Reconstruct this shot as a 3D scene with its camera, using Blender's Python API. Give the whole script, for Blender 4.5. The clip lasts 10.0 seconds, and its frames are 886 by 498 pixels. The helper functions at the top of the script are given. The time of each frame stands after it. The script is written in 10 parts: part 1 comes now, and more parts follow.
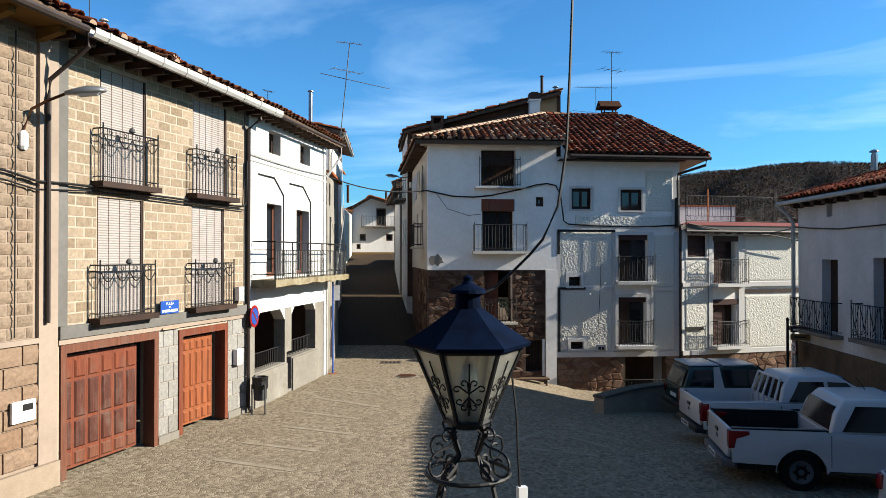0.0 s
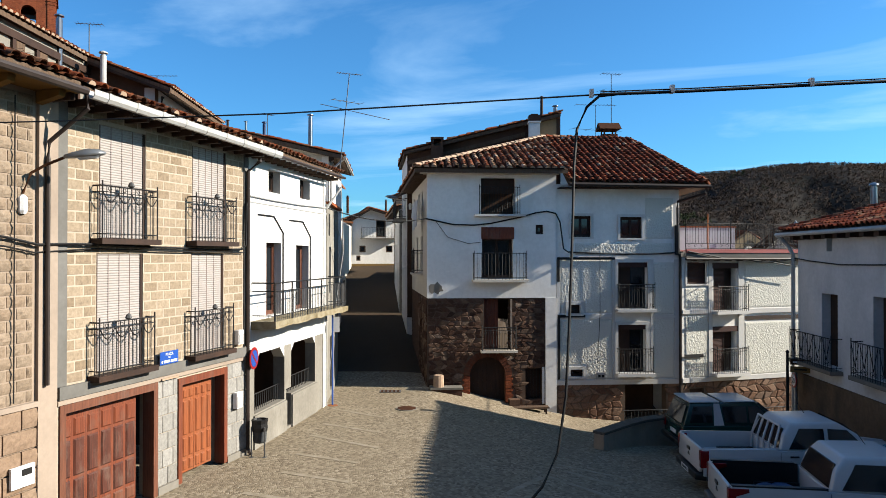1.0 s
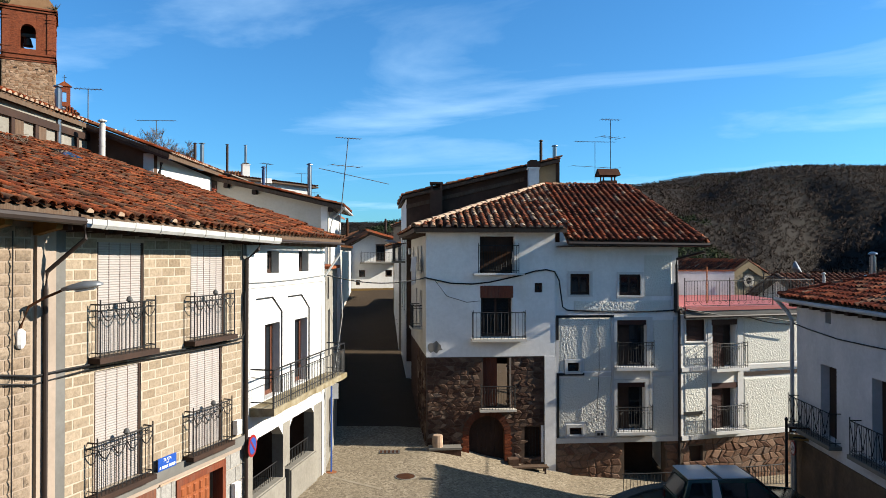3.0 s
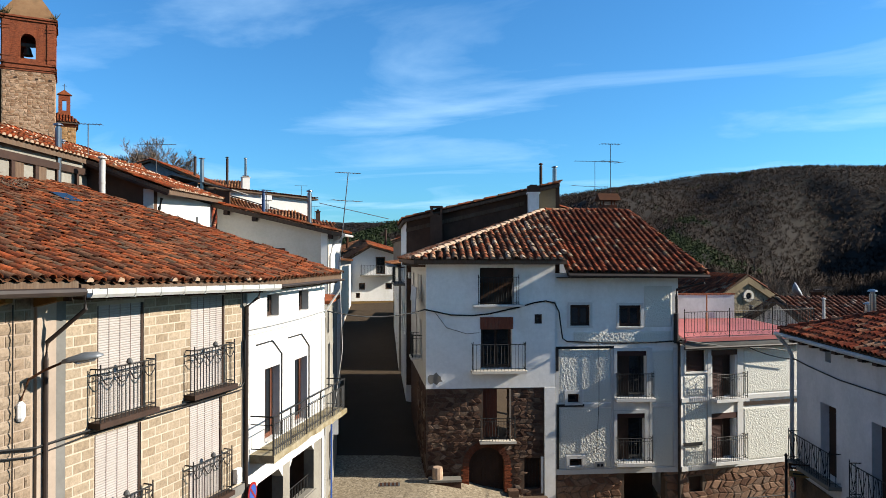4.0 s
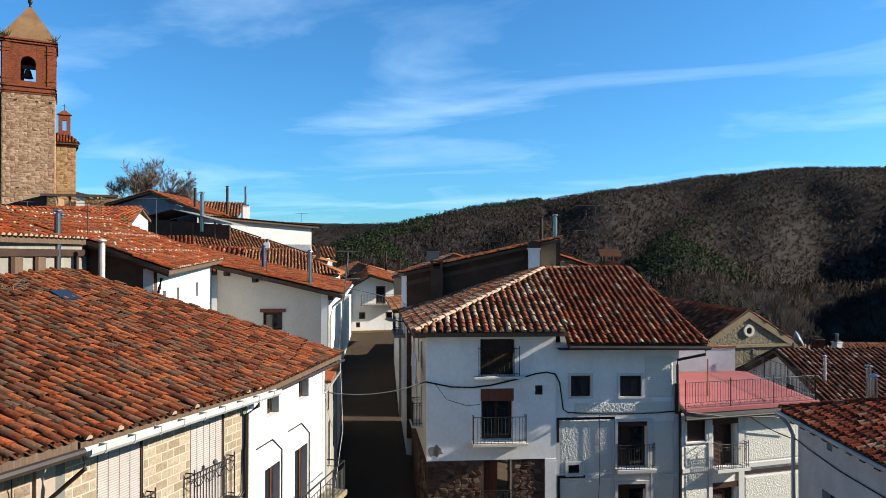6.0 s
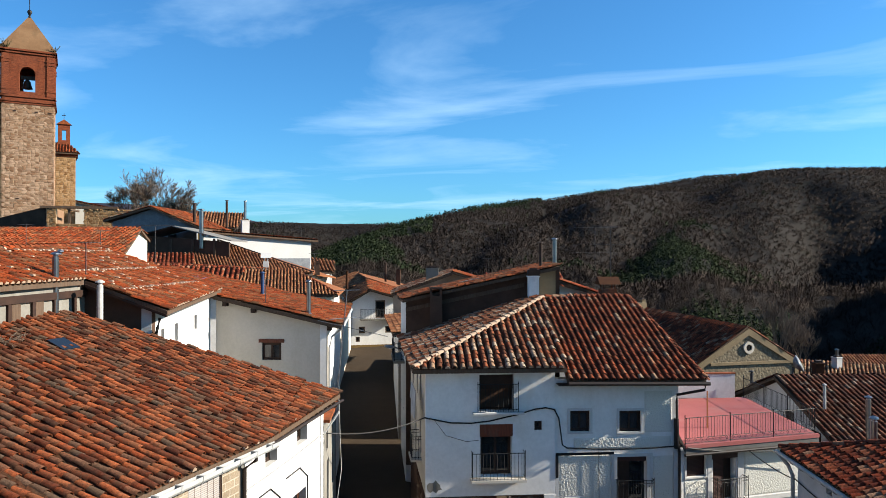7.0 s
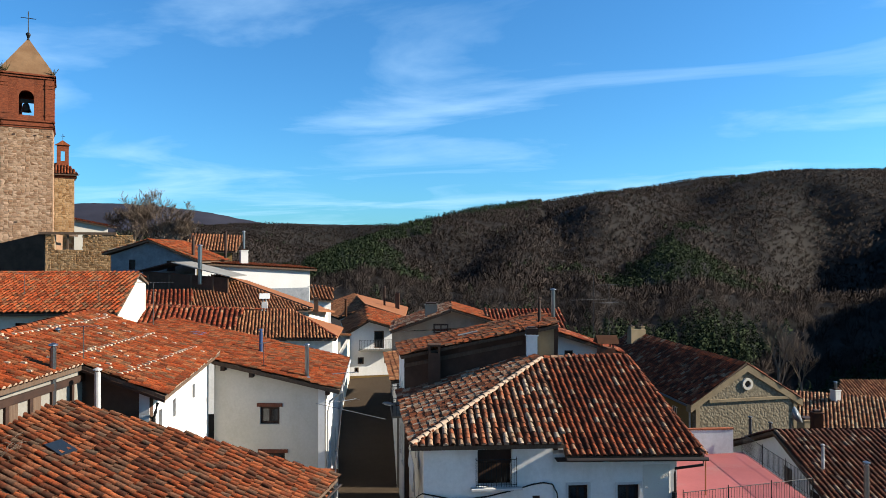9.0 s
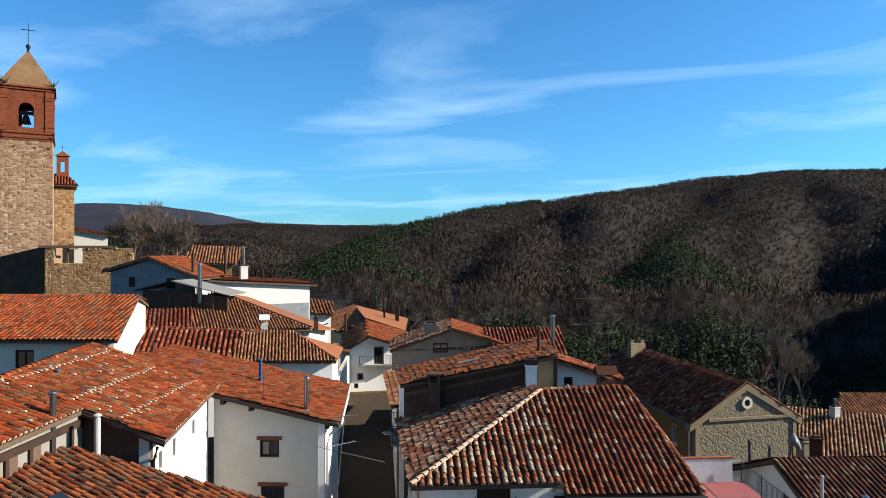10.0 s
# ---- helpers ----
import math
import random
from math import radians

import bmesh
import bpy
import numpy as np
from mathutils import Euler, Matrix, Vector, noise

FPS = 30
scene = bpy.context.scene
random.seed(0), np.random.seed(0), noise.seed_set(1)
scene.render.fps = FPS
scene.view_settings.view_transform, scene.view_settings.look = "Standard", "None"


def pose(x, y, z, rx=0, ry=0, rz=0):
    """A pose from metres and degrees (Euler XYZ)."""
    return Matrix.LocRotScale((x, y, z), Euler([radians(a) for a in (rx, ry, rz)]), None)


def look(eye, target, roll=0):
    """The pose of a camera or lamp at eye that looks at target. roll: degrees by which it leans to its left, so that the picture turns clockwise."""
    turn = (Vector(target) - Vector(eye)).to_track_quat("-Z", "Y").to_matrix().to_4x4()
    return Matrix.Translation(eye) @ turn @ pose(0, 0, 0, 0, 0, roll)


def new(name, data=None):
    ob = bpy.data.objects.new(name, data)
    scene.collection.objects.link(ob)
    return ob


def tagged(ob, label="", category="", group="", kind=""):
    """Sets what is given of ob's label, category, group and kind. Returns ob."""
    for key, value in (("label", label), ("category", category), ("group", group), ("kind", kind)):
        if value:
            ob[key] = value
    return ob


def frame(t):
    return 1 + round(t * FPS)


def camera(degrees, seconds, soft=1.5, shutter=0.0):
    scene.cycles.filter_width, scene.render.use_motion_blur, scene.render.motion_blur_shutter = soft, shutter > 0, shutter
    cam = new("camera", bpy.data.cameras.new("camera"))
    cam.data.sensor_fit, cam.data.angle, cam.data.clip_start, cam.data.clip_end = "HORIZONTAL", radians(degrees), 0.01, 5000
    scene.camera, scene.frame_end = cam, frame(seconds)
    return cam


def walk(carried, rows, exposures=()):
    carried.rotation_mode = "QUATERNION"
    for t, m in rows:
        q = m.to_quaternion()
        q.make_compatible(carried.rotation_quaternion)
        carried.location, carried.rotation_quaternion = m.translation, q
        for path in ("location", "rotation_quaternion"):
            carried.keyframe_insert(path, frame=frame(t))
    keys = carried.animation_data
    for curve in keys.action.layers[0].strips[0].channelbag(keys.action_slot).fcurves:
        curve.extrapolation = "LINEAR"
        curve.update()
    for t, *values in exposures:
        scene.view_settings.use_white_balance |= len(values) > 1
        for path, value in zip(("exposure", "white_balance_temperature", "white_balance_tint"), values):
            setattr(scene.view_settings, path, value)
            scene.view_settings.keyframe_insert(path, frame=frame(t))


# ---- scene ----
EXPOSURE = 1.46
cam = camera(65.0, 10.0, soft=0.7)
PATH = [
    (0.0, -0.000, 0.000, 4.200, 90.480, 0.0, 0.111),
    (0.5, -0.005, -0.002, 4.742, 90.471, 0.0, 0.092),
    (1.0, 0.003, 0.002, 5.299, 90.493, 0.0, 0.095),
    (1.5, 0.007, -0.003, 5.862, 90.542, 0.0, 0.088),
    (2.0, 0.018, -0.010, 6.423, 90.571, 0.0, 0.084),
    (2.5, 0.034, -0.009, 7.003, 90.564, 0.0, 0.093),
    (4.0, 0.045, -0.037, 8.835, 90.533, 0.0, 0.095),
    (4.5, 0.031, -0.032, 9.543, 90.533, 0.0, 0.089),
    (5.0, 0.021, -0.034, 10.235, 90.562, 0.0, 0.087),
    (5.5, 0.022, -0.027, 10.942, 90.553, 0.0, 0.097),
    (7.0, 0.077, 0.036, 13.053, 90.510, 0.0, 0.115),
    (7.5, 0.094, 0.026, 13.776, 90.500, 0.0, 0.107),
    (8.0, 0.110, 0.039, 14.515, 90.501, 0.0, 0.090),
    (8.5, 0.115, 0.045, 15.254, 90.493, 0.0, 0.071),
    (9.0, 0.126, 0.025, 16.018, 90.486, 0.0, 0.063),
    (9.5, 0.127, -0.003, 16.795, 90.477, 0.0, 0.057),
    (10.0, 0.146, -0.022, 17.573, 90.465, 0.0, 0.057),
]
walk(cam, [(t, pose(*p)) for t, *p in PATH], exposures=[(0.0, EXPOSURE), (10.0, EXPOSURE)])

# ---- sky and sun ----
SUN_EL, SUN_AZ = 26.8, -1.0         # degrees; azimuth from +x towards +y
world = bpy.data.worlds.new("world")
scene.world = world
world.use_nodes = True
wt = world.node_tree
wt.nodes.clear()
w_out = wt.nodes.new("ShaderNodeOutputWorld")
w_bg = wt.nodes.new("ShaderNodeBackground")
w_sky = wt.nodes.new("ShaderNodeTexSky")
w_sky.sky_type = "NISHITA"
w_sky.sun_disc = False
w_sky.sun_elevation = radians(SUN_EL)
w_sky.sun_rotation = radians(90 - SUN_AZ)
w_sky.air_density, w_sky.dust_density, w_sky.ozone_density = 1.0, 0.6, 3.0
w_bg.inputs["Strength"].default_value = 0.050
w_co = wt.nodes.new("ShaderNodeTexCoord")
w_sep = wt.nodes.new("ShaderNodeSeparateXYZ")
wt.links.new(w_co.outputs["Generated"], w_sep.inputs[0])


def wmath(op, a, b=None, clamp=False):
    n = wt.nodes.new("ShaderNodeMath")
    n.operation, n.use_clamp = op, clamp
    for k, v in enumerate((a, b)):
        if v is None:
            continue
        if isinstance(v, (int, float)):
            n.inputs[k].default_value = v
        else:
            wt.links.new(v, n.inputs[k])
    return n.outputs[0]


# thin cirrus: noise on a flat layer far above
w_h = wmath("MAXIMUM", wmath("ADD", w_sep.outputs[2], 0.06), 0.03)
w_u, w_v = wmath("DIVIDE", w_sep.outputs[0], w_h), wmath("DIVIDE", w_sep.outputs[1], w_h)
w_cmb = wt.nodes.new("ShaderNodeCombineXYZ")
wt.links.new(wmath("ADD", wmath("MULTIPLY", w_u, 0.62), 5.3), w_cmb.inputs[0])
wt.links.new(wmath("ADD", wmath("MULTIPLY", w_v, 0.85), wmath("MULTIPLY", w_u, 0.12)), w_cmb.inputs[1])
w_no = wt.nodes.new("ShaderNodeTexNoise")
w_no.inputs["Scale"].default_value, w_no.inputs["Detail"].default_value, w_no.inputs["Roughness"].default_value = 0.9, 9.0, 0.55
w_no.inputs["Distortion"].default_value = 0.6
wt.links.new(w_cmb.outputs[0], w_no.inputs["Vector"])
w_rp = wt.nodes.new("ShaderNodeValToRGB")
w_rp.color_ramp.elements[0].position, w_rp.color_ramp.elements[1].position = 0.48, 0.82
wt.links.new(w_no.outputs["Fac"], w_rp.inputs[0])
w_mix = wt.nodes.new("ShaderNodeMix")
w_mix.data_type = "RGBA"
wt.links.new(wmath("MULTIPLY", w_rp.outputs[0], 0.55), w_mix.inputs["Factor"])
w_tint = wt.nodes.new("ShaderNodeMix")
w_tint.data_type, w_tint.blend_type = "RGBA", "MULTIPLY"
w_tint.inputs["Factor"].default_value = 1.0
wt.links.new(w_sky.outputs[0], w_tint.inputs["A"])
w_tint.inputs["B"].default_value = (0.44, 1.02, 1.42, 1)
wt.links.new(w_tint.outputs["Result"], w_mix.inputs["A"])
w_mix.inputs["B"].default_value = (6.0, 8.6, 11.0, 1)
wt.links.new(w_mix.outputs["Result"], w_bg.inputs["Color"])
wt.links.new(w_bg.outputs[0], w_out.inputs[0])

sun_data = bpy.data.lights.new("sun", "SUN")
sun_data.energy, sun_data.angle, sun_data.color = 5.0, radians(0.53), (1.0, 0.92, 0.79)
sun = new("sun", sun_data)
sun_way = Vector((math.cos(radians(SUN_EL)) * math.cos(radians(SUN_AZ)),
                  math.cos(radians(SUN_EL)) * math.sin(radians(SUN_AZ)), math.sin(radians(SUN_EL))))
sun.matrix_world = look(sun_way * 300, (0, 0, 0))


# ---- materials ----
BASE_SCALE = 0.44              # base colours scaled down against a high exposure, so shade comes out darker


class Mat:
    """A procedural material under construction."""

    def __init__(self, name, rough=0.85, metal=0.0, base_scale=BASE_SCALE):
        self.k = base_scale
        self.m = bpy.data.materials.new(name)
        self.m.use_nodes = True
        self.t = self.m.node_tree
        self.b = self.t.nodes["Principled BSDF"]
        self.b.inputs["Roughness"].default_value = rough
        self.b.inputs["Metallic"].default_value = metal
        self.b.inputs["Specular IOR Level"].default_value = 0.06 if rough > 0.75 else (0.25 if rough > 0.4 else 0.5)
        g = self.t.nodes.new("ShaderNodeNewGeometry")
        self.pos, self.island = g.outputs["Position"], g.outputs["Random Per Island"]

    def put(self, v, socket):
        if isinstance(v, (int, float)):
            socket.default_value = v
        elif isinstance(v, tuple):
            socket.default_value = (*(self.k * q for q in v[:3]), 1)
        else:
            self.t.links.new(v, socket)

    def math(self, op, a, b=0.0, clamp=False):
        n = self.t.nodes.new("ShaderNodeMath")
        n.operation, n.use_clamp = op, clamp
        self.put(a, n.inputs[0])
        self.put(b, n.inputs[1])
        return n.outputs[0]

    def scaled(self, sx, sy, sz):
        n = self.t.nodes.new("ShaderNodeMapping")
        n.inputs["Scale"].default_value = (sx, sy, sz)
        self.t.links.new(self.pos, n.inputs["Vector"])
        return n.outputs[0]

    def noise(self, scale, detail=4.0, rough=0.6, vec=None):
        n = self.t.nodes.new("ShaderNodeTexNoise")
        n.inputs["Scale"].default_value, n.inputs["Detail"].default_value, n.inputs["Roughness"].default_value = scale, detail, rough
        self.t.links.new(vec or self.pos, n.inputs["Vector"])
        return n.outputs["Fac"]

    def voronoi(self, scale, feature="F1", out="Distance", vec=None):
        n = self.t.nodes.new("ShaderNodeTexVoronoi")
        n.feature = feature
        n.inputs["Scale"].default_value = scale
        self.t.links.new(vec or self.pos, n.inputs["Vector"])
        return n.outputs[out]

    def ramp(self, f, stops):
        n = self.t.nodes.new("ShaderNodeValToRGB")
        e = n.color_ramp.elements
        while len(e) < len(stops):
            e.new(0.5)
        for el, (p, c) in zip(e, stops):
            el.position, el.color = p, (*(self.k * q for q in c), 1) if isinstance(c, tuple) else (c, c, c, 1)
        self.t.links.new(f, n.inputs[0])
        return n.outputs[0]

    def mix(self, f, a, b, blend="MIX"):
        n = self.t.nodes.new("ShaderNodeMix")
        n.data_type, n.blend_type = "RGBA", blend
        self.put(f, n.inputs["Factor"])
        self.put(a, n.inputs["A"])
        self.put(b, n.inputs["B"])
        return n.outputs["Result"]

    def any_random(self):
        n = self.t.nodes.new("ShaderNodeObjectInfo")
        return self.math("FRACT", self.math("ADD", n.outputs["Random"], self.island))

    def color(self, c):
        self.put(c, self.b.inputs["Base Color"])
        return self

    def bump(self, h, strength=0.5, dist=0.02):
        n = self.t.nodes.new("ShaderNodeBump")
        n.inputs["Strength"].default_value, n.inputs["Distance"].default_value = strength, dist
        self.t.links.new(h, n.inputs["Height"])
        self.t.links.new(n.outputs[0], self.b.inputs["Normal"])
        return self


def surface(name, c1, c2, big=0.5, fine=9.0, rough=0.85, bump=0.3, dist=0.01, metal=0.0, grain=0.25, stain=None, stain_scale=0.35, base_scale=BASE_SCALE):
    """Two tones mottled at a large scale, a finer grain, stains and a fine relief."""
    m = Mat(name, rough, metal, base_scale)
    col = m.mix(m.ramp(m.noise(big, 5.0), [(0.35, 0.0), (0.68, 1.0)]), c1, c2)
    col = m.mix(grain, col, m.mix(1.0, col, m.ramp(m.noise(fine, 6.0, 0.7), [(0.25, 0.35), (0.75, 1.0)]), "MULTIPLY"))
    if stain:
        f = m.ramp(m.noise(stain_scale, 8.0, 0.65, m.scaled(1.6, 1.6, 0.7)), [(0.54, 0.0), (0.72, 1.0)])
        col = m.mix(m.math("MULTIPLY", f, 0.75), col, stain)
    m.color(col)
    m.bump(m.noise(fine * 2.2, 8.0, 0.7), bump, dist)
    return m.m


def tile_material(name, stops, lichen=(0.05, 0.045, 0.035), amount=0.5, lscale=1.2):
    m = Mat(name, 0.9)
    col = m.ramp(m.any_random(), stops)
    col = m.mix(0.8, col, m.mix(1.0, col, m.ramp(m.noise(16, 6.0, 0.75), [(0.34, 0.12), (0.62, 1.0)]), "MULTIPLY"))
    f = m.ramp(m.noise(lscale, 9.0, 0.78), [(0.44, 0.0), (0.60, 1.0)])
    col = m.mix(m.math("MULTIPLY", f, amount), col, lichen)
    f2 = m.ramp(m.noise(14, 6.0, 0.7), [(0.60, 0.0), (0.72, 1.0)])
    col = m.mix(m.math("MULTIPLY", f2, 0.35), col, (0.33, 0.30, 0.22))
    m.color(col)
    m.bump(m.noise(60, 5.0, 0.7), 0.5, 0.01)
    return m.m


MAT = {}
MAT["tile_a"] = tile_material("terracotta_weathered", [(0.0, (0.13, 0.045, 0.028)), (0.22, (0.34, 0.085, 0.036)), (0.45, (0.68, 0.15, 0.05)), (0.62, (0.80, 0.23, 0.085)), (0.8, (0.40, 0.165, 0.09)), (1.0, (0.25, 0.16, 0.105))], lichen=(0.15, 0.088, 0.052), amount=0.62, lscale=2.6)
MAT["tile_c"] = tile_material("terracotta_orange", [(0.0, (0.24, 0.052, 0.020)), (0.3, (0.56, 0.095, 0.028)), (0.65, (0.74, 0.145, 0.040)), (0.88, (0.66, 0.23, 0.095)), (1.0, (0.30, 0.155, 0.085))], lichen=(0.12, 0.07, 0.037), amount=0.66, lscale=2.2)
MAT["tile_j"] = tile_material("terracotta_brown", [(0.0, (0.20, 0.085, 0.05)), (0.25, (0.58, 0.17, 0.075)), (0.5, (0.72, 0.24, 0.11)), (0.75, (0.80, 0.48, 0.29)), (1.0, (1.05, 0.80, 0.58))], amount=0.62, lscale=2.4)
MAT["tile_k"] = tile_material("terracotta_dark", [(0.0, (0.15, 0.045, 0.026)), (0.4, (0.40, 0.095, 0.042)), (0.75, (0.60, 0.15, 0.062)), (0.92, (0.66, 0.30, 0.16)), (1.0, (0.80, 0.56, 0.38))], amount=0.62, lscale=2.4)
MAT["tile_red"] = tile_material("terracotta_red", [(0.0, (0.24, 0.045, 0.022)), (0.5, (0.56, 0.10, 0.040)), (0.85, (0.74, 0.20, 0.085)), (1.0, (0.80, 0.44, 0.26))], amount=0.55, lscale=2.2)
MAT["tile_moss"] = tile_material("terracotta_mossy", [(0.0, (0.36, 0.13, 0.065)), (0.5, (0.68, 0.26, 0.115)), (1.0, (0.86, 0.42, 0.20))], amount=0.45)
MAT["tile_mottled"] = tile_material("terracotta_pale_mottled", [(0.0, (0.16, 0.075, 0.045)), (0.3, (0.48, 0.17, 0.085)), (0.6, (0.80, 0.40, 0.20)), (1.0, (0.98, 0.72, 0.44))], lichen=(0.16, 0.09, 0.055), amount=0.35)
# Channels coloured darker to put shade into the gaps between tiles.
MAT["tile_channel"] = tile_material("terracotta_channel_shade", [(0.0, (0.085, 0.05, 0.035)), (0.6, (0.22, 0.088, 0.047)), (1.0, (0.36, 0.13, 0.058))], lichen=(0.07, 0.06, 0.035), amount=0.7, lscale=3.0)
MAT["tile_old"] = tile_material("terracotta_deep_brown", [(0.0, (0.12, 0.045, 0.03)), (0.5, (0.30, 0.095, 0.052)), (0.85, (0.44, 0.17, 0.09)), (1.0, (0.70, 0.50, 0.36))], amount=0.62, lscale=2.6)
MAT["mortar"] = surface("lime_mortar", (0.82, 0.60, 0.43), (0.62, 0.43, 0.30), 3, 20)
# Shaded copy of the white: brightened for house walls out of the sun.
MAT["white"] = surface("white_lifted_for_shade", (1.08, 1.06, 1.02), (0.96, 0.93, 0.88), 0.6, 7, 0.9, 0.35, 0.012, stain=(0.74, 0.70, 0.62), base_scale=0.63)
MAT["earth_render"] = surface("tan_earth_render", (0.62, 0.50, 0.38), (0.48, 0.38, 0.28), 0.9, 7, 0.92, 0.5, 0.02, stain=(0.34, 0.26, 0.19))
# White greyed in its colour to match a house that stands in shadow.
MAT["dull_white"] = surface("grey_white_toned_down", (0.92, 0.92, 0.92), (0.74, 0.74, 0.75), 0.8, 7, 0.9, 0.4, 0.012, stain=(0.55, 0.53, 0.50), base_scale=0.55)
# Lit copy of the white: darkened for house walls in full sun.
MAT["white_dim"] = surface("white_dimmed_for_sun", (1.08, 1.06, 1.02), (1.0, 0.97, 0.92), 0.5, 8, 0.85, 0.2, 0.006, base_scale=0.45)
MAT["cream"] = surface("cream_render", (0.92, 0.84, 0.72), (0.84, 0.76, 0.63), 0.5, 8, 0.9, 0.3, 0.01, stain=(0.66, 0.58, 0.48), base_scale=0.56)
MAT["grey_render"] = surface("grey_cement_render", (0.42, 0.39, 0.34), (0.30, 0.27, 0.23), 0.7, 9, 0.9, 0.5, 0.015, stain=(0.2, 0.18, 0.15))
# Dark earth walls; also puts shade into the porch, nave and ruin.
MAT["dark_wall"] = surface("dark_earth_and_shade", (0.19, 0.11, 0.075), (0.115, 0.07, 0.05), 1.0, 9, 0.92, 0.6, 0.02)
MAT["blue_render"] = surface("blue_grey_render", (0.50, 0.52, 0.55), (0.36, 0.375, 0.40), 1.6, 5, 0.9, 0.8, 0.05, grain=0.5)


def mat_brick():
    """Old brick: courses told apart by tone, with sooty and pale patches."""
    m = Mat("red_brick", 0.92)
    col = m.mix(m.ramp(m.noise(2.6, 4.0, 0.6, m.scaled(1.0, 1.0, 5.5)), [(0.36, 0.0), (0.62, 1.0)]), (0.22, 0.062, 0.034), (0.43, 0.122, 0.054))
    col = m.mix(m.math("MULTIPLY", m.ramp(m.noise(0.8, 7.0, 0.7), [(0.48, 0.0), (0.66, 1.0)]), 0.6), col, (0.20, 0.075, 0.045))
    col = m.mix(m.math("MULTIPLY", m.ramp(m.noise(9, 5.0, 0.7), [(0.58, 0.0), (0.7, 1.0)]), 0.5), col, (0.56, 0.27, 0.15))
    m.color(col)
    m.bump(m.noise(5, 5.0, 0.7, m.scaled(1.0, 1.0, 3.0)), 0.7, 0.05)
    return m.m


MAT["brick"] = mat_brick()
MAT["block"] = None
MAT["concrete"] = surface("aged_concrete", (0.40, 0.37, 0.32), (0.30, 0.28, 0.24), 0.8, 10, 0.9, 0.4, 0.01, stain=(0.22, 0.20, 0.17))
MAT["band"] = surface("grey_stone_band", (0.30, 0.29, 0.27), (0.22, 0.21, 0.19), 1.2, 12, 0.85, 0.3, 0.01)
MAT["ochre_stone"] = surface("ochre_stone_trim", (0.52, 0.40, 0.25), (0.40, 0.30, 0.18), 0.8, 8, 0.9, 0.4, 0.02, stain=(0.20, 0.16, 0.10))
MAT["arch_brick"] = surface("dark_arch_brick", (0.26, 0.095, 0.055), (0.17, 0.065, 0.042), 3, 14, 0.92, 0.6, 0.02, stain=(0.32, 0.19, 0.12), grain=0.4)
MAT["pilaster"] = surface("pinkish_plaster", (0.62, 0.50, 0.40), (0.50, 0.40, 0.32), 0.7, 9, 0.9, 0.25, 0.008)
MAT["iron"] = surface("black_wrought_iron", (0.014, 0.014, 0.016), (0.024, 0.022, 0.021), 3, 25, 0.6, 0.15, 0.002)
MAT["iron_grey"] = surface("painted_grey_iron", (0.10, 0.10, 0.10), (0.14, 0.14, 0.14), 3, 25, 0.5)
MAT["gutter"] = surface("white_gutter", (0.72, 0.72, 0.70), (0.58, 0.57, 0.54), 2, 12, 0.5, 0.1, 0.003, base_scale=0.5)
MAT["pipe_dark"] = surface("brown_pipe", (0.05, 0.035, 0.03), (0.07, 0.05, 0.04), 2, 12, 0.5, 0.1, 0.003)
MAT["steel"] = surface("stainless_flue", (0.55, 0.55, 0.56), (0.42, 0.42, 0.44), 2, 12, 0.28, 0.1, 0.003, metal=0.95)
MAT["rust"] = surface("rusty_iron", (0.16, 0.07, 0.035), (0.10, 0.045, 0.028), 4, 18, 0.8, 0.3, 0.004, metal=0.3)


def wood(name, dark, light, worn, amount=0.5, rough=0.6):
    """Timber with an upright grain, darker streaks and worn, greyed places."""
    m = Mat(name, rough)
    col = m.mix(m.ramp(m.noise(2.2, 7.0, 0.7, m.scaled(15, 15, 0.8)), [(0.32, 0.0), (0.66, 1.0)]), dark, light)
    col = m.mix(m.math("MULTIPLY", m.ramp(m.noise(1.6, 7.0, 0.75, m.scaled(2.2, 2.2, 1.0)), [(0.50, 0.0), (0.68, 1.0)]), amount), col, worn)
    m.color(col)
    m.bump(m.noise(3.0, 7.0, 0.7, m.scaled(22, 22, 1.0)), 0.5, 0.006)
    return m.m


MAT["wood_red"] = wood("reddish_brown_door_wood", (0.15, 0.036, 0.016), (0.34, 0.085, 0.034), (0.22, 0.13, 0.095), 0.55)
MAT["wood_panel"] = wood("dark_weathered_panel", (0.06, 0.022, 0.015), (0.18, 0.05, 0.028), (0.24, 0.15, 0.115), 0.6)
MAT["wood_orange"] = wood("orange_brown_door_wood", (0.24, 0.06, 0.02), (0.54, 0.155, 0.048), (0.32, 0.14, 0.07), 0.55)
MAT["wood_frame"] = wood("old_brown_door_frame", (0.14, 0.05, 0.028), (0.30, 0.11, 0.06), (0.22, 0.15, 0.115), 0.6)
MAT["wood_dark"] = surface("dark_wood_and_hollows", (0.045, 0.022, 0.014), (0.08, 0.038, 0.022), 2, 16, 0.7, 0.4, 0.005)
MAT["wood_old"] = wood("weathered_timber", (0.12, 0.075, 0.05), (0.24, 0.16, 0.11), (0.20, 0.18, 0.15), 0.5, 0.85)
MAT["wood_eave"] = surface("ochre_eave_boards", (0.30, 0.17, 0.05), (0.22, 0.12, 0.04), 2, 16, 0.8, 0.3, 0.005)
MAT["shutter"] = surface("ivory_roller_blind", (0.66, 0.60, 0.565), (0.58, 0.52, 0.48), 1.0, 12, 0.6, 0.1, 0.003)
MAT["blind_cord"] = surface("faded_pink_tape", (0.36, 0.26, 0.23), (0.28, 0.20, 0.18), 2, 12)
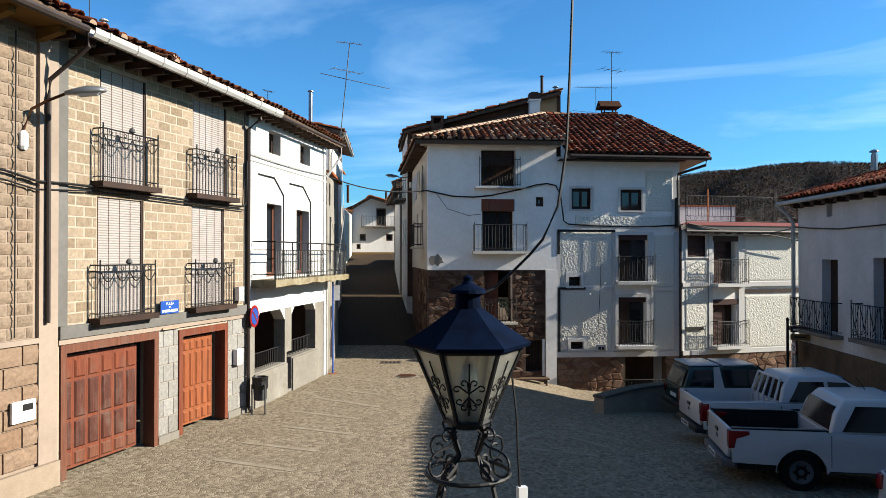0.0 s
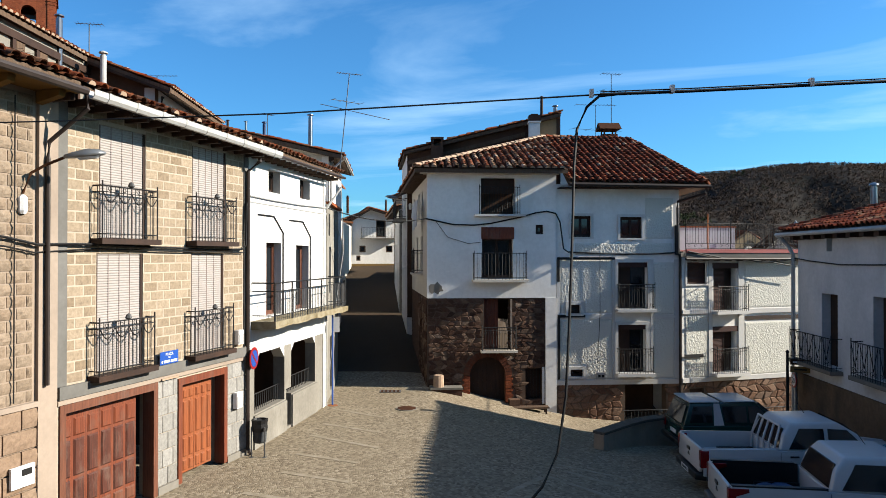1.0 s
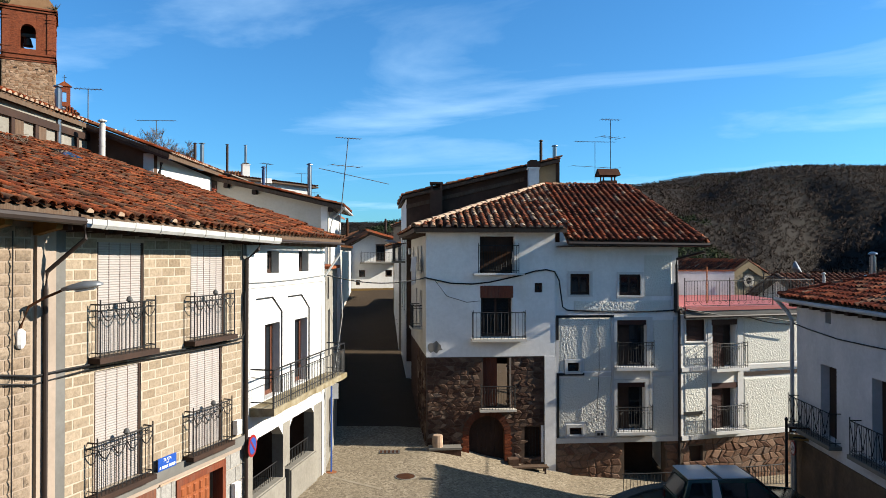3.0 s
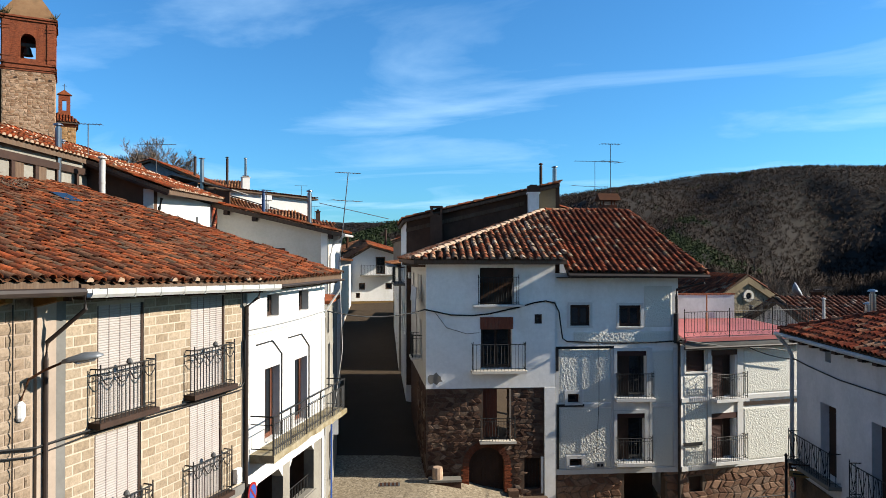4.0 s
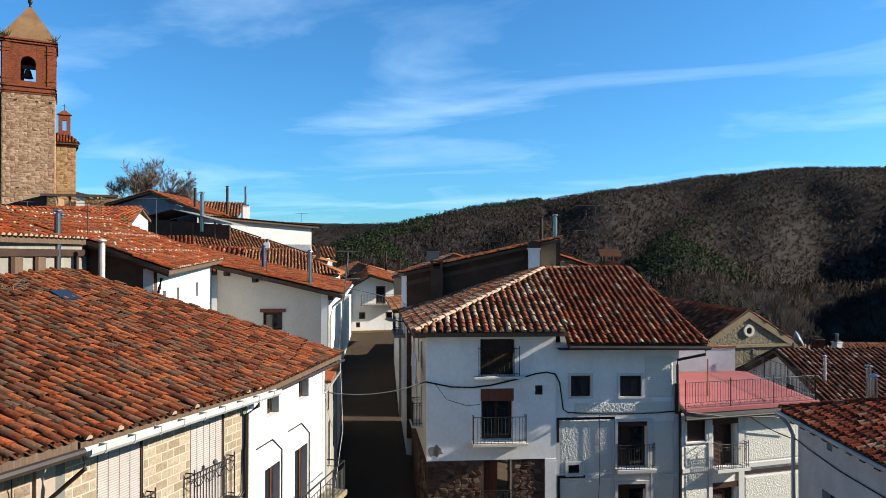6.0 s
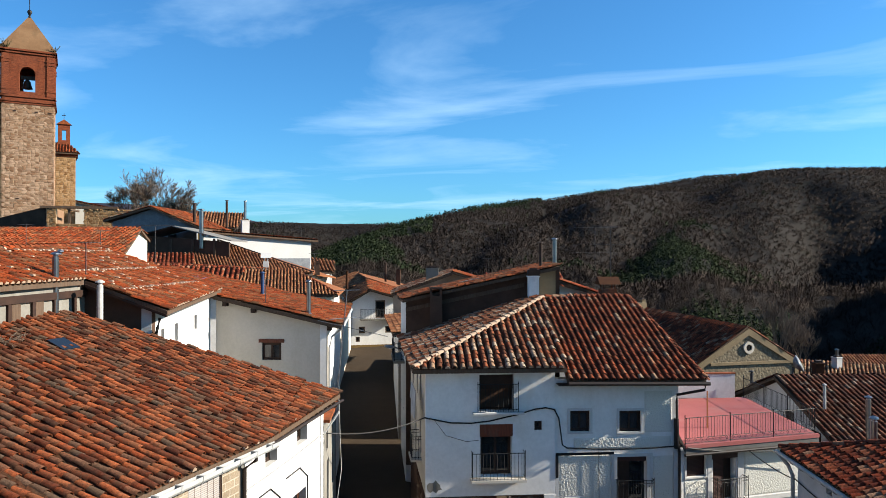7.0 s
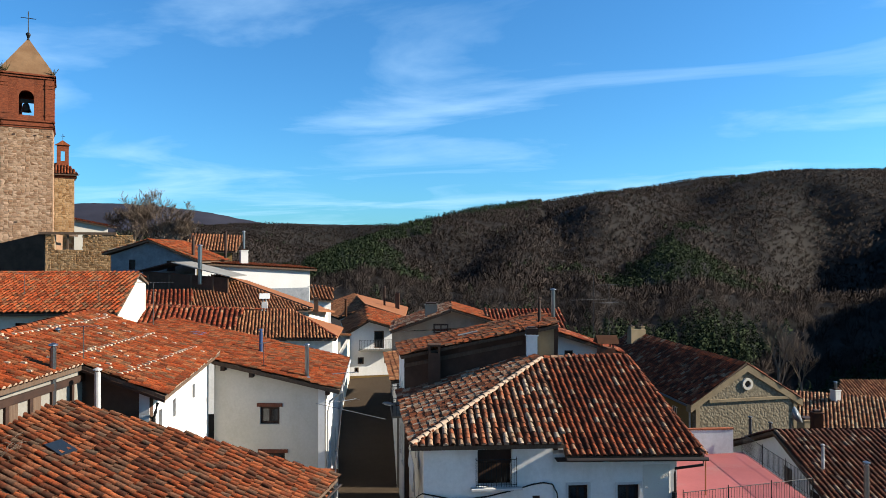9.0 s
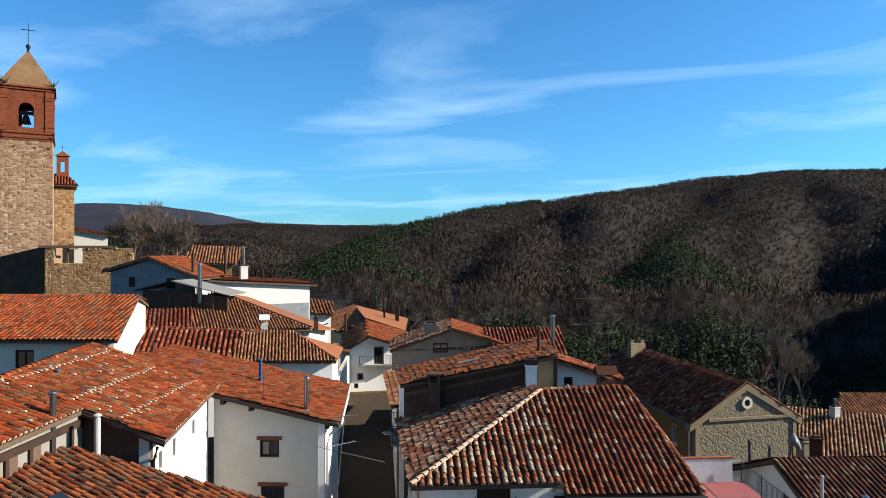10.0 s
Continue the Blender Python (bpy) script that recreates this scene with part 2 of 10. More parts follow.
MAT["shutter_brown"] = surface("brown_roller_blind", (0.10, 0.035, 0.025), (0.075, 0.028, 0.02), 1.0, 12, 0.6, 0.1, 0.003)
MAT["curtain"] = surface("white_curtain", (0.6, 0.62, 0.65), (0.45, 0.47, 0.5), 3, 12, 0.9, 0.1, 0.003, base_scale=0.8)
MAT["pink"] = surface("pink_terrace_paint", (0.62, 0.17, 0.16), (0.54, 0.14, 0.13), 0.6, 8, 0.7, 0.15, 0.005, stain=(0.50, 0.22, 0.20))
MAT["blue_enamel"] = surface("blue_enamel", (0.02, 0.09, 0.42), (0.02, 0.08, 0.36), 2, 10, 0.3, 0.05, 0.001, base_scale=0.7)
MAT["white_enamel"] = surface("white_enamel", (0.8, 0.8, 0.8), (0.74, 0.74, 0.74), 2, 10, 0.35, 0.05, 0.001, base_scale=0.8)
MAT["red_enamel"] = surface("red_enamel", (0.55, 0.02, 0.02), (0.48, 0.02, 0.02), 2, 10, 0.35, 0.05, 0.001)
MAT["black_plastic"] = surface("black_plastic", (0.02, 0.02, 0.022), (0.03, 0.03, 0.03), 2, 14, 0.45, 0.1, 0.002)
MAT["car_white"] = surface("white_car_paint", (0.84, 0.85, 0.86), (0.78, 0.79, 0.80), 0.7, 10, 0.22, 0.02, 0.001, grain=0.08, base_scale=0.50)
MAT["car_green"] = surface("dark_green_car_paint", (0.012, 0.07, 0.055), (0.01, 0.055, 0.045), 0.7, 10, 0.22, 0.02, 0.001, grain=0.08)
MAT["tyre"] = surface("black_rubber", (0.015, 0.015, 0.015), (0.025, 0.025, 0.024), 3, 18, 0.85, 0.3, 0.003)
MAT["alloy"] = surface("dull_steel_wheel", (0.30, 0.30, 0.31), (0.22, 0.22, 0.23), 3, 18, 0.5, 0.1, 0.002, metal=0.5)
MAT["tarp"] = surface("blue_tarpaulin", (0.05, 0.12, 0.30), (0.03, 0.07, 0.18), 3, 12, 0.5, 0.4, 0.02)
MAT["cable"] = surface("black_cable", (0.012, 0.012, 0.013), (0.02, 0.02, 0.02), 3, 18, 0.6, 0.1, 0.002)
MAT["bell"] = surface("bronze_bell", (0.05, 0.05, 0.04), (0.08, 0.07, 0.05), 3, 12, 0.5, 0.1, 0.002, metal=0.6)
MAT["metal_roof"] = surface("grey_fibre_cement", (0.42, 0.40, 0.37), (0.34, 0.32, 0.29), 1, 9, 0.8, 0.3, 0.01)
MAT["slab_orange"] = surface("orange_render", (0.50, 0.20, 0.09), (0.42, 0.165, 0.08), 1, 9, 0.9, 0.3, 0.01)
MAT["ochre"] = surface("ochre_render", (0.42, 0.27, 0.10), (0.34, 0.22, 0.09), 0.7, 9, 0.9, 0.3, 0.01)


def mat_glass(name, tint=(0.02, 0.025, 0.03), rough=0.06):
    m = Mat(name, rough)
    m.color(tint)
    m.b.inputs["Specular IOR Level"].default_value = 0.6
    return m.m


def mat_clear_glass():
    m = Mat("lantern_glass", 0.35, base_scale=1.0)
    m.color(m.mix(m.noise(6, 4.0), (0.92, 0.92, 0.86), (0.80, 0.82, 0.74)))
    m.b.inputs["Transmission Weight"].default_value = 0.92
    m.b.inputs["IOR"].default_value = 1.1
    return m.m


MAT["glass"] = mat_glass("dark_window_glass")
MAT["lantern_glass"] = mat_clear_glass()
MAT["lamp_red"] = mat_glass("red_lamp_glass", (0.35, 0.008, 0.008), 0.15)


def mat_blocks(name, stops):
    m = Mat(name, 0.9)
    col = m.ramp(m.any_random(), stops)
    col = m.mix(0.6, col, m.mix(1.0, col, m.ramp(m.noise(14, 7.0, 0.75), [(0.32, 0.3), (0.66, 1.0)]), "MULTIPLY"))
    m.color(col)
    m.bump(m.noise(45, 6.0, 0.7), 0.6, 0.015)
    return m.m


MAT["block"] = mat_blocks("sandstone_block", [(0.0, (0.46, 0.35, 0.24)), (0.35, (0.57, 0.45, 0.32)), (0.7, (0.68, 0.545, 0.395)), (1.0, (0.54, 0.42, 0.295))])
MAT["rough_block"] = mat_blocks("rock_faced_block", [(0.0, (0.42, 0.32, 0.23)), (0.5, (0.54, 0.42, 0.31)), (1.0, (0.46, 0.34, 0.24))])
MAT["base_block"] = mat_blocks("pink_base_block", [(0.0, (0.46, 0.31, 0.21)), (0.5, (0.52, 0.37, 0.26)), (1.0, (0.44, 0.28, 0.18))])
MAT["grey_block"] = mat_blocks("grey_granite_block", [(0.0, (0.50, 0.48, 0.44)), (0.5, (0.62, 0.60, 0.56)), (1.0, (0.42, 0.40, 0.36))])
MAT["joint"] = surface("pale_joint_mortar", (0.78, 0.66, 0.52), (0.68, 0.56, 0.43), 2, 15)
MAT["rough_joint"] = surface("brown_joint_mortar", (0.60, 0.47, 0.36), (0.50, 0.39, 0.30), 2, 15)
MAT["rubble"] = mat_blocks("brown_rubble_stone", [(0.0, (0.11, 0.062, 0.045)), (0.35, (0.18, 0.10, 0.07)), (0.7, (0.26, 0.16, 0.11)), (0.95, (0.33, 0.23, 0.165)), (1.0, (0.48, 0.36, 0.28))])
MAT["flag"] = mat_blocks("reddish_flagstone", [(0.0, (0.24, 0.13, 0.09)), (0.4, (0.36, 0.21, 0.14)), (0.75, (0.46, 0.29, 0.20)), (1.0, (0.32, 0.22, 0.165))])
MAT["tower_stone"] = mat_blocks("pale_tower_stone", [(0.0, (0.46, 0.25, 0.14)), (0.4, (0.68, 0.42, 0.26)), (0.8, (0.86, 0.58, 0.39)), (1.0, (0.54, 0.32, 0.20))])
MAT["tower_stone_warm"] = mat_blocks("ochre_rubble_stone", [(0.0, (0.46, 0.24, 0.10)), (0.4, (0.68, 0.39, 0.18)), (0.8, (0.86, 0.54, 0.28)), (1.0, (0.55, 0.33, 0.16))])


def mat_rough_stucco():
    m = Mat("rough_thrown_stucco", 0.92, base_scale=0.56)
    v = m.noise(16.0, 4.0, 0.6)
    v2 = m.voronoi(22.0, "SMOOTH_F1")
    m.color(m.mix(m.noise(0.6, 5.0), (0.92, 0.90, 0.81), (0.80, 0.78, 0.69)))
    m.bump(m.math("ADD", m.math("MULTIPLY", v, 1.2), v2), 0.6, 0.02)
    return m.m


def mat_pebbledash():
    m = Mat("pebble_dash", 0.95)
    v = m.voronoi(5.5, "SMOOTH_F1")
    m.color(m.mix(m.ramp(v, [(0.1, 0.0), (0.6, 1.0)]), (0.46, 0.38, 0.26), (0.29, 0.235, 0.16)))
    m.bump(v, 0.8, 0.06)
    return m.m


MAT["stucco"] = mat_rough_stucco()
MAT["pebble"] = mat_pebbledash()


def mat_ground():
    """Cobbled square, paved lane, and earth under the woods further off, by where they lie."""
    m = Mat("ground_cover", 0.92)
    sep = m.t.nodes.new("ShaderNodeSeparateXYZ")
    m.t.links.new(m.pos, sep.inputs[0])
    cells = m.voronoi(13.5, "F1", "Color")
    edge = m.voronoi(13.5, "DISTANCE_TO_EDGE", "Distance")
    bw = m.t.nodes.new("ShaderNodeRGBToBW")
    m.t.links.new(cells, bw.inputs[0])
    cob = m.ramp(bw.outputs[0], [(0.1, (0.25, 0.20, 0.14)), (0.5, (0.42, 0.345, 0.245)), (0.9, (0.60, 0.51, 0.375))])
    cob = m.mix(m.math("MULTIPLY", m.ramp(edge, [(0.0, 1.0), (0.10, 0.0)]), m.ramp(m.noise(1.7, 5.0, 0.7), [(0.35, 0.05), (0.65, 0.55)])), cob, (0.33, 0.26, 0.165))
    cob = m.mix(m.math("MULTIPLY", m.ramp(m.noise(11, 5.0, 0.75), [(0.56, 0.0), (0.68, 1.0)]), 0.7), cob, (0.17, 0.13, 0.085))
    cob = m.mix(m.math("MULTIPLY", m.ramp(m.noise(26, 4.0, 0.7), [(0.60, 0.0), (0.70, 1.0)]), 0.5), cob, (0.66, 0.58, 0.44))
    cob = m.mix(m.math("MULTIPLY", m.ramp(m.noise(0.7, 7.0, 0.7), [(0.45, 0.0), (0.7, 1.0)]), 0.6), cob, (0.36, 0.29, 0.20))
    # Lane paving, its tone lowered to carry the shade it lies in.
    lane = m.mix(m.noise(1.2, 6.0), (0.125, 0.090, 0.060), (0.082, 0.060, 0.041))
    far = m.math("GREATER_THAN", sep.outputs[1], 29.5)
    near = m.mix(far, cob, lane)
    big = m.ramp(m.noise(0.012, 6.0, 0.65), [(0.38, (0.026, 0.022, 0.020)), (0.52, (0.034, 0.029, 0.025)), (0.66, (0.025, 0.026, 0.018))])
    wood = m.mix(m.ramp(m.noise(0.09, 6.0, 0.75), [(0.35, 0.0), (0.7, 1.0)]), big, (0.040, 0.034, 0.029))
    dist = m.t.nodes.new("ShaderNodeVectorMath")
    dist.operation = "LENGTH"
    m.t.links.new(m.pos, dist.inputs[0])
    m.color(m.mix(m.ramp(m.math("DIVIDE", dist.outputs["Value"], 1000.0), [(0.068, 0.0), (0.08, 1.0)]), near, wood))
    h = m.math("ADD", m.ramp(edge, [(0.0, 0.0), (0.12, 1.0)]), m.math("MULTIPLY", m.noise(25, 4.0), 0.4))
    m.bump(h, 0.35, 0.02)
    return m.m


MAT["ground"] = mat_ground()
MAT["rubble_joint"] = surface("earthy_joint_mortar", (0.22, 0.15, 0.11), (0.16, 0.11, 0.08), 3, 15)
MAT["flag_joint"] = surface("brown_flag_mortar", (0.26, 0.19, 0.14), (0.19, 0.14, 0.105), 3, 15)
MAT["porch_grey"] = surface("grey_beige_plaster", (0.46, 0.43, 0.37), (0.37, 0.34, 0.29), 1.0, 9, 0.9, 0.4, 0.01, stain=(0.62, 0.59, 0.52), grain=0.4)
MAT["base_plaster"] = surface("dark_brown_plaster", (0.34, 0.235, 0.155), (0.20, 0.14, 0.095), 0.7, 7, 0.92, 0.7, 0.03, stain=(0.09, 0.075, 0.06), grain=0.5)
MAT["balcony_stone"] = surface("ochre_stained_slab", (0.62, 0.54, 0.38), (0.38, 0.30, 0.16), 2.5, 9, 0.9, 0.6, 0.02, stain=(0.12, 0.085, 0.05), stain_scale=1.2, grain=0.5)


def mat_woods(name, stops, scale=0.012):
    m = Mat(name, 0.95, base_scale=0.80)
    col = m.ramp(m.math("ADD", m.math("MULTIPLY", m.noise(0.13, 2.0), 0.75), m.math("MULTIPLY", m.noise(scale, 5.0), 0.35)), stops)
    m.color(col)
    return m.m


MAT["woods"] = mat_woods("bare_winter_woods", [(0.36, (0.017, 0.0142, 0.0130)), (0.48, (0.029, 0.0235, 0.0215)), (0.6, (0.044, 0.0350, 0.0310)), (0.75, (0.062, 0.049, 0.042))])
MAT["pine"] = mat_woods("dark_pine", [(0.36, (0.010, 0.0165, 0.008)), (0.52, (0.019, 0.0285, 0.013)), (0.72, (0.033, 0.044, 0.021))])
MAT["twig"] = surface("bare_bark", (0.36, 0.27, 0.20), (0.25, 0.18, 0.135), 2, 16)
MAT["weed"] = surface("dry_weeds", (0.10, 0.10, 0.04), (0.16, 0.13, 0.06), 3, 16)


# ---- building blocks ----
class Fr:
    """A facade's own axes: s along it, d outwards, z up."""

    def __init__(self, o, u):
        self.o, self.u = Vector(o), Vector(u).normalized()
        self.n = Vector((self.u.y, -self.u.x))

    def p(self, s, d, z):
        q = self.o + self.u * s + self.n * d
        return (q.x, q.y, z)


class MB:
    """Vertices and faces of one mesh."""

    def __init__(self):
        self.v, self.f = [], []

    def poly(self, pts):
        i = len(self.v)
        self.v += [tuple(p) for p in pts]
        self.f.append(tuple(range(i, i + len(pts))))

    def loft(self, a, b, caps=True):
        i, n = len(self.v), len(a)
        self.v += [tuple(p) for p in a] + [tuple(p) for p in b]
        for k in range(n):
            self.f.append((i + k, i + (k + 1) % n, i + n + (k + 1) % n, i + n + k))
        if caps:
            self.f += [tuple(range(i + n - 1, i - 1, -1)), tuple(range(i + n, i + 2 * n))]
        return self

    def box(self, fr, s0, s1, d0, d1, z0, z1):
        a = [fr.p(s0, d0, z0), fr.p(s1, d0, z0), fr.p(s1, d1, z0), fr.p(s0, d1, z0)]
        return self.loft(a, [(x, y, z1) for x, y, _ in a])

    def slab(self, pts, thick):
        """A plate under the polygon pts (3D), thick downwards."""
        return self.loft([(x, y, z - thick) for x, y, z in pts], pts)

    def tube(self, pts, r, n=6, caps=True):
        pts = [Vector(p) for p in pts]
        rings = []
        for k, p in enumerate(pts):
            t = (pts[min(k + 1, len(pts) - 1)] - pts[max(k - 1, 0)]).normalized()
            a = Vector((0, 0, 1)) if abs(t.z) < 0.9 else Vector((1, 0, 0))
            x = t.cross(a).normalized()
            y = t.cross(x)
            rr = r[k] if isinstance(r, (list, tuple)) else r
            rings.append([p + (x * math.cos(2 * math.pi * j / n) + y * math.sin(2 * math.pi * j / n)) * rr for j in range(n)])
        i = len(self.v)
        for ring in rings:
            self.v += [tuple(q) for q in ring]
        for k in range(len(rings) - 1):
            for j in range(n):
                a, b = i + k * n + j, i + k * n + (j + 1) % n
                self.f.append((a, b, b + n, a + n))
        if caps:
            self.f += [tuple(range(i + n - 1, i - 1, -1)), tuple(range(i + (len(rings) - 1) * n, i + len(rings) * n))]
        return self

    def lathe(self, c, prof, n=12):
        """prof: rows of radius and height above c."""
        return self.tube_rings([[(c[0] + r * math.cos(2 * math.pi * j / n), c[1] + r * math.sin(2 * math.pi * j / n), c[2] + z) for j in range(n)] for r, z in prof])

    def tube_rings(self, rings):
        i, n = len(self.v), len(rings[0])
        for ring in rings:
            self.v += [tuple(q) for q in ring]
        for k in range(len(rings) - 1):
            for j in range(n):
                a, b = i + k * n + j, i + k * n + (j + 1) % n
                self.f.append((a, b, b + n, a + n))
        self.f += [tuple(range(i + n - 1, i - 1, -1)), tuple(range(i + (len(rings) - 1) * n, i + len(rings) * n))]
        return self

    def wall(self, fr, s0, s1, z0, z1, thick, holes=(), top=None):
        """A wall from d=0 inwards with rectangular holes through it. top: height as a function of s."""
        ss = sorted({s0, s1, *[h[0] for h in holes], *[h[1] for h in holes]})
        zs = sorted({z0, z1, *[h[2] for h in holes], *[h[3] for h in holes]})
        ss, zs = [s for s in ss if s0 <= s <= s1], [z for z in zs if z0 <= z <= z1]

        def solid(a, b):
            if not (0 <= a < len(ss) - 1 and 0 <= b < len(zs) - 1):
                return False
            cs, cz = (ss[a] + ss[a + 1]) / 2, (zs[b] + zs[b + 1]) / 2
            return not any(h[0] < cs < h[1] and h[2] < cz < h[3] for h in holes)

        def pt(s, d, z):
            return fr.p(s, d, top(s) if top and z == z1 else z)

        for a in range(len(ss) - 1):
            for b in range(len(zs) - 1):
                if not solid(a, b):
                    continue
                q = [(ss[a], zs[b]), (ss[a + 1], zs[b]), (ss[a + 1], zs[b + 1]), (ss[a], zs[b + 1])]
                self.poly([pt(s, 0, z) for s, z in q])
                self.poly([pt(s, -thick, z) for s, z in reversed(q)])
                for (da, db), (i, j) in (((0, -1), (0, 1)), ((1, 0), (1, 2)), ((0, 1), (2, 3)), ((-1, 0), (3, 0))):
                    if not solid(a + da, b + db):
                        (sa, za), (sb, zb) = q[i], q[j]
                        self.poly([pt(sa, 0, za), pt(sa, -thick, za), pt(sb, -thick, zb), pt(sb, 0, zb)])
        return self

    def mesh(self, name, material, smooth=False, fix=True):
        me = bpy.data.meshes.new(name)
        me.from_pydata(self.v, [], self.f)
        if fix:
            bm = bmesh.new()
            bm.from_mesh(me)
            bmesh.ops.remove_doubles(bm, verts=bm.verts, dist=0.0004)
            bmesh.ops.recalc_face_normals(bm, faces=bm.faces)
            bm.to_mesh(me)
            bm.free()
        if material:
            me.materials.append(material)
        if smooth:
            me.polygons.foreach_set("use_smooth", [True] * len(me.polygons))
        me.update()
        return me


BASES = {}


def thing(name, at, label, category, group="", kind=""):
    """The Empty at a thing's base, under which its parts hang."""
    e = new(name)
    e.empty_display_size = 0.2
    e.location = at
    BASES[e.name] = Matrix.Translation(at)
    return tagged(e, label, category, group, kind)


def hang(ob, parent):
    ob.parent = parent
    ob.matrix_parent_inverse = BASES.get(parent.name, Matrix.Identity(4)).inverted()
    if parent.name not in BASES and parent.parent:
        ob.matrix_parent_inverse = Matrix.Identity(4)
    return ob


def part(name, mb, material, parent, label="", smooth=False, fix=True):
    """One mesh object, in the world's axes, under a thing or a part."""
    ob = new(name, mb.mesh(name, MAT[material] if isinstance(material, str) else material, smooth, fix))
    if label:
        ob["label"] = label
    return hang(ob, parent) if parent else ob


def solo(name, mb, material, label, category, group="", kind="", smooth=False):
    return tagged(part(name, mb, material, None, smooth=smooth), label, category, group, kind)


def piece(name, mesh, m, parent):
    """An object on shared mesh data, at the world pose m, under a part whose own axes are the world's."""
    ob = new(name, mesh)
    ob.parent = parent
    base = BASES.get(parent.name)
    ob.matrix_parent_inverse = base.inverted() if base else Matrix.Identity(4)
    ob.matrix_basis = m
    return ob


# ---- roof tiles ----
def tile_shape(w, expo, segs=5):
    """A tapered barrel tile, low end at y=0, with the lip of its low end."""
    mb = MB()
    ln = expo * 1.22

    def arc(wd, h, y, z):
        return [(-math.cos(math.pi * k / segs) * wd / 2, y, z + math.sin(math.pi * k / segs) * h) for k in range(segs + 1)]
    lo, hi, inner = arc(w, w * 0.42, 0, 0.022), arc(w * 0.8, w * 0.33, ln, 0.0), arc(w * 0.84, w * 0.34, 0.012, 0.018)
    i = len(mb.v)
    mb.v += lo + hi + inner + lo
    n = segs + 1
    for k in range(segs):
        mb.f.append((i + k, i + n + k, i + n + k + 1, i + k + 1))
        mb.f.append((i + 3 * n + k, i + 3 * n + k + 1, i + 2 * n + k + 1, i + 2 * n + k))
    return mb


def span(poly, s):
    """Where the line s crosses a convex polygon of (s, r)."""
    rs = []
    for (a, b), (c, d) in zip(poly, poly[1:] + poly[:1]):
        if (a - s) * (c - s) < 0:
            rs.append(b + (d - b) * (s - a) / (c - a))
    return (min(rs), max(rs)) if len(rs) > 1 else None


def tiled(owner, pts, material, pitch=0.27, expo=0.34, singles=120, seed=1, thick=0.16, mortar=0.0, jitter=1.0, under="wood_old", segs=5):
    """A tiled roof plane. pts: its corners in 3D; the first two are the eave's ends, and the eave runs with the roof on its left."""
    rnd = random.Random(seed)
    P = [Vector(p) for p in pts]
    U = (P[1] - P[0]).normalized()
    W = U.cross(P[-1] - P[0]).normalized()
    if W.z < 0:
        W = -W
    P = [p - W * (p - P[0]).dot(W) for p in P]
    R = W.cross(U)
    poly = [((p - P[0]).dot(U), (p - P[0]).dot(R)) for p in P]
    roof = part("roof", MB().slab([p - W * 0.012 for p in P], thick), under, owner)
    s0, s1 = min(a for a, b in poly), max(a for a, b in poly)
    cols = max(1, int((s1 - s0) / pitch))
    pitch = (s1 - s0) / cols
    base = Matrix((U, R, W)).transposed()
    todo, pans, ends = [], MB(), MB()
    for c in range(cols):
        s = s0 + (c + 0.5) * pitch
        hit = span(poly, s)
        if not hit:
            continue
        r0, r1 = hit
        low = r0 - 0.06
        rows = max(1, int(round((r1 - low) / expo)))
        for k in range(rows):
            r = low + k * expo + rnd.uniform(-0.03, 0.03) * jitter
            if r + expo * 0.7 > r1 + 0.1:
                continue
            p = P[0] + U * (s + rnd.uniform(-0.016, 0.016) * jitter) + R * r + W * (0.045 + rnd.uniform(-0.008, 0.012) * jitter)
            turn = base @ Euler((rnd.uniform(-0.03, 0.04) * jitter, rnd.uniform(-0.05, 0.05) * jitter, rnd.uniform(-0.05, 0.05) * jitter)).to_matrix()
            todo.append((k, p, turn))
        a = P[0] + U * (s + pitch / 2) + R * (r0 - 0.04)
        hit2 = span(poly, s + pitch / 2)
        if hit2:
            a, b = P[0] + U * (s + pitch / 2) + R * (hit2[0] - 0.05), P[0] + U * (s + pitch / 2) + R * hit2[1]
            q = [(-0.5, 0.055), (-0.2, 0.012), (0.2, 0.012), (0.5, 0.055)]
            i = len(pans.v)
            pans.v += [tuple(e + U * (x * pitch * 0.8) + W * h) for e in (a, b) for x, h in q]
            pans.f += [(i + j, i + j + 1, i + 5 + j, i + 4 + j) for j in range(3)]
        if rnd.random() < mortar:
            e = P[0] + U * s + R * (r0 - 0.05) + W * 0.05
            n = 6
            ring = [e + U * (-math.cos(math.pi * k / n) * pitch * 0.33) + W * (math.sin(math.pi * k / n) * pitch * 0.3) for k in range(n + 1)]
            ends.loft(ring, [q + R * 0.05 for q in ring])
    shape = tile_shape(pitch * 0.74, expo, segs)
    todo.sort(key=lambda q: (q[0], q[1].y))
    me = shape.mesh("tile", MAT[material], True, False)
    for k, p, turn in todo[:singles]:
        piece("tile", me, Matrix.Translation(p) @ turn.to_4x4(), roof)
    rest = todo[singles:]
    if rest:
        v = np.array(shape.v)
        f = np.array(shape.f)
        allv = np.concatenate([v @ np.array(turn).T + np.array(p) for k, p, turn in rest])
        allf = np.concatenate([f + len(v) * k for k in range(len(rest))])
        big = bpy.data.meshes.new("tile_field")
        big.from_pydata(allv.tolist(), [], allf.tolist())
        big.materials.append(MAT[material])
        big.polygons.foreach_set("use_smooth", [True] * len(big.polygons))
        tagged(hang(new("tile_field", big), roof), kind="stuff")
    if pans.v:
        tagged(part("channel_tiles", pans, "tile_channel", roof, fix=False), kind="stuff")
    if ends.v:
        tagged(part("eave_mortar", ends, "mortar", roof), kind="stuff")
    return roof


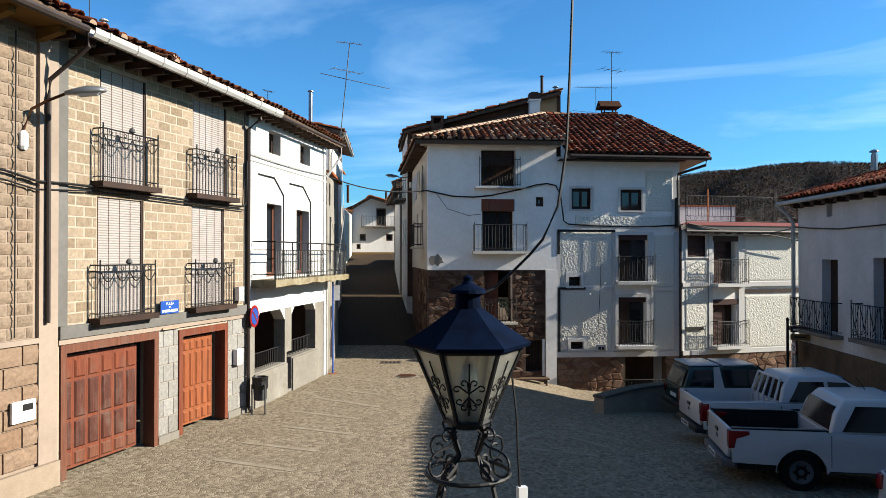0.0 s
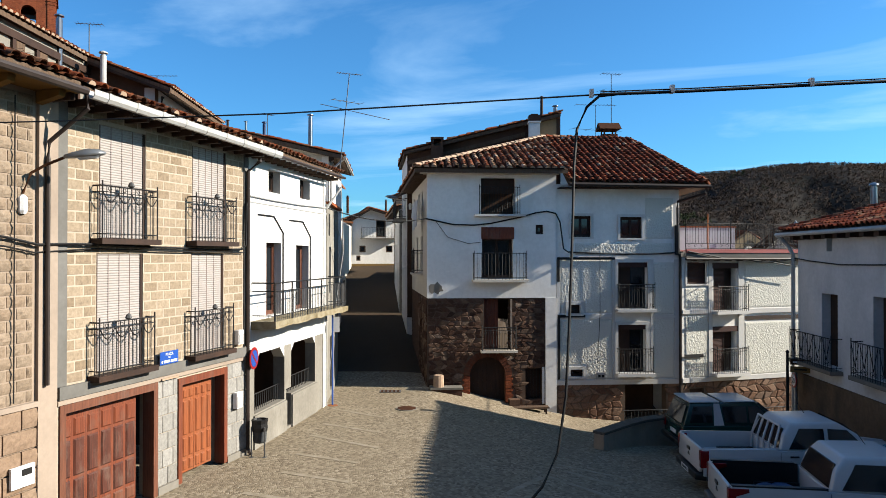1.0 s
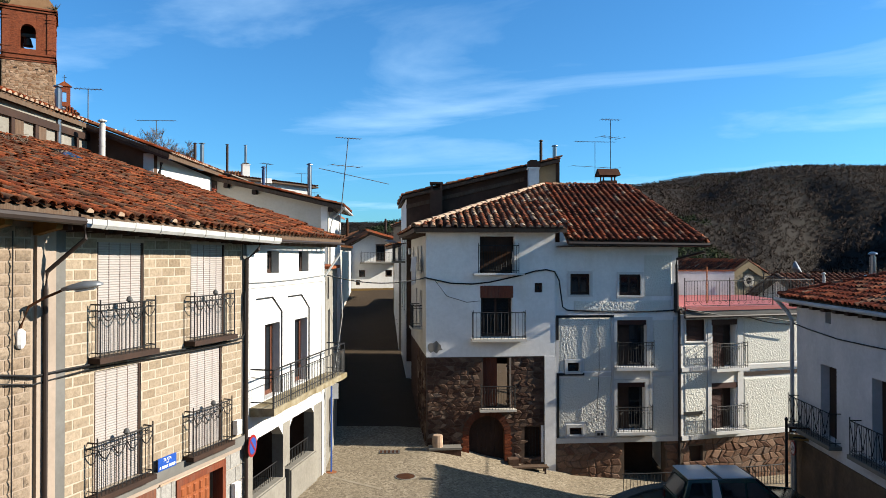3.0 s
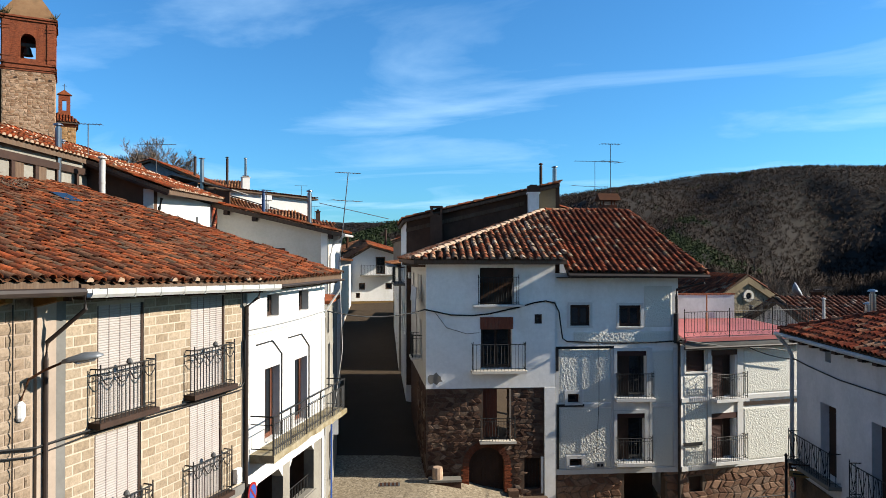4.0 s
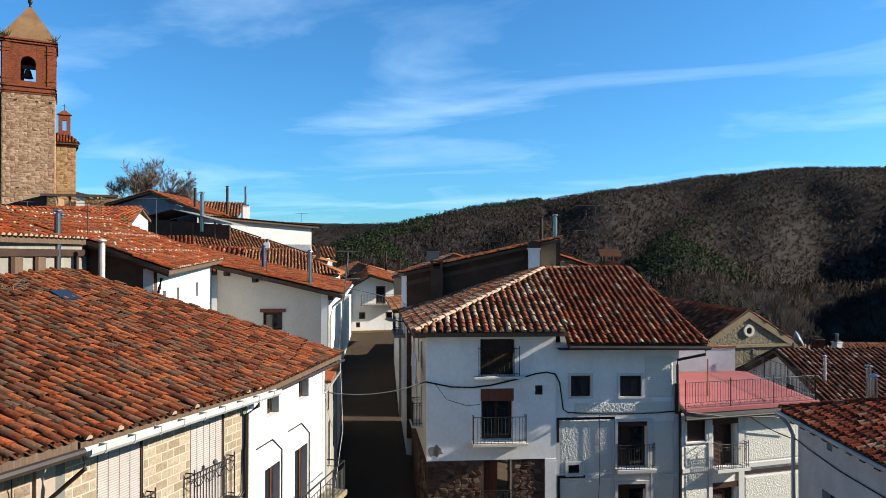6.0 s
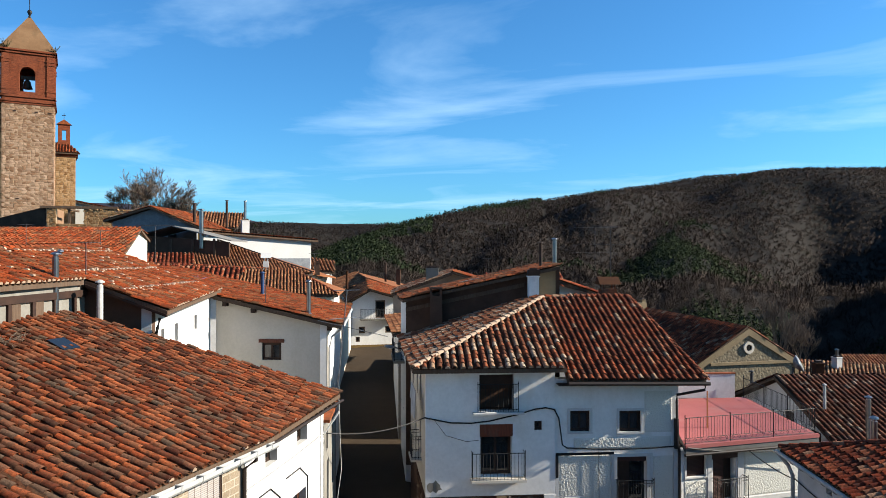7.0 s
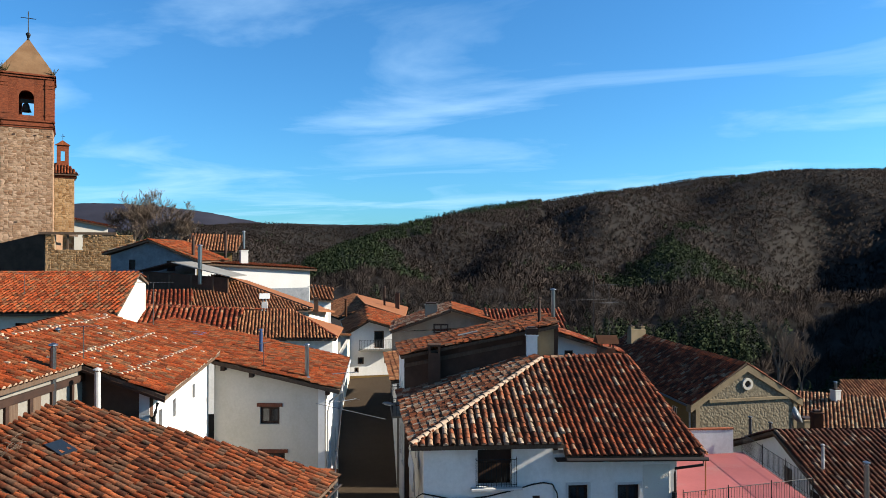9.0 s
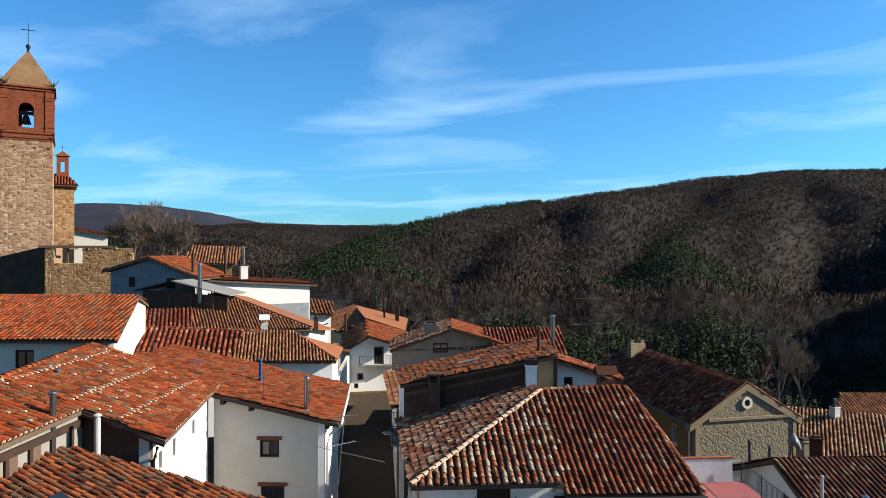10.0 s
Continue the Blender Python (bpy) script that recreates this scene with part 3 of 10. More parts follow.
def ridge(roof, a, b, material, w=0.24, expo=0.36, seed=3):
    """A line of ridge tiles from a (low) to b."""
    rnd = random.Random(seed)
    a, b = Vector(a), Vector(b)
    y = (b - a).normalized()
    x = y.cross(Vector((0, 0, 1))).normalized()
    z = x.cross(y)
    base = Matrix((x, y, z)).transposed()
    me = tile_shape(w, expo).mesh("ridge_tile", MAT[material], True, False)
    for k in range(int((b - a).length / expo)):
        turn = base @ Euler((rnd.uniform(-0.03, 0.03), rnd.uniform(-0.06, 0.06), rnd.uniform(-0.05, 0.05))).to_matrix()
        piece("ridge_tile", me, Matrix.Translation(a + y * (k * expo) + z * 0.07) @ turn.to_4x4(), roof)


# ---- stonework ----
def courses(parent, fr, s0, s1, z0, z1, bl, bh, material, holes=(), gap=0.014, proud=0.012, seed=1, name="block", rough=False):
    """Blocks in running bond on a facade, cut at holes; alike blocks share one mesh."""
    rnd = random.Random(seed)
    rows = max(1, int(round((z1 - z0) / bh)))
    bh = (z1 - z0) / rows
    made = {}
    for r in range(rows):
        za, zb = z0 + r * bh, z0 + (r + 1) * bh
        cuts = [s0]
        s = s0 - (bl / 2 if r % 2 else 0) + bl
        while s < s1 - 0.02:
            if s > s0 + 0.02:
                cuts.append(s)
            s += bl
        cuts.append(s1)
        for a, b in zip(cuts, cuts[1:]):
            segs = [(a, b)]
            for h in holes:
                if h[2] < zb - 0.03 and h[3] > za + 0.03:
                    nxt = []
                    for x, y in segs:
                        if h[1] <= x or h[0] >= y:
                            nxt.append((x, y))
                        else:
                            if h[0] - x > 0.03:
                                nxt.append((x, h[0]))
                            if y - h[1] > 0.03:
                                nxt.append((h[1], y))
                    segs = nxt
            for x, y in segs:
                w = round(y - x - gap, 2)
                if w < 0.03:
                    continue
                key = (w, rnd.randrange(3) if rough else 0)
                if key not in made:
                    made[key] = block_shape(w, bh - gap, 0.05 + proud, key[1] + seed if rough else None).mesh(name, MAT[material])
                q = fr.p((x + y) / 2, 0, (za + zb) / 2)
                axes = Matrix(((fr.u.x, fr.n.x, 0), (fr.u.y, fr.n.y, 0), (0, 0, 1)))
                axes = axes @ Euler((rnd.uniform(-0.012, 0.012), 0, rnd.uniform(-0.012, 0.012))).to_matrix()
                piece(name, made[key], Matrix.Translation(q) @ axes.to_4x4(), parent)


def block_shape(w, h, d, seed=None):
    """A block centred on the facade plane, its face at d - 0.05, with eased or rock-faced edges."""
    mb = MB()
    e = min(0.012, w * 0.2, h * 0.2)
    back = [(-w / 2, -0.05, -h / 2), (w / 2, -0.05, -h / 2), (w / 2, -0.05, h / 2), (-w / 2, -0.05, h / 2)]
    mid = [(x, d - 0.05 - e * 0.7, z) for x, _, z in back]
    if seed is None:
        front = [(x - math.copysign(e, x), d - 0.05, z - math.copysign(e, z)) for x, _, z in back]
        mb.loft(back, mid, False)
        i = len(mb.v)
        mb.loft(mid, front, False)
        mb.poly(front)
        return mb
    rnd = random.Random(seed)
    mb.loft(back, mid, False)
    nx, nz = 4, 3
    grid = [[(-w / 2 + w * i / nx, d - 0.05 - e * 0.7 + (0 if i in (0, nx) or j in (0, nz) else rnd.uniform(0.008, 0.03)), -h / 2 + h * j / nz) for i in range(nx + 1)] for j in range(nz + 1)]
    for j in range(nz):
        for i in range(nx):
            mb.poly([grid[j][i], grid[j][i + 1], grid[j + 1][i + 1], grid[j + 1][i]])
    return mb


def rubble(parent, fr, s0, s1, z0, z1, cw, ch, material, holes=(), seed=1, proud=0.03, name="stone", limit=300, skip=None):
    """Irregular stones: a jittered net whose cells shrink to leave joints. Each stone is its own mesh up to limit."""
    rnd = random.Random(seed)
    nz, ns = max(1, int((z1 - z0) / ch)), max(1, int((s1 - s0) / cw))
    net = {}
    for j in range(nz + 1):
        for i in range(ns + 2):
            s = s0 + (s1 - s0) * (i - (0.5 if j % 2 else 0) + 0.25) / (ns + 0.5)
            z = z0 + (z1 - z0) * j / nz
            js, jz = rnd.uniform(-0.3, 0.3) * cw, rnd.uniform(-0.33, 0.33) * ch
            net[j, i] = (min(max(s + js, s0), s1), z if j in (0, nz) else min(max(z + jz, z0), z1))
    cells = []
    for j in range(nz):
        o = 0
        for i in range(ns + 1):
            q = [net[j, i], net[j, i + 1], net[j + 1, i + 1], net[j + 1, i]]
            cs, cz = sum(p[0] for p in q) / 4, sum(p[1] for p in q) / 4
            if any(h[0] - 0.05 < cs < h[1] + 0.05 and h[2] - 0.05 < cz < h[3] + 0.05 for h in holes) or (skip and skip(cs, cz)):
                continue
            if max(p[0] for p in q) - min(p[0] for p in q) < 0.06:
                continue
            cells.append((q, cs, cz))
    rnd.shuffle(cells)
    extra = MB()
    for k, (q, cs, cz) in enumerate(cells):
        mb = MB() if k < limit else extra
        ring, ring2, ring3 = [], [], []
        for a, b in zip(q, q[1:] + q[:1]):
            for f in (0.12, 0.5, 0.88):
                s, z = a[0] + (b[0] - a[0]) * f, a[1] + (b[1] - a[1]) * f
                sh = 0.93 + rnd.uniform(-0.05, 0.03)
                ring.append((cs + (s - cs) * sh, cz + (z - cz) * sh))
        up = proud * rnd.uniform(0.5, 1.2)
        tilt, tz = rnd.uniform(-0.1, 0.1), rnd.uniform(-0.1, 0.1)
        lo = [fr.p(s, -0.03, z) for s, z in ring]
        mid = [fr.p(s, up * 0.55 + tilt * (s - cs) + tz * (z - cz), z) for s, z in ring]
        hi = [fr.p(cs + (s - cs) * 0.78, up + tilt * (s - cs) + tz * (z - cz), cz + (z - cz) * 0.78) for s, z in ring]
        mb.loft(lo, mid, False)
        mb.loft(mid, hi, False)
        mb.poly(hi)
        if k < limit:
            hang(new(name, mb.mesh(name, MAT[material])), parent)
    if extra.v:
        tagged(part(name + "_field", extra, material, parent), kind="stuff")


# ---- ground ----
def lerp(a, b, t):
    return a + (b - a) * min(1.0, max(0.0, t))


def table(x, rows):
    for (a, p), (b, q) in zip(rows, rows[1:]):
        if x <= b:
            return lerp(p, q, (x - a) / (b - a))
    return rows[-1][1]


def village_z(x, y):
    """The square falls towards the house of the arched door; the lane climbs; the quarter by the church tower lies higher."""
    k = lerp(0.055, 0.215, (y - 16) / 10)
    z = 0.08 - k * min(max(x + 0.5, 0.0), 5.5) - 0.10 * min(max(x - 5.0, 0.0), 4.0) * lerp(0.3, 1.0, (y - 16) / 10)
    if y > 27:
        lane = 0.104 * (y - 26)
        z = lerp(z + 0.03 * (y - 27), lane, (1.5 - x) / 3.5) if x < 5 else z - 0.05 * (y - 27)
    if x < -10:
        z = lerp(z, max(z, 0.17 * (-x - 10) + 0.09 * max(y - 20, 0)), (-10 - x) / 8)
    return z


# the skyline: degrees from straight ahead, its distance, its height
SKY = [(-60, 1900, 60), (-28, 1900, 66), (-24, 1900, 78), (-20, 1900, 90), (-16, 1850, 102), (-13, 1850, 104), (-8, 1800, 100),
       (-3, 1700, 94), (0, 1600, 105), (4, 1550, 121), (8, 1550, 138), (12, 1560, 158), (16, 1600, 175), (20, 1640, 200), (25, 1680, 216), (32, 1700, 231), (60, 1700, 220)]


# side valleys: degrees at the foot, drift per kilometre, where they begin and end, depth, half width
GULLIES = [(25.0, 1.0, 330, 1400, 50, 70), (12.6, -2.0, 330, 950, 32, 55), (-0.5, -3.0, 330, 900, 34, 48), (18.6, 2.5, 600, 1450, 32, 50), (29.6, 0.5, 400, 1250, 36, 48), (7.0, 1.5, 600, 1350, 24, 50),
           # extra valleys, cut so that their own shade darkens the hillside
           (21.8, 0.8, 330, 1200, 28, 36), (27.6, 0.6, 380, 1300, 30, 36), (32.0, 0.4, 340, 1250, 40, 44), (15.4, 0.5, 420, 1200, 16, 34), (9.6, -0.5, 420, 1100, 16, 34), (3.6, -1.0, 420, 1000, 16, 34)]


def gully_z(r, az):
    z = 0.0
    for c, drift, ra, rb, deep, w in GULLIES:
        if ra < r < rb:
            off = radians(az - c - drift * (r - ra) / 1000) * r
            z -= deep * 0.72 * math.exp(-(off / w) ** 2) * math.sin(math.pi * (r - ra) / (rb - ra))
    return z


def spur_crest(az):
    """The pine-clad spur that comes down towards the village in front of the back ridge."""
    return table(az, [(-13, 620), (-11, 700), (-3, 1000), (3, 1300), (7, 1520)]), table(az, [(-13, -12), (-11, 5), (-3, 56), (0, 78), (3, 101), (7, 133)])


def hill_z(r, az):
    rr = table(az, [(a, d) for a, d, h in SKY])
    top = 17 + (table(az, [(a, h) for a, d, h in SKY]) - 17) * math.cos(radians(az)) - 5
    foot = table(az, [(-60, 10), (-30, 14), (-12, 0), (0, -14), (10, -22), (40, -26)])
    x, y = r * math.sin(radians(az)), r * math.cos(radians(az))
    n = noise.fractal(Vector((x / 420, y / 420, 3.1)), 0.9, 2.1, 4)
    gully = -abs(noise.noise(Vector((az / 6.5 + 0.4 * math.sin(r / 260), r / 900, 7.7)))) + 0.25
    begin = table(az, [(-18, 190), (-12, 1150), (1, 1150), (7, 190)])
    t = (r - begin) / (rr - begin)
    if t < 0:
        z = foot
    elif t > 1:
        z = top - 160 * (t - 1)
    else:
        z = foot + (top - foot) * (0.92 * t + 0.08 * t * t) + (n * 26 + gully * 34) * math.sin(math.pi * t) ** 0.8
    if -14 < az < 8:
        rs, zs = spur_crest(az)
        q = (r - 190) / (rs - 190)
        if 0 < q:
            z = max(z, foot + (zs - foot) * q + (n * 16 + gully * 22) * math.sin(math.pi * q) if q < 1 else zs - 0.4 * (r - rs))
    # unseen ridge right of the view, added to cast shade on the valley
    k = min(1.0, max(0.0, (y - 90) / 60)) * min(1.0, max(0.0, (520 - y) / 260))
    z += 82 * k * math.exp(-((x - 0.64 * y - 150) / 60) ** 2)
    return z + gully_z(r, az)


def ground_z(x, y):
    r, az = math.hypot(x, y), math.degrees(math.atan2(x, y))
    if abs(az) > 60:
        return lerp(village_z(x, y), -2.0, (r - 60) / 90)
    return lerp(village_z(x, min(y, 75)), hill_z(r, az), (r - 85) / 100) if r > 85 else village_z(x, y)


def build_ground():
    azs = [-180 + 6 * k for k in range(20)] + [-60 + 2 * k for k in range(11)] + [-38 + 0.5 * k for k in range(1, 152)] + [38 + 2 * k for k in range(1, 12)] + [60 + 6 * k for k in range(1, 20)]
    rs = [0.0] + [1.0 + 0.75 * k for k in range(80)] + [62 + 4 * k for k in range(35)] + [205 + 18 * k for k in range(92)] + [1880 + 120 * k for k in range(12)] + [3500, 4500]
    mb = MB()
    n = len(azs)
    for r in rs:
        for az in azs:
            x, y = r * math.sin(radians(az)), r * math.cos(radians(az))
            mb.v.append((x, y, ground_z(x, y)))
    for i in range(len(rs) - 1):
        for j in range(n):
            a, b = i * n + j, i * n + (j + 1) % n
            mb.f.append((a, a + n, b + n, b))
    ob = new("ground", mb.mesh("ground", MAT["ground"], True, False))
    tagged(ob, "tan cobbled village square and lane running out to wooded hills", "ground", kind="structure")


build_ground()


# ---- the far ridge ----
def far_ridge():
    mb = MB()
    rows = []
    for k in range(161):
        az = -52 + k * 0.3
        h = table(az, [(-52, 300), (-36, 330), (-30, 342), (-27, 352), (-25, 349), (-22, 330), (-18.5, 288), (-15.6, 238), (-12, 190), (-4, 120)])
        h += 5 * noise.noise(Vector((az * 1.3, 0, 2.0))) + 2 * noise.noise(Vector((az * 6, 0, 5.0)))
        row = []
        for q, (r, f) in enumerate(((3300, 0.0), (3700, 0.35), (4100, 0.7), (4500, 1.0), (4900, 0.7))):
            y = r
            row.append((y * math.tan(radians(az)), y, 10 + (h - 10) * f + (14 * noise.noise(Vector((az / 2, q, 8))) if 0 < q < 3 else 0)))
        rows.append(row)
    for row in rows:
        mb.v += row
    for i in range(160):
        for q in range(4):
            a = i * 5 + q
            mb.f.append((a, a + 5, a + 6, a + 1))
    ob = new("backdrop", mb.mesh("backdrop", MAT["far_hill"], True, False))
    tagged(ob, "distant smooth ridge beyond the woods, tinted blue-grey for haze", "hill", kind="structure")


# Haze over the far ridge is put into its blue-grey base colour.
MAT["far_hill"] = surface("hazy_ridge_tint", (0.065, 0.062, 0.085), (0.05, 0.05, 0.07), 0.004, 0.03, 1.0, 0.0, 0.01)
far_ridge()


# ---- woods on the hills ----
def build_woods():
    """Leafless crowns as domes of fine twigs, pines as ragged cones of tufts, one triangle each."""
    rnd = random.Random(11)
    spots = []
    for k in range(60000):
        spots.append((rnd.uniform(-36, 36), 185 + 1560 * rnd.random() ** 0.72))
    for k in range(1500):
        az = rnd.uniform(-6, 36)
        spots.append((az, math.sqrt(rnd.uniform((104 if az > 8 else 118) ** 2, 250 ** 2))))
    bare, pine = [[], [], []], [[], [], []]
    rim = [(a, d) for a, d, h in SKY]
    for az, r in spots:
        if r > table(az, rim) * 1.01 or (az < -8 and r < 260):
            continue
        x, y = r * math.sin(radians(az)), r * math.cos(radians(az))
        if r < 185 and 40 < x < 67 and y < 100:
            continue
        z = ground_z(x, y) - 0.4
        green = noise.noise(Vector((x / 170, y / 170, 0.5))) + 0.5 * noise.noise(Vector((x / 60, y / 60, 4)))
        rs = spur_crest(az)[0] if -14 < az < 8 else 0
        if rs and r > rs * 1.03:
            bias = -0.8
        elif -11.5 < az < -1 and r > 360:
            bias = 0.95 - 0.06 * max(0.0, az + 6)
        elif rs and r > rs - 130:
            bias = 0.5
        else:
            bias = 0.30 if az > 13 and r < 900 else -0.02
        if r > 500 and noise.noise(Vector((x / 90, y / 90, 9.3))) > 0.62:
            continue
        level = 0 if r > 700 else (1 if r > 330 else 2)
        if green + bias > 0.60 or (green > 0.2 and rnd.random() < 0.04):
            if rnd.random() < 0.8:
                pine[level].append((x, y, z, rnd.uniform(6, 10), rnd.uniform(1.9, 2.9)))
        else:
            bare[level].append((x, y, z, rnd.uniform(4.5, 8.5) * (1.0 if r > 250 else rnd.uniform(0.5, 1.1)), 0))
    rng = np.random.default_rng(5)

    def grow(trees, n, size, cone):
        t = np.repeat(np.array(trees), n, axis=0)
        m = len(t)
        a = rng.random(m) * 6.2832
        ca, sa = np.cos(a), np.sin(a)
        p, h = t[:, :3], t[:, 3]
        if cone:
            f, w = rng.random(m), t[:, 4]
            wr = w * (1 - f ** 1.6) * np.sqrt(rng.uniform(0.4, 1, m)) + 0.15
            c = p + np.stack([wr * ca, wr * sa, h * (0.1 + 0.88 * f)], 1)
            s = (w * size * rng.uniform(0.7, 1.5, m))[:, None]
            A, B, C = (c + s * rng.uniform(-1, 1, (m, 3)) for q in range(3))
            out = np.stack([ca, sa, 0.35 + f], 1)
        else:
            lean = 1.15 * np.sqrt(rng.random(m))
            ln = h * rng.uniform(0.7, 1.0, m) * (1 - 0.2 * lean)
            A = p + np.stack([0 * a, 0 * a, rng.uniform(0.05, 0.4, m) * h], 1)
            tip = p + np.stack([ca * np.sin(lean) * ln * 0.7, sa * np.sin(lean) * ln * 0.7, (0.25 + 0.75 * np.cos(lean)) * ln], 1)
            B, C = tip + size * rng.uniform(-1, 1, (m, 3)), tip + size * rng.uniform(-1, 1, (m, 3))
            out = np.stack([ca * np.sin(lean), sa * np.sin(lean), 0.25 + 0.8 * np.cos(lean)], 1)
        back = np.einsum("ij,ij->i", np.cross(B - A, C - A), out) < 0
        B[back], C[back] = C[back].copy(), B[back].copy()
        return np.stack([A, B, C], 1).reshape(-1, 3), np.repeat(out / np.linalg.norm(out, axis=1)[:, None], 3, axis=0)

    for nm, sets, ns, sizes, lab in (("bare_woods", bare, (17, 34, 110), (0.42, 0.24, 0.06), "grey-brown leafless winter woods covering the hillsides"),
                                     ("pine_woods", pine, (24, 40, 130), (0.45, 0.32, 0.16), "dark green pine clumps on the hillsides")):
        got = [grow(tr, n, s, nm[0] == "p") for tr, n, s in zip(sets, ns, sizes) if tr]
        v, nrm = np.concatenate([g[0] for g in got]), np.concatenate([g[1] for g in got])
        n = len(v) // 3
        me = bpy.data.meshes.new(nm)
        me.vertices.add(3 * n)
        me.vertices.foreach_set("co", v.ravel())
        me.loops.add(3 * n)
        me.loops.foreach_set("vertex_index", np.arange(3 * n, dtype=np.int32))
        me.polygons.add(n)
        me.polygons.foreach_set("loop_start", np.arange(0, 3 * n, 3, dtype=np.int32))
        me.update(calc_edges=True)
        me.polygons.foreach_set("use_smooth", np.ones(n, dtype=bool))
        me.materials.append(MAT["woods" if nm[0] == "b" else "pine"])
        me.normals_split_custom_set_from_vertices(nrm.tolist())
        tagged(new(nm, me), lab, "woods", kind="stuff")


build_woods()


# ---- fittings ----
def window(owner, fr, s0, s1, z0, z1, deep=0.18, wood="wood_dark", leaves=2, sill=True, curtain=False, bars=0, sill_mat="white"):
    """A casement set deep in its opening: frame, panes, sill."""
    t = 0.06
    f = MB()
    f.box(fr, s0, s0 + t, -deep - 0.05, -deep + 0.02, z0, z1).box(fr, s1 - t, s1, -deep - 0.05, -deep + 0.02, z0, z1)
    f.box(fr, s0 + t, s1 - t, -deep - 0.05, -deep + 0.02, z1 - t, z1).box(fr, s0 + t, s1 - t, -deep - 0.05, -deep + 0.02, z0, z0 + t)
    w = part("window", f, wood, owner)
    for k in range(leaves):
        a, b = s0 + t + (s1 - s0 - 2 * t) * k / leaves, s0 + t + (s1 - s0 - 2 * t) * (k + 1) / leaves
        c = MB().box(fr, a + 0.004, a + 0.05, -deep - 0.045, -deep + 0.005, z0 + t, z1 - t).box(fr, b - 0.05, b - 0.004, -deep - 0.045, -deep + 0.005, z0 + t, z1 - t)
        c.box(fr, a + 0.05, b - 0.05, -deep - 0.045, -deep + 0.005, z0 + t, z0 + t + 0.06).box(fr, a + 0.05, b - 0.05, -deep - 0.045, -deep + 0.005, z1 - t - 0.06, z1 - t)
        part("casement", c, wood, w)
        part("pane", MB().box(fr, a + 0.05, b - 0.05, -deep - 0.03, -deep - 0.022, z0 + t + 0.06, z1 - t - 0.06), "glass", w)
        if curtain:
            cv = MB()
            pts = [(a + 0.06 + (b - a - 0.12) * q / 10, -deep - 0.1 - 0.03 * (q % 2)) for q in range(11)]
            for (p, d), (q, e) in zip(pts, pts[1:]):
                cv.poly([fr.p(p, d, z0 + 0.1), fr.p(q, e, z0 + 0.1), fr.p(q, e, z1 - 0.15), fr.p(p, d, z1 - 0.15)])
            part("curtain", cv, "curtain", w)
    if sill:
        part("sill", MB().box(fr, s0 - 0.06, s1 + 0.06, -deep + 0.02, 0.05, z0 - 0.05, z0 + 0.012), sill_mat, w)
    return w


def roller(owner, fr, s0, s1, z0, z1, d=-0.03, material="shutter", seams=0):
    """A roller blind of curved slats between side guides."""
    mb = MB()
    n = int((z1 - z0) / 0.05)
    h = (z1 - z0) / n
    prof = [(0.0, 0.0), (0.35, 0.010), (0.8, 0.009), (0.94, 0.0)]
    rows = [(z0 + (k + f) * h, d + q) for k in range(n) for f, q in prof] + [(z1, d)]
    i = len(mb.v)
    for z, q in rows:
        mb.v += [fr.p(s0, q, z), fr.p(s1, q, z)]
    mb.f += [(i + 2 * k, i + 2 * k + 1, i + 2 * k + 3, i + 2 * k + 2) for k in range(len(rows) - 1)]
    sh = part("roller_blind", mb, material, owner, fix=False)
    for k in range(seams):
        s = s0 + (s1 - s0) * (k + 1) / (seams + 1)
        part("cord", MB().box(fr, s - 0.007, s + 0.007, d + 0.009, d + 0.014, z0, z1), "blind_cord", sh)
    g = MB().box(fr, s0 - 0.05, s0, d - 0.03, d + 0.03, z0, z1)
    part("guide", g, "wood_dark", sh)
    part("guide", MB().box(fr, s1, s1 + 0.05, d - 0.03, d + 0.03, z0, z1), "wood_dark", sh)
    return sh


def scroll(mb, fr, cs, cz, r, d, turns=1.25, a0=0.0, way=1, rad=0.008, n=14):
    pts = []
    for k in range(n + 1):
        f = k / n
        a = a0 + way * turns * 2 * math.pi * f
        q = r * (1 - 0.72 * f)
        pts.append(fr.p(cs + q * math.cos(a), d, cz + q * math.sin(a)))
    mb.tube(pts, rad, 4)


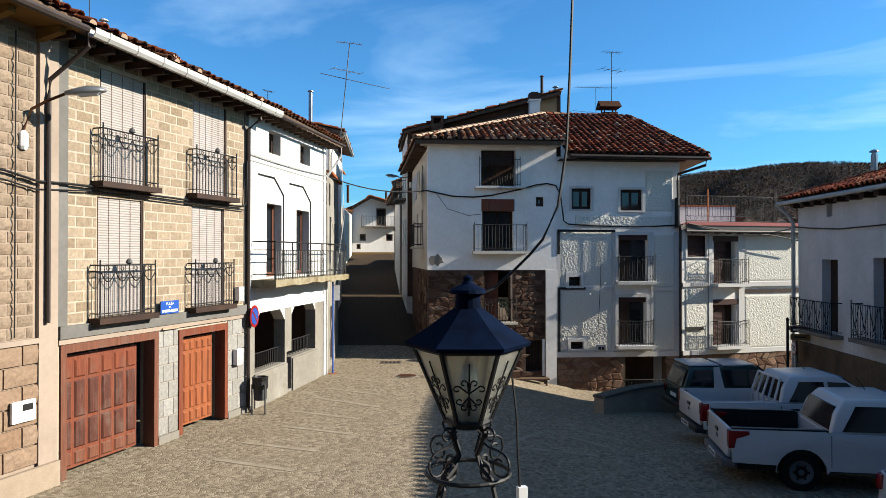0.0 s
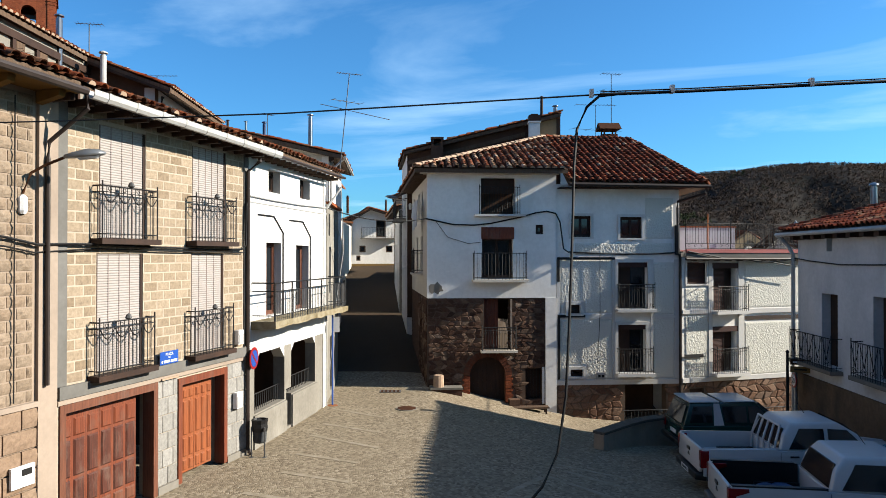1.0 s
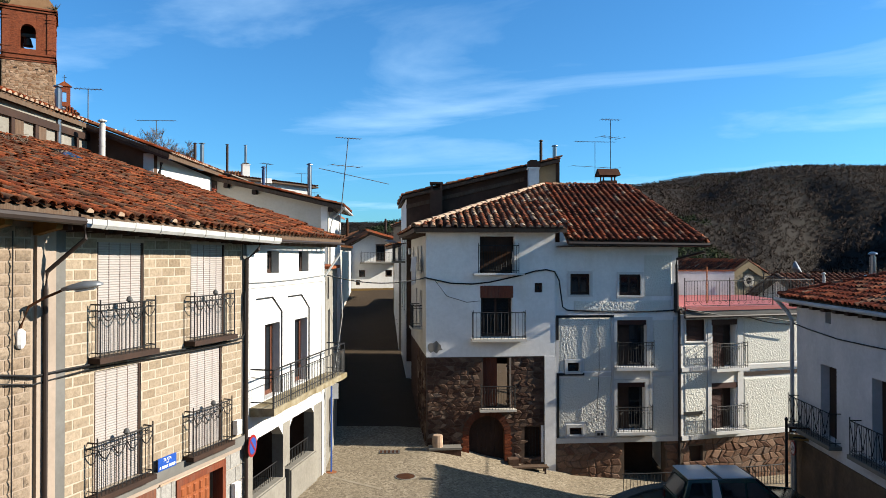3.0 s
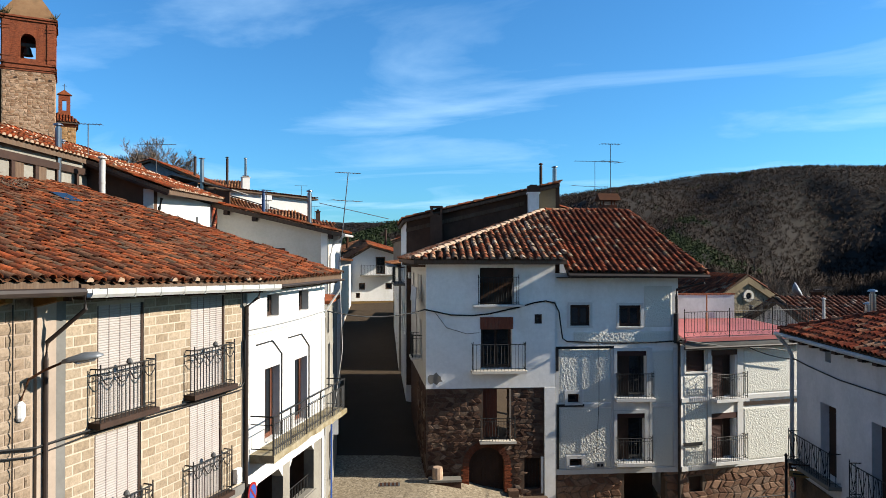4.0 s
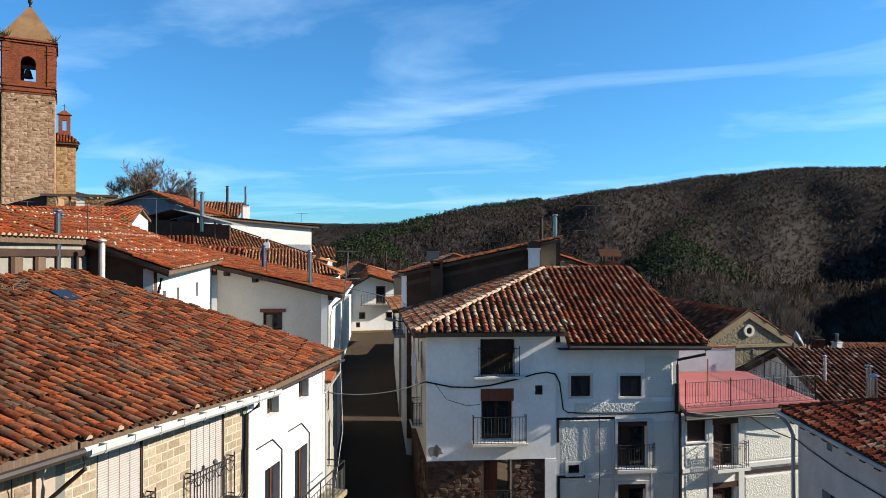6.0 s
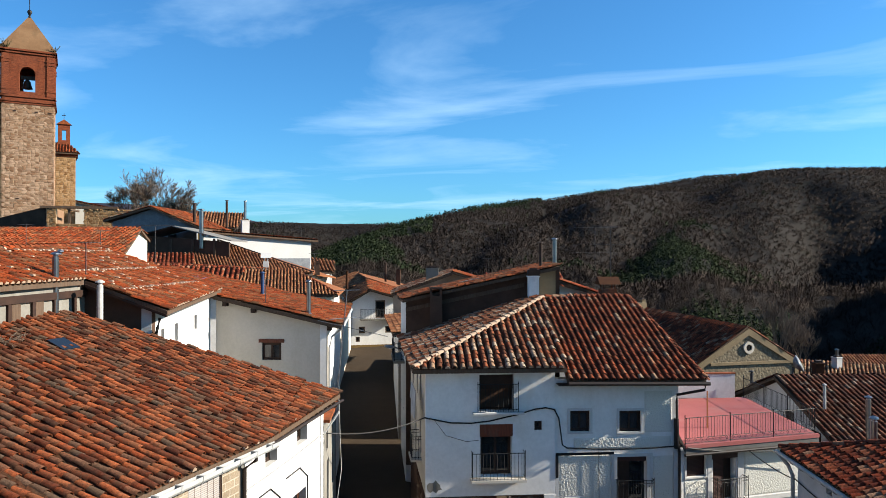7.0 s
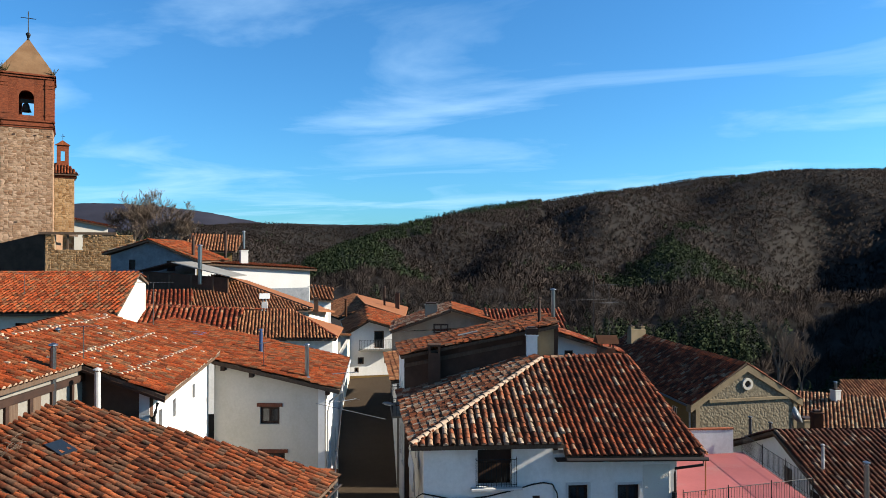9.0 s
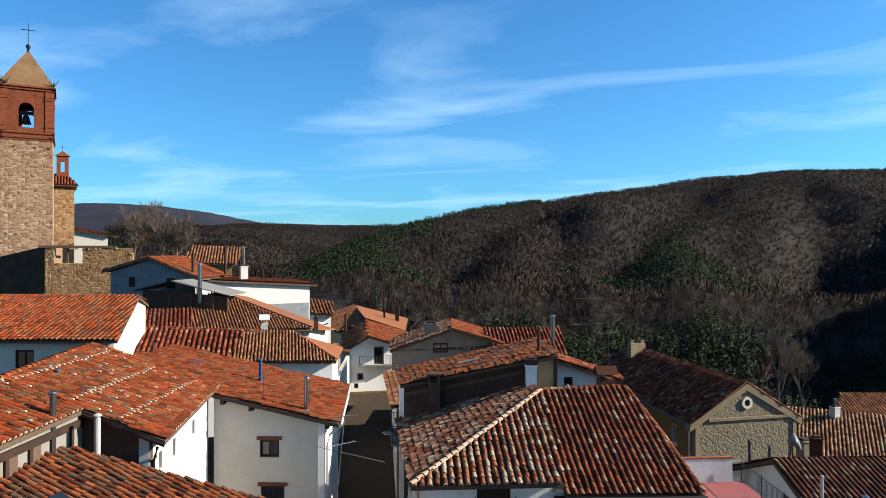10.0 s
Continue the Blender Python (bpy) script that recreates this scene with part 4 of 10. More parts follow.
def balcony(owner, fr, s0, s1, z, h, proj, slab_t=0.1, gap=0.12, style="plain", slab_mat="concrete", iron="iron", slab_lip=0.06, slab_name="balcony"):
    """A slab on the facade with an iron railing round it: rails, corner posts, balusters."""
    b = part(slab_name, MB().box(fr, s0 - slab_lip, s1 + slab_lip, 0.003, proj + slab_lip, z - slab_t, z), slab_mat, owner)
    d = proj
    loop = [fr.p(s0, 0.01, z + h), fr.p(s0, d, z + h), fr.p(s1, d, z + h), fr.p(s1, 0.01, z + h)]
    part("top_rail", MB().tube(loop, 0.016, 6), iron, b)
    part("bottom_rail", MB().tube([(x, y, z + 0.09) for x, y, _ in loop], 0.011, 5), iron, b)
    if style in ("swag", "scroll"):
        part("mid_rail", MB().tube([(x, y, z + h - 0.12) for x, y, _ in loop], 0.010, 5), iron, b)
    bar = MB().tube([(0, 0, 0.0), (0, 0, h)], 0.009, 4).mesh("baluster", MAT[iron])
    post = MB().tube([(0, 0, 0.0), (0, 0, h + 0.10)], 0.015, 6).mesh("post", MAT[iron])
    spots = []
    n = max(2, int((s1 - s0) / gap))
    spots += [(s0 + (s1 - s0) * k / n, d) for k in range(1, n)]
    m = max(1, int(proj / gap))
    for s in (s0, s1):
        spots += [(s, d * k / m) for k in range(1, m)]
    for s, q in spots:
        piece("baluster", bar, Matrix.Translation(fr.p(s, q, z)), b)
    for s in (s0, s1):
        piece("post", post, Matrix.Translation(fr.p(s, d, z)), b)
    if style == "swag":
        orn = MB()
        for k in range(4):
            a = s0 + (s1 - s0) * k / 4
            w = (s1 - s0) / 4
            orn.tube([fr.p(a + w * q / 10, d + 0.01, z + h - 0.12 - 0.20 * math.sin(math.pi * q / 10)) for q in range(11)], 0.013, 4)
            scroll(orn, fr, a + w * 0.5, z + h - 0.06, 0.06, d + 0.01, 1.1, 0.5 * math.pi, 1, 0.008)
        part("ornament", orn, iron, b)
        part("finial", MB().lathe(fr.p((s0 + s1) / 2, d, z + h), [(0.02, 0), (0.07, 0.04), (0.05, 0.1), (0.01, 0.13)], 8), "iron_grey", b)
    if style == "scroll":
        orn = MB()
        for k in range(5):
            c = s0 + (s1 - s0) * (k + 0.5) / 5
            scroll(orn, fr, c, z + 0.19, 0.07, d + 0.01, 1.2, 0, 1 if k % 2 else -1)
            scroll(orn, fr, c, z + h - 0.22, 0.06, d + 0.01, 1.2, math.pi, -1 if k % 2 else 1)
        part("ornament", orn, iron, b)
    if style == "fan":
        orn = MB()
        n = 5
        for k in range(n):
            c = s0 + (s1 - s0) * (k + 0.5) / n
            w = (s1 - s0) / n
            orn.tube([fr.p(c - w * 0.45, d + 0.01, z + h), fr.p(c, d + 0.01, z + 0.3), fr.p(c + w * 0.45, d + 0.01, z + h)], 0.012, 4)
            scroll(orn, fr, c - w * 0.2, z + 0.2, 0.09, d + 0.01, 1.2, 0, 1)
            scroll(orn, fr, c + w * 0.2, z + 0.2, 0.09, d + 0.01, 1.2, math.pi, -1)
        part("ornament", orn, iron, b)
    return b


def shell(owner, pts, z0, z1, thick, material, name="wall"):
    """Plain walls along the polyline pts, outside on the right of the way."""
    for a, b in zip(pts, pts[1:]):
        fr = Fr(a, (b[0] - a[0], b[1] - a[1]))
        zz = z1 if isinstance(z1, tuple) else (z1, z1)
        ln = math.dist(a, b)
        part(name, MB().wall(fr, 0, ln, z0, max(zz), thick, top=(lambda s, q=zz, l=ln: q[0] + (q[1] - q[0]) * s / l)), material, owner)


def flue(x, y, z0, z1, r=0.09, material="steel", cap=True, lean=0.0, flash=None, label="shiny metal stove flue standing on a tiled roof"):
    t = thing("flue", (x, y, z0), label, "flue")
    part("pipe", MB().lathe((x, y, z0), [(r, 0), (r, (z1 - z0) * 0.5), (r * 1.06, (z1 - z0) * 0.5), (r * 1.06, (z1 - z0) * 0.53), (r, (z1 - z0) * 0.53), (r, z1 - z0)], 12), material, t, smooth=False)
    if cap:
        part("cap", MB().lathe((x, y, z1), [(r * 0.7, 0), (r * 0.7, 0.06), (r * 1.5, 0.08), (r * 1.4, 0.12), (r * 0.3, 0.17)], 12), material, t)
    if flash:
        part("flashing", MB().lathe((x, y, z0), [(r * 2.2, -0.05), (r * 2.0, 0.02), (r * 1.1, 0.13)], 10), flash, t)
    return t


def antenna(x, y, z, h, boom=1.2, turn=0.0, n=9, elem=0.35, z2=None, material="iron_grey", lean=0.0):
    t = thing("tv_antenna", (x, y, z), "thin metal television antenna on a mast", "antenna")
    top = (x + lean, y, z + h)
    part("mast", MB().tube([(x, y, z), top], 0.018, 5), material, t)

    def yagi(at, ln, k, el, a):
        d = Vector((math.cos(a), math.sin(a), 0))
        p = Vector((-d.y, d.x, 0))
        c = Vector(at)
        m = MB().tube([c - d * ln * 0.5, c + d * ln * 0.5], 0.012, 4)
        for q in range(k):
            e = c - d * ln * 0.5 + d * (ln * q / max(1, k - 1))
            m.tube([e - p * el * 0.5, e + p * el * 0.5], 0.007, 4)
        part("yagi", m, material, t)
    yagi(top, boom, n, elem, turn)
    if z2:
        yagi((x + lean * z2 / h, y, z + z2), boom * 1.3, 4, elem * 1.6, turn + 0.3)
    return t


def chimney(x, y, z0, z1, w, d, material, turn=0.0, cap="slab", label="rendered chimney on a tiled roof", top="brick", sooty=False):
    fr = Fr((x, y), (math.cos(turn), math.sin(turn)))
    t = thing("chimney", (x, y, z0), label, "chimney")
    part("shaft", MB().box(fr, -w / 2, w / 2, -d / 2, d / 2, z0, z1), material, t)
    if sooty:
        part("sooty_head", MB().box(fr, -w / 2 - 0.03, w / 2 + 0.03, -d / 2 - 0.03, d / 2 + 0.03, z1 + 0.072, z1 + 0.38), "wood_dark", t, "soot-blackened head")
    if cap == "slab":
        part("rim", MB().box(fr, -w / 2 - 0.05, w / 2 + 0.05, -d / 2 - 0.05, d / 2 + 0.05, z1, z1 + 0.07), material, t)
        # Raised dark block stands for the shade inside the flue.
        part("flue_hole", MB().box(fr, -w / 2 + 0.08, w / 2 - 0.08, -d / 2 + 0.08, d / 2 - 0.08, z1 + 0.07, z1 + (0.45 if sooty else 0.20)), "wood_dark", t)
    if cap == "hood":
        for a in (-1, 1):
            for b in (-1, 1):
                part("leg", MB().box(fr, a * (w / 2 - 0.09) - 0.03, a * (w / 2 - 0.09) + 0.03, b * (d / 2 - 0.09) - 0.03, b * (d / 2 - 0.09) + 0.03, z1, z1 + 0.25), material, t)
        h = MB()
        e = 0.16
        a = [fr.p(-w / 2 - e, -d / 2 - e, z1 + 0.25), fr.p(w / 2 + e, -d / 2 - e, z1 + 0.25), fr.p(w / 2 + e, d / 2 + e, z1 + 0.25), fr.p(-w / 2 - e, d / 2 + e, z1 + 0.25)]
        b = [fr.p(-w / 2 - e, -0.03, z1 + 0.62), fr.p(w / 2 + e, -0.03, z1 + 0.62), fr.p(w / 2 + e, 0.03, z1 + 0.62), fr.p(-w / 2 - e, 0.03, z1 + 0.62)]
        part("hood", h.loft(a, b), top, t)
    if cap == "open":
        for a in (-1, 1):
            part("leg", MB().box(fr, a * (w / 2 - 0.06) - 0.06, a * (w / 2 - 0.06) + 0.06, -d / 2, d / 2, z1, z1 + 0.35), material, t)
        part("lid", MB().box(fr, -w / 2 - 0.03, w / 2 + 0.03, -d / 2 - 0.03, d / 2 + 0.03, z1 + 0.35, z1 + 0.45), material, t)
    return t


# ---- the sandstone house with the two plank doors ----
FA = Fr((-7.0, 12.65), (0.32, 1.0))
EA, EM, EB = (-8.30, 5.9), (-4.63, 18.5), (-3.62, 24.75)      # the eave's line: start, bend, end
ZE = 8.15
RISE = 0.028         # the eave climbs slightly towards its start


def up(p, along, r, z=ZE, slope=0.35):
    """A point r metres (in plan) up the slope from the eave point p."""
    u = Vector(along).normalized()
    return (p[0] - u.y * r, p[1] + u.x * r, z + slope * r)


def plank_door(owner, fr, s0, s1, z0, z1, deep, rows, cols, material, gap_right=0.0, lift=0.12):
    """A double door of framed panels behind a stout timber frame."""
    w = 0.13
    f = MB().box(fr, s0, s0 + w, -deep, 0.04, z0, z1).box(fr, s1 - w, s1, -deep, 0.04, z0, z1).box(fr, s0 + w, s1 - w, -deep, 0.04, z1 - 0.16, z1)
    door = part("door_frame", f, "wood_frame" if material == "wood_red" else "wood_red", owner)
    a, b = s0 + w + 0.01, s1 - w - 0.01 - gap_right
    for k in range(2):
        p, q = (a, (a + b) / 2 - 0.004) if k == 0 else ((a + b) / 2 + 0.004, b)
        top = z1 - 0.24
        leaf = part("door_leaf", MB().box(fr, p, q, -deep + 0.02, -deep + 0.07, z0 + lift, top), material, owner)
        n = cols
        zz = z0 + lift + 0.05
        for r, (h, mt) in enumerate(rows):
            zt = zz + (top - z0 - lift - 0.08) * h
            for c in range(n):
                x0, x1 = p + (q - p) * c / n + 0.035, p + (q - p) * (c + 1) / n - 0.035
                pn = MB()
                o = [fr.p(x0, -deep + 0.071, zz), fr.p(x1, -deep + 0.071, zz), fr.p(x1, -deep + 0.071, zt - 0.06), fr.p(x0, -deep + 0.071, zt - 0.06)]
                i = [fr.p(x0 + 0.03, -deep + 0.1, zz + 0.03), fr.p(x1 - 0.03, -deep + 0.1, zz + 0.03), fr.p(x1 - 0.03, -deep + 0.1, zt - 0.09), fr.p(x0 + 0.03, -deep + 0.1, zt - 0.09)]
                pn.loft(o, i)
                part("panel", pn, mt, leaf)
            zz = zt
    return door


def sandstone_house():
    h = thing("sandstone_house", FA.p(2.7, 0, 0), "pale sandstone block house with roller blinds and two plank doors", "house")
    wins = [(0.92, 2.19, 5.62, 7.85), (0.86, 2.12, 2.98, 5.33), (3.71, 5.02, 5.62, 7.85), (3.68, 4.92, 2.98, 5.33)]
    doors = [(0.0, 2.55, -0.3, 2.55), (3.22, 5.05, -0.3, 2.50)]
    w = part("wall", MB().wall(FA, -0.5, 5.93, -0.3, 8.22, 0.45, wins + doors), "joint", h)
    part("pilaster", MB().box(FA, -0.50, -0.10, 0.002, 0.07, -0.3, 8.1), "pilaster", h)
    part("quoin_strip", MB().box(FA, -0.098, 0.14, 0.002, 0.035, 2.9, 8.1), "band", h)
    part("string_course", MB().box(FA, -0.06, 5.92, 0.03, 0.085, 2.66, 2.90), "band", h)
    part("string_course", MB().box(FA, -0.06, 5.92, 0.03, 0.055, 2.56, 2.655), "pilaster", h)
    courses(w, FA, 0.15, 5.75, 2.92, 8.12, 0.40, 0.2, "block", wins, seed=2, gap=0.016, proud=0.004)
    courses(w, FA, 2.56, 3.21, 0.25, 2.55, 0.33, 0.36, "grey_block", (), seed=4, proud=0.02)
    courses(w, FA, 5.06, 5.9, 0.25, 2.55, 0.42, 0.36, "grey_block", (), seed=5, proud=0.02)
    part("plinth", MB().box(FA, 2.56, 3.21, 0.002, 0.05, -0.2, 0.25), "concrete", h)
    part("plinth", MB().box(FA, 5.06, 5.9, 0.002, 0.05, -0.2, 0.25), "concrete", h)
    part("corner_strip", MB().box(FA, 5.77, 5.93, 0.002, 0.03, 2.92, 8.1), "band", h)
    for (a, b, z0, z1), st in zip(wins, ("u", "l", "u", "l")):
        roller(h, FA, a + 0.05, b - 0.05, z0 + 0.02, z1 - 0.0, -0.05, "shutter", 3 if b - a < 1.3 else 4)
        balcony(h, FA, a - 0.16, b + 0.08, z0, 1.02, 0.24, 0.11, 0.105, "swag", "wood_dark")
    plank_door(h, FA, 0.0, 2.55, 0.06, 2.55, 0.25, [(0.15, MAT["wood_frame"]), (0.28, MAT["wood_panel"]), (0.37, MAT["wood_panel"]), (0.20, MAT["wood_red"])], 3, "wood_red", 0.28)
    plank_door(h, FA, 3.22, 5.05, 0.12, 2.50, 0.25, [(0.16, MAT["wood_orange"]), (0.26, MAT["wood_orange"]), (0.44, MAT["wood_orange"]), (0.14, MAT["wood_orange"])], 3, "wood_orange", 0.22)
    part("lintel", MB().box(FA, 2.62, 3.16, 0.06, 0.09, 2.56, 2.60), "mortar", h)
    # back and side walls
    back = up((FA.o.x, FA.o.y), (0.32, 1.0), 7.4)
    a, b = FA.p(-0.5, -0.2, 0), FA.p(5.93, -0.2, 0)
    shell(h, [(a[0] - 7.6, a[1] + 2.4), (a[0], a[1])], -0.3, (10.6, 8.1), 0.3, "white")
    # eaves: boards and rafter ends
    ua = (EM[0] - EA[0], EM[1] - EA[1])
    back_z = up(EM, ua, 8.0)
    p0, p1 = (-6.42, 12.36), EM
    top0, top1 = (-13.0, 20.4), (-12.3, 23.2)
    u = Vector(ua).normalized()

    def on(p):
        d = (p[0] - EM[0]) * -u.y + (p[1] - EM[1]) * u.x
        return (p[0], p[1], ZE + 0.35 * d + RISE * ((EM[0] - p[0]) * u.x + (EM[1] - p[1]) * u.y))
    pts = [on(p0), on(p1), on((-4.85, 24.35)), on(top1), on(top0), on((-12.9, 14.6))]
    roof = tiled(h, pts, "tile_a", 0.255, 0.33, 300, 5, mortar=0.15, jitter=1.5)
    g = MB()
    gz = ZE - 0.16
    ga, gb = Vector((-6.36, 12.34, gz + 0.18)), Vector((EM[0] + 0.12, EM[1] + 0.25, gz))
    ax = (gb - ga).normalized()
    sd = Vector((ax.y, -ax.x, 0))
    prof = [(-0.09, 0.07), (-0.085, -0.03), (-0.04, -0.09), (0.04, -0.09), (0.085, -0.03), (0.09, 0.07), (0.075, 0.07), (0.07, -0.02), (0.03, -0.075), (-0.03, -0.075), (-0.07, -0.02), (-0.075, 0.07)]
    g.loft([ga + sd * (x + 0.1) + Vector((0, 0, z)) for x, z in prof], [gb + sd * (x + 0.1) + Vector((0, 0, z)) for x, z in prof])
    part("gutter", g, "gutter", h, "long white half-round gutter")
    for k in range(9):
        q = ga + (gb - ga) * (k + 0.5) / 9
        part("gutter_joint", MB().loft([q + sd * (x * 1.12 + 0.1) + Vector((0, 0, z * 1.1)) - ax * 0.03 for x, z in prof[:6]], [q + sd * (x * 1.12 + 0.1) + Vector((0, 0, z * 1.1)) + ax * 0.03 for x, z in prof[:6]]), "gutter", h)
    for k in range(14):
        s = -0.3 + k * 0.47
        zr = ZE + 0.18 - 0.028 * max(0.0, s)
        part("rafter_end", MB().box(FA, s, s + 0.09, 0.0, 0.55, zr - 0.30, zr - 0.165), "wood_dark", h)
    # rainwater pipe by the white house
    part("downpipe", MB().tube([FA.p(5.86, 0.5, 7.95), FA.p(5.86, 0.45, 7.75), FA.p(5.85, 0.1, 7.5), FA.p(5.85, 0.09, 3.2), FA.p(5.85, 0.1, 0.25), FA.p(5.85, 0.2, 0.1)], 0.05, 8), "pipe_dark", h)
    # skylight with a blue sheet and a heap of loose tiles
    return h, roof


house_a, roof_a = sandstone_house()


def rough_house():
    """The rock-faced block house next to it."""
    h = thing("rough_block_house", FA.p(-3, 0, 0), "brown rock-faced block house beside the sandstone house", "house")
    w = part("wall", MB().wall(FA, -8.5, -0.503, -0.3, 8.3, 0.45), "rough_joint", h)
    courses(w, FA, -2.6, -0.56, 2.75, 8.1, 0.38, 0.205, "rough_block", (), seed=7, proud=0.02, rough=True, gap=0.03)
    courses(w, FA, -2.6, -0.30, 0.55, 2.65, 0.72, 0.35, "base_block", (), seed=8, proud=0.05, rough=True, gap=0.03)
    part("string_course", MB().box(FA, -3.2, -0.5, 0.004, 0.08, 2.655, 2.745), "pilaster", h)
    part("plinth", MB().box(FA, -3.2, -0.12, 0.08, 0.16, -0.3, 0.52), "earth_render", h)
    part("meter_box", MB().box(FA, -1.06, -0.60, 0.072, 0.12, 1.36, 1.72), "white_enamel", h)
    part("vent_grille", MB().box(FA, -0.86, -0.66, 0.12, 0.13, 1.55, 1.66), "black_plastic", h)
    u = Vector((EM[0] - EA[0], EM[1] - EA[1])).normalized()

    def on(p):
        d = (p[0] - EM[0]) * -u.y + (p[1] - EM[1]) * u.x
        return (p[0], p[1], ZE + 0.05 + 0.35 * d + RISE * ((EM[0] - p[0]) * u.x + (EM[1] - p[1]) * u.y))
    pts = [on(EA), on((-6.44, 12.30)), on((-12.95, 14.55)), on((-14.5, 9.0))]
    tiled(h, pts, "tile_a", 0.255, 0.33, 120, 6, jitter=1.5)
    e0, e1 = Vector((*EA, ZE + 0.22)), Vector((-6.40, 12.28, ZE + 0.04))
    ax = (e1 - e0).normalized()
    sd = Vector((ax.y, -ax.x, 0))
    part("eave_board", MB().loft([e0 - sd * 0.75, e0, e0 + Vector((0, 0, -0.03)), e0 - sd * 0.75 + Vector((0, 0, -0.03))], [e1 - sd * 0.75, e1, e1 + Vector((0, 0, -0.03)), e1 - sd * 0.75 + Vector((0, 0, -0.03))]), "wood_eave", h)
    for k in range(5):
        q = e0 + (e1 - e0) * (0.35 + 0.15 * k)
        c = MB().loft([q - sd * 0.62 - ax * 0.07 + Vector((0, 0, -0.26)), q - sd * 0.62 - ax * 0.07 + Vector((0, 0, -0.04)), q - sd * 0.1 - ax * 0.07 + Vector((0, 0, -0.04)), q - sd * 0.12 - ax * 0.07 + Vector((0, 0, -0.15))],
                      [q - sd * 0.62 + ax * 0.07 + Vector((0, 0, -0.26)), q - sd * 0.62 + ax * 0.07 + Vector((0, 0, -0.04)), q - sd * 0.1 + ax * 0.07 + Vector((0, 0, -0.04)), q - sd * 0.12 + ax * 0.07 + Vector((0, 0, -0.15))])
        part("corbel", c, "wood_eave", h)
    part("gutter", MB().tube([e0 + sd * 0.09, e1 + sd * 0.09], 0.075, 8), "pipe_dark", h)
    e2 = e1 + sd * 0.09
    part("downpipe", MB().tube([e2 + Vector((0, 0, -0.05)), e2 + Vector((0.02, 0.02, -0.3)), FA.p(-0.36, 0.14, 7.3), FA.p(-0.36, 0.12, 7.0), FA.p(-0.36, 0.12, 3.0)], 0.040, 8), "pipe_dark", h)
    return h


rough_house()


# ---- the white house with the long balcony ----
FB = Fr((-5.16, 18.35), (0.183, 1.0))


def balcony_house():
    h = thing("balcony_house", FB.p(3, 0, 0.1), "white painted house with long balcony over arched porch", "house")
    win = [(1.22, 2.02, 7.08, 7.72), (3.52, 4.36, 7.08, 7.72)]
    drs = [(1.08, 2.1, 3.58, 5.65), (3.22, 4.27, 3.58, 5.60)]
    arc = [(0.35, 2.35, 1.02, 2.70), (2.85, 4.85, 1.10, 2.80), (2.48, 2.852, 0.15, 1.3)]
    part("wall", MB().wall(FB, 0.0, 5.86, 2.86, 8.05, 0.35, win + drs), "white_dim", h)
    part("wall", MB().wall(FB, 0.0, 5.86, -0.2, 2.858, 0.35, arc), "porch_grey", h, "grey-beige porch storey")
    part("white_band", MB().box(FB, 0.0, 5.86, 0.003, 0.03, 2.62, 2.859), "white_dim", h)
    # splayed shoulders of the porch openings
    for a, b, z0, z1 in arc[:2]:
        for x, w in ((a, 1), (b, -1)):
            m = MB()
            t = [FB.p(x, -0.345, z1), FB.p(x + w * 0.42, -0.345, z1), FB.p(x, -0.345, z1 - 0.42)]
            m.loft(t, [FB.p(x, -0.005, z1), FB.p(x + w * 0.42, -0.005, z1), FB.p(x, -0.005, z1 - 0.42)])
            part("arch_shoulder", m, "white_dim", h)
    for k, (a, b, z0, z1) in enumerate(arc[:2]):
        r = part("porch_rail", MB().tube([FB.p(a, -0.2, z0 + 0.45), FB.p(b, -0.2, z0 + 0.45)], 0.018, 5), "iron", h)
        bar = MB().tube([(0, 0, 0), (0, 0, 0.45)], 0.010, 4).mesh("baluster", MAT["iron"])
        for q in range(16):
            piece("baluster", bar, Matrix.Translation(FB.p(a + (b - a) * (q + 0.5) / 16, -0.2, z0)), r)
    part("sill_wall", MB().box(FB, 0.3, 2.45, 0.003, 0.05, 0.0, 0.98), "porch_grey", h)
    part("sill_wall", MB().box(FB, 2.87, 5.0, 0.003, 0.05, 0.0, 1.06), "porch_grey", h)
    for a, b, z0, z1 in win:
        window(h, FB, a, b, z0, z1, 0.25, "wood_dark", 1, False)
    for a, b, z0, z1 in drs:
        window(h, FB, a, b, z0, z1, 0.25, "wood_frame", 2, False, True)
        m = MB()
        for pts in ([(a - 0.55, z1 + 0.75), (b - 0.55, z1 + 0.75), (b + 0.1, z1 + 0.30), (b + 0.1, z0 - 0.02)],):
            m.tube([FB.p(s, 0.02, z) for s, z in pts], 0.022, 5)
        part("black_trim", m, "iron", h)
    part("moulding", MB().tube([FB.p(0.0, 0.01, 6.72), FB.p(5.86, 0.01, 6.72)], 0.022, 5), "white_dim", h)
    # balcony slab with a worn edge, and a railing of bars
    sl = MB()
    rnd = random.Random(4)
    n = 16
    front = [FB.p(0.15 + 5.95 * k / n, 0.72 + rnd.uniform(-0.03, 0.02), 3.36 + rnd.uniform(-0.03, 0.02)) for k in range(n + 1)]
    for k in range(n):
        a, b = front[k], front[k + 1]
        s0, s1 = 0.15 + 5.95 * k / n, 0.15 + 5.95 * (k + 1) / n
        lo = [FB.p(s0, 0.0, 3.30), FB.p(s1, 0.0, 3.30), b, a]
        hi = [FB.p(s0, 0.0, 3.53), FB.p(s1, 0.0, 3.53), (b[0], b[1], 3.53), (a[0], a[1], 3.53)]
        sl.loft(lo, hi)
    slab = part("balcony", sl, "balcony_stone", h)
    zt = 4.55
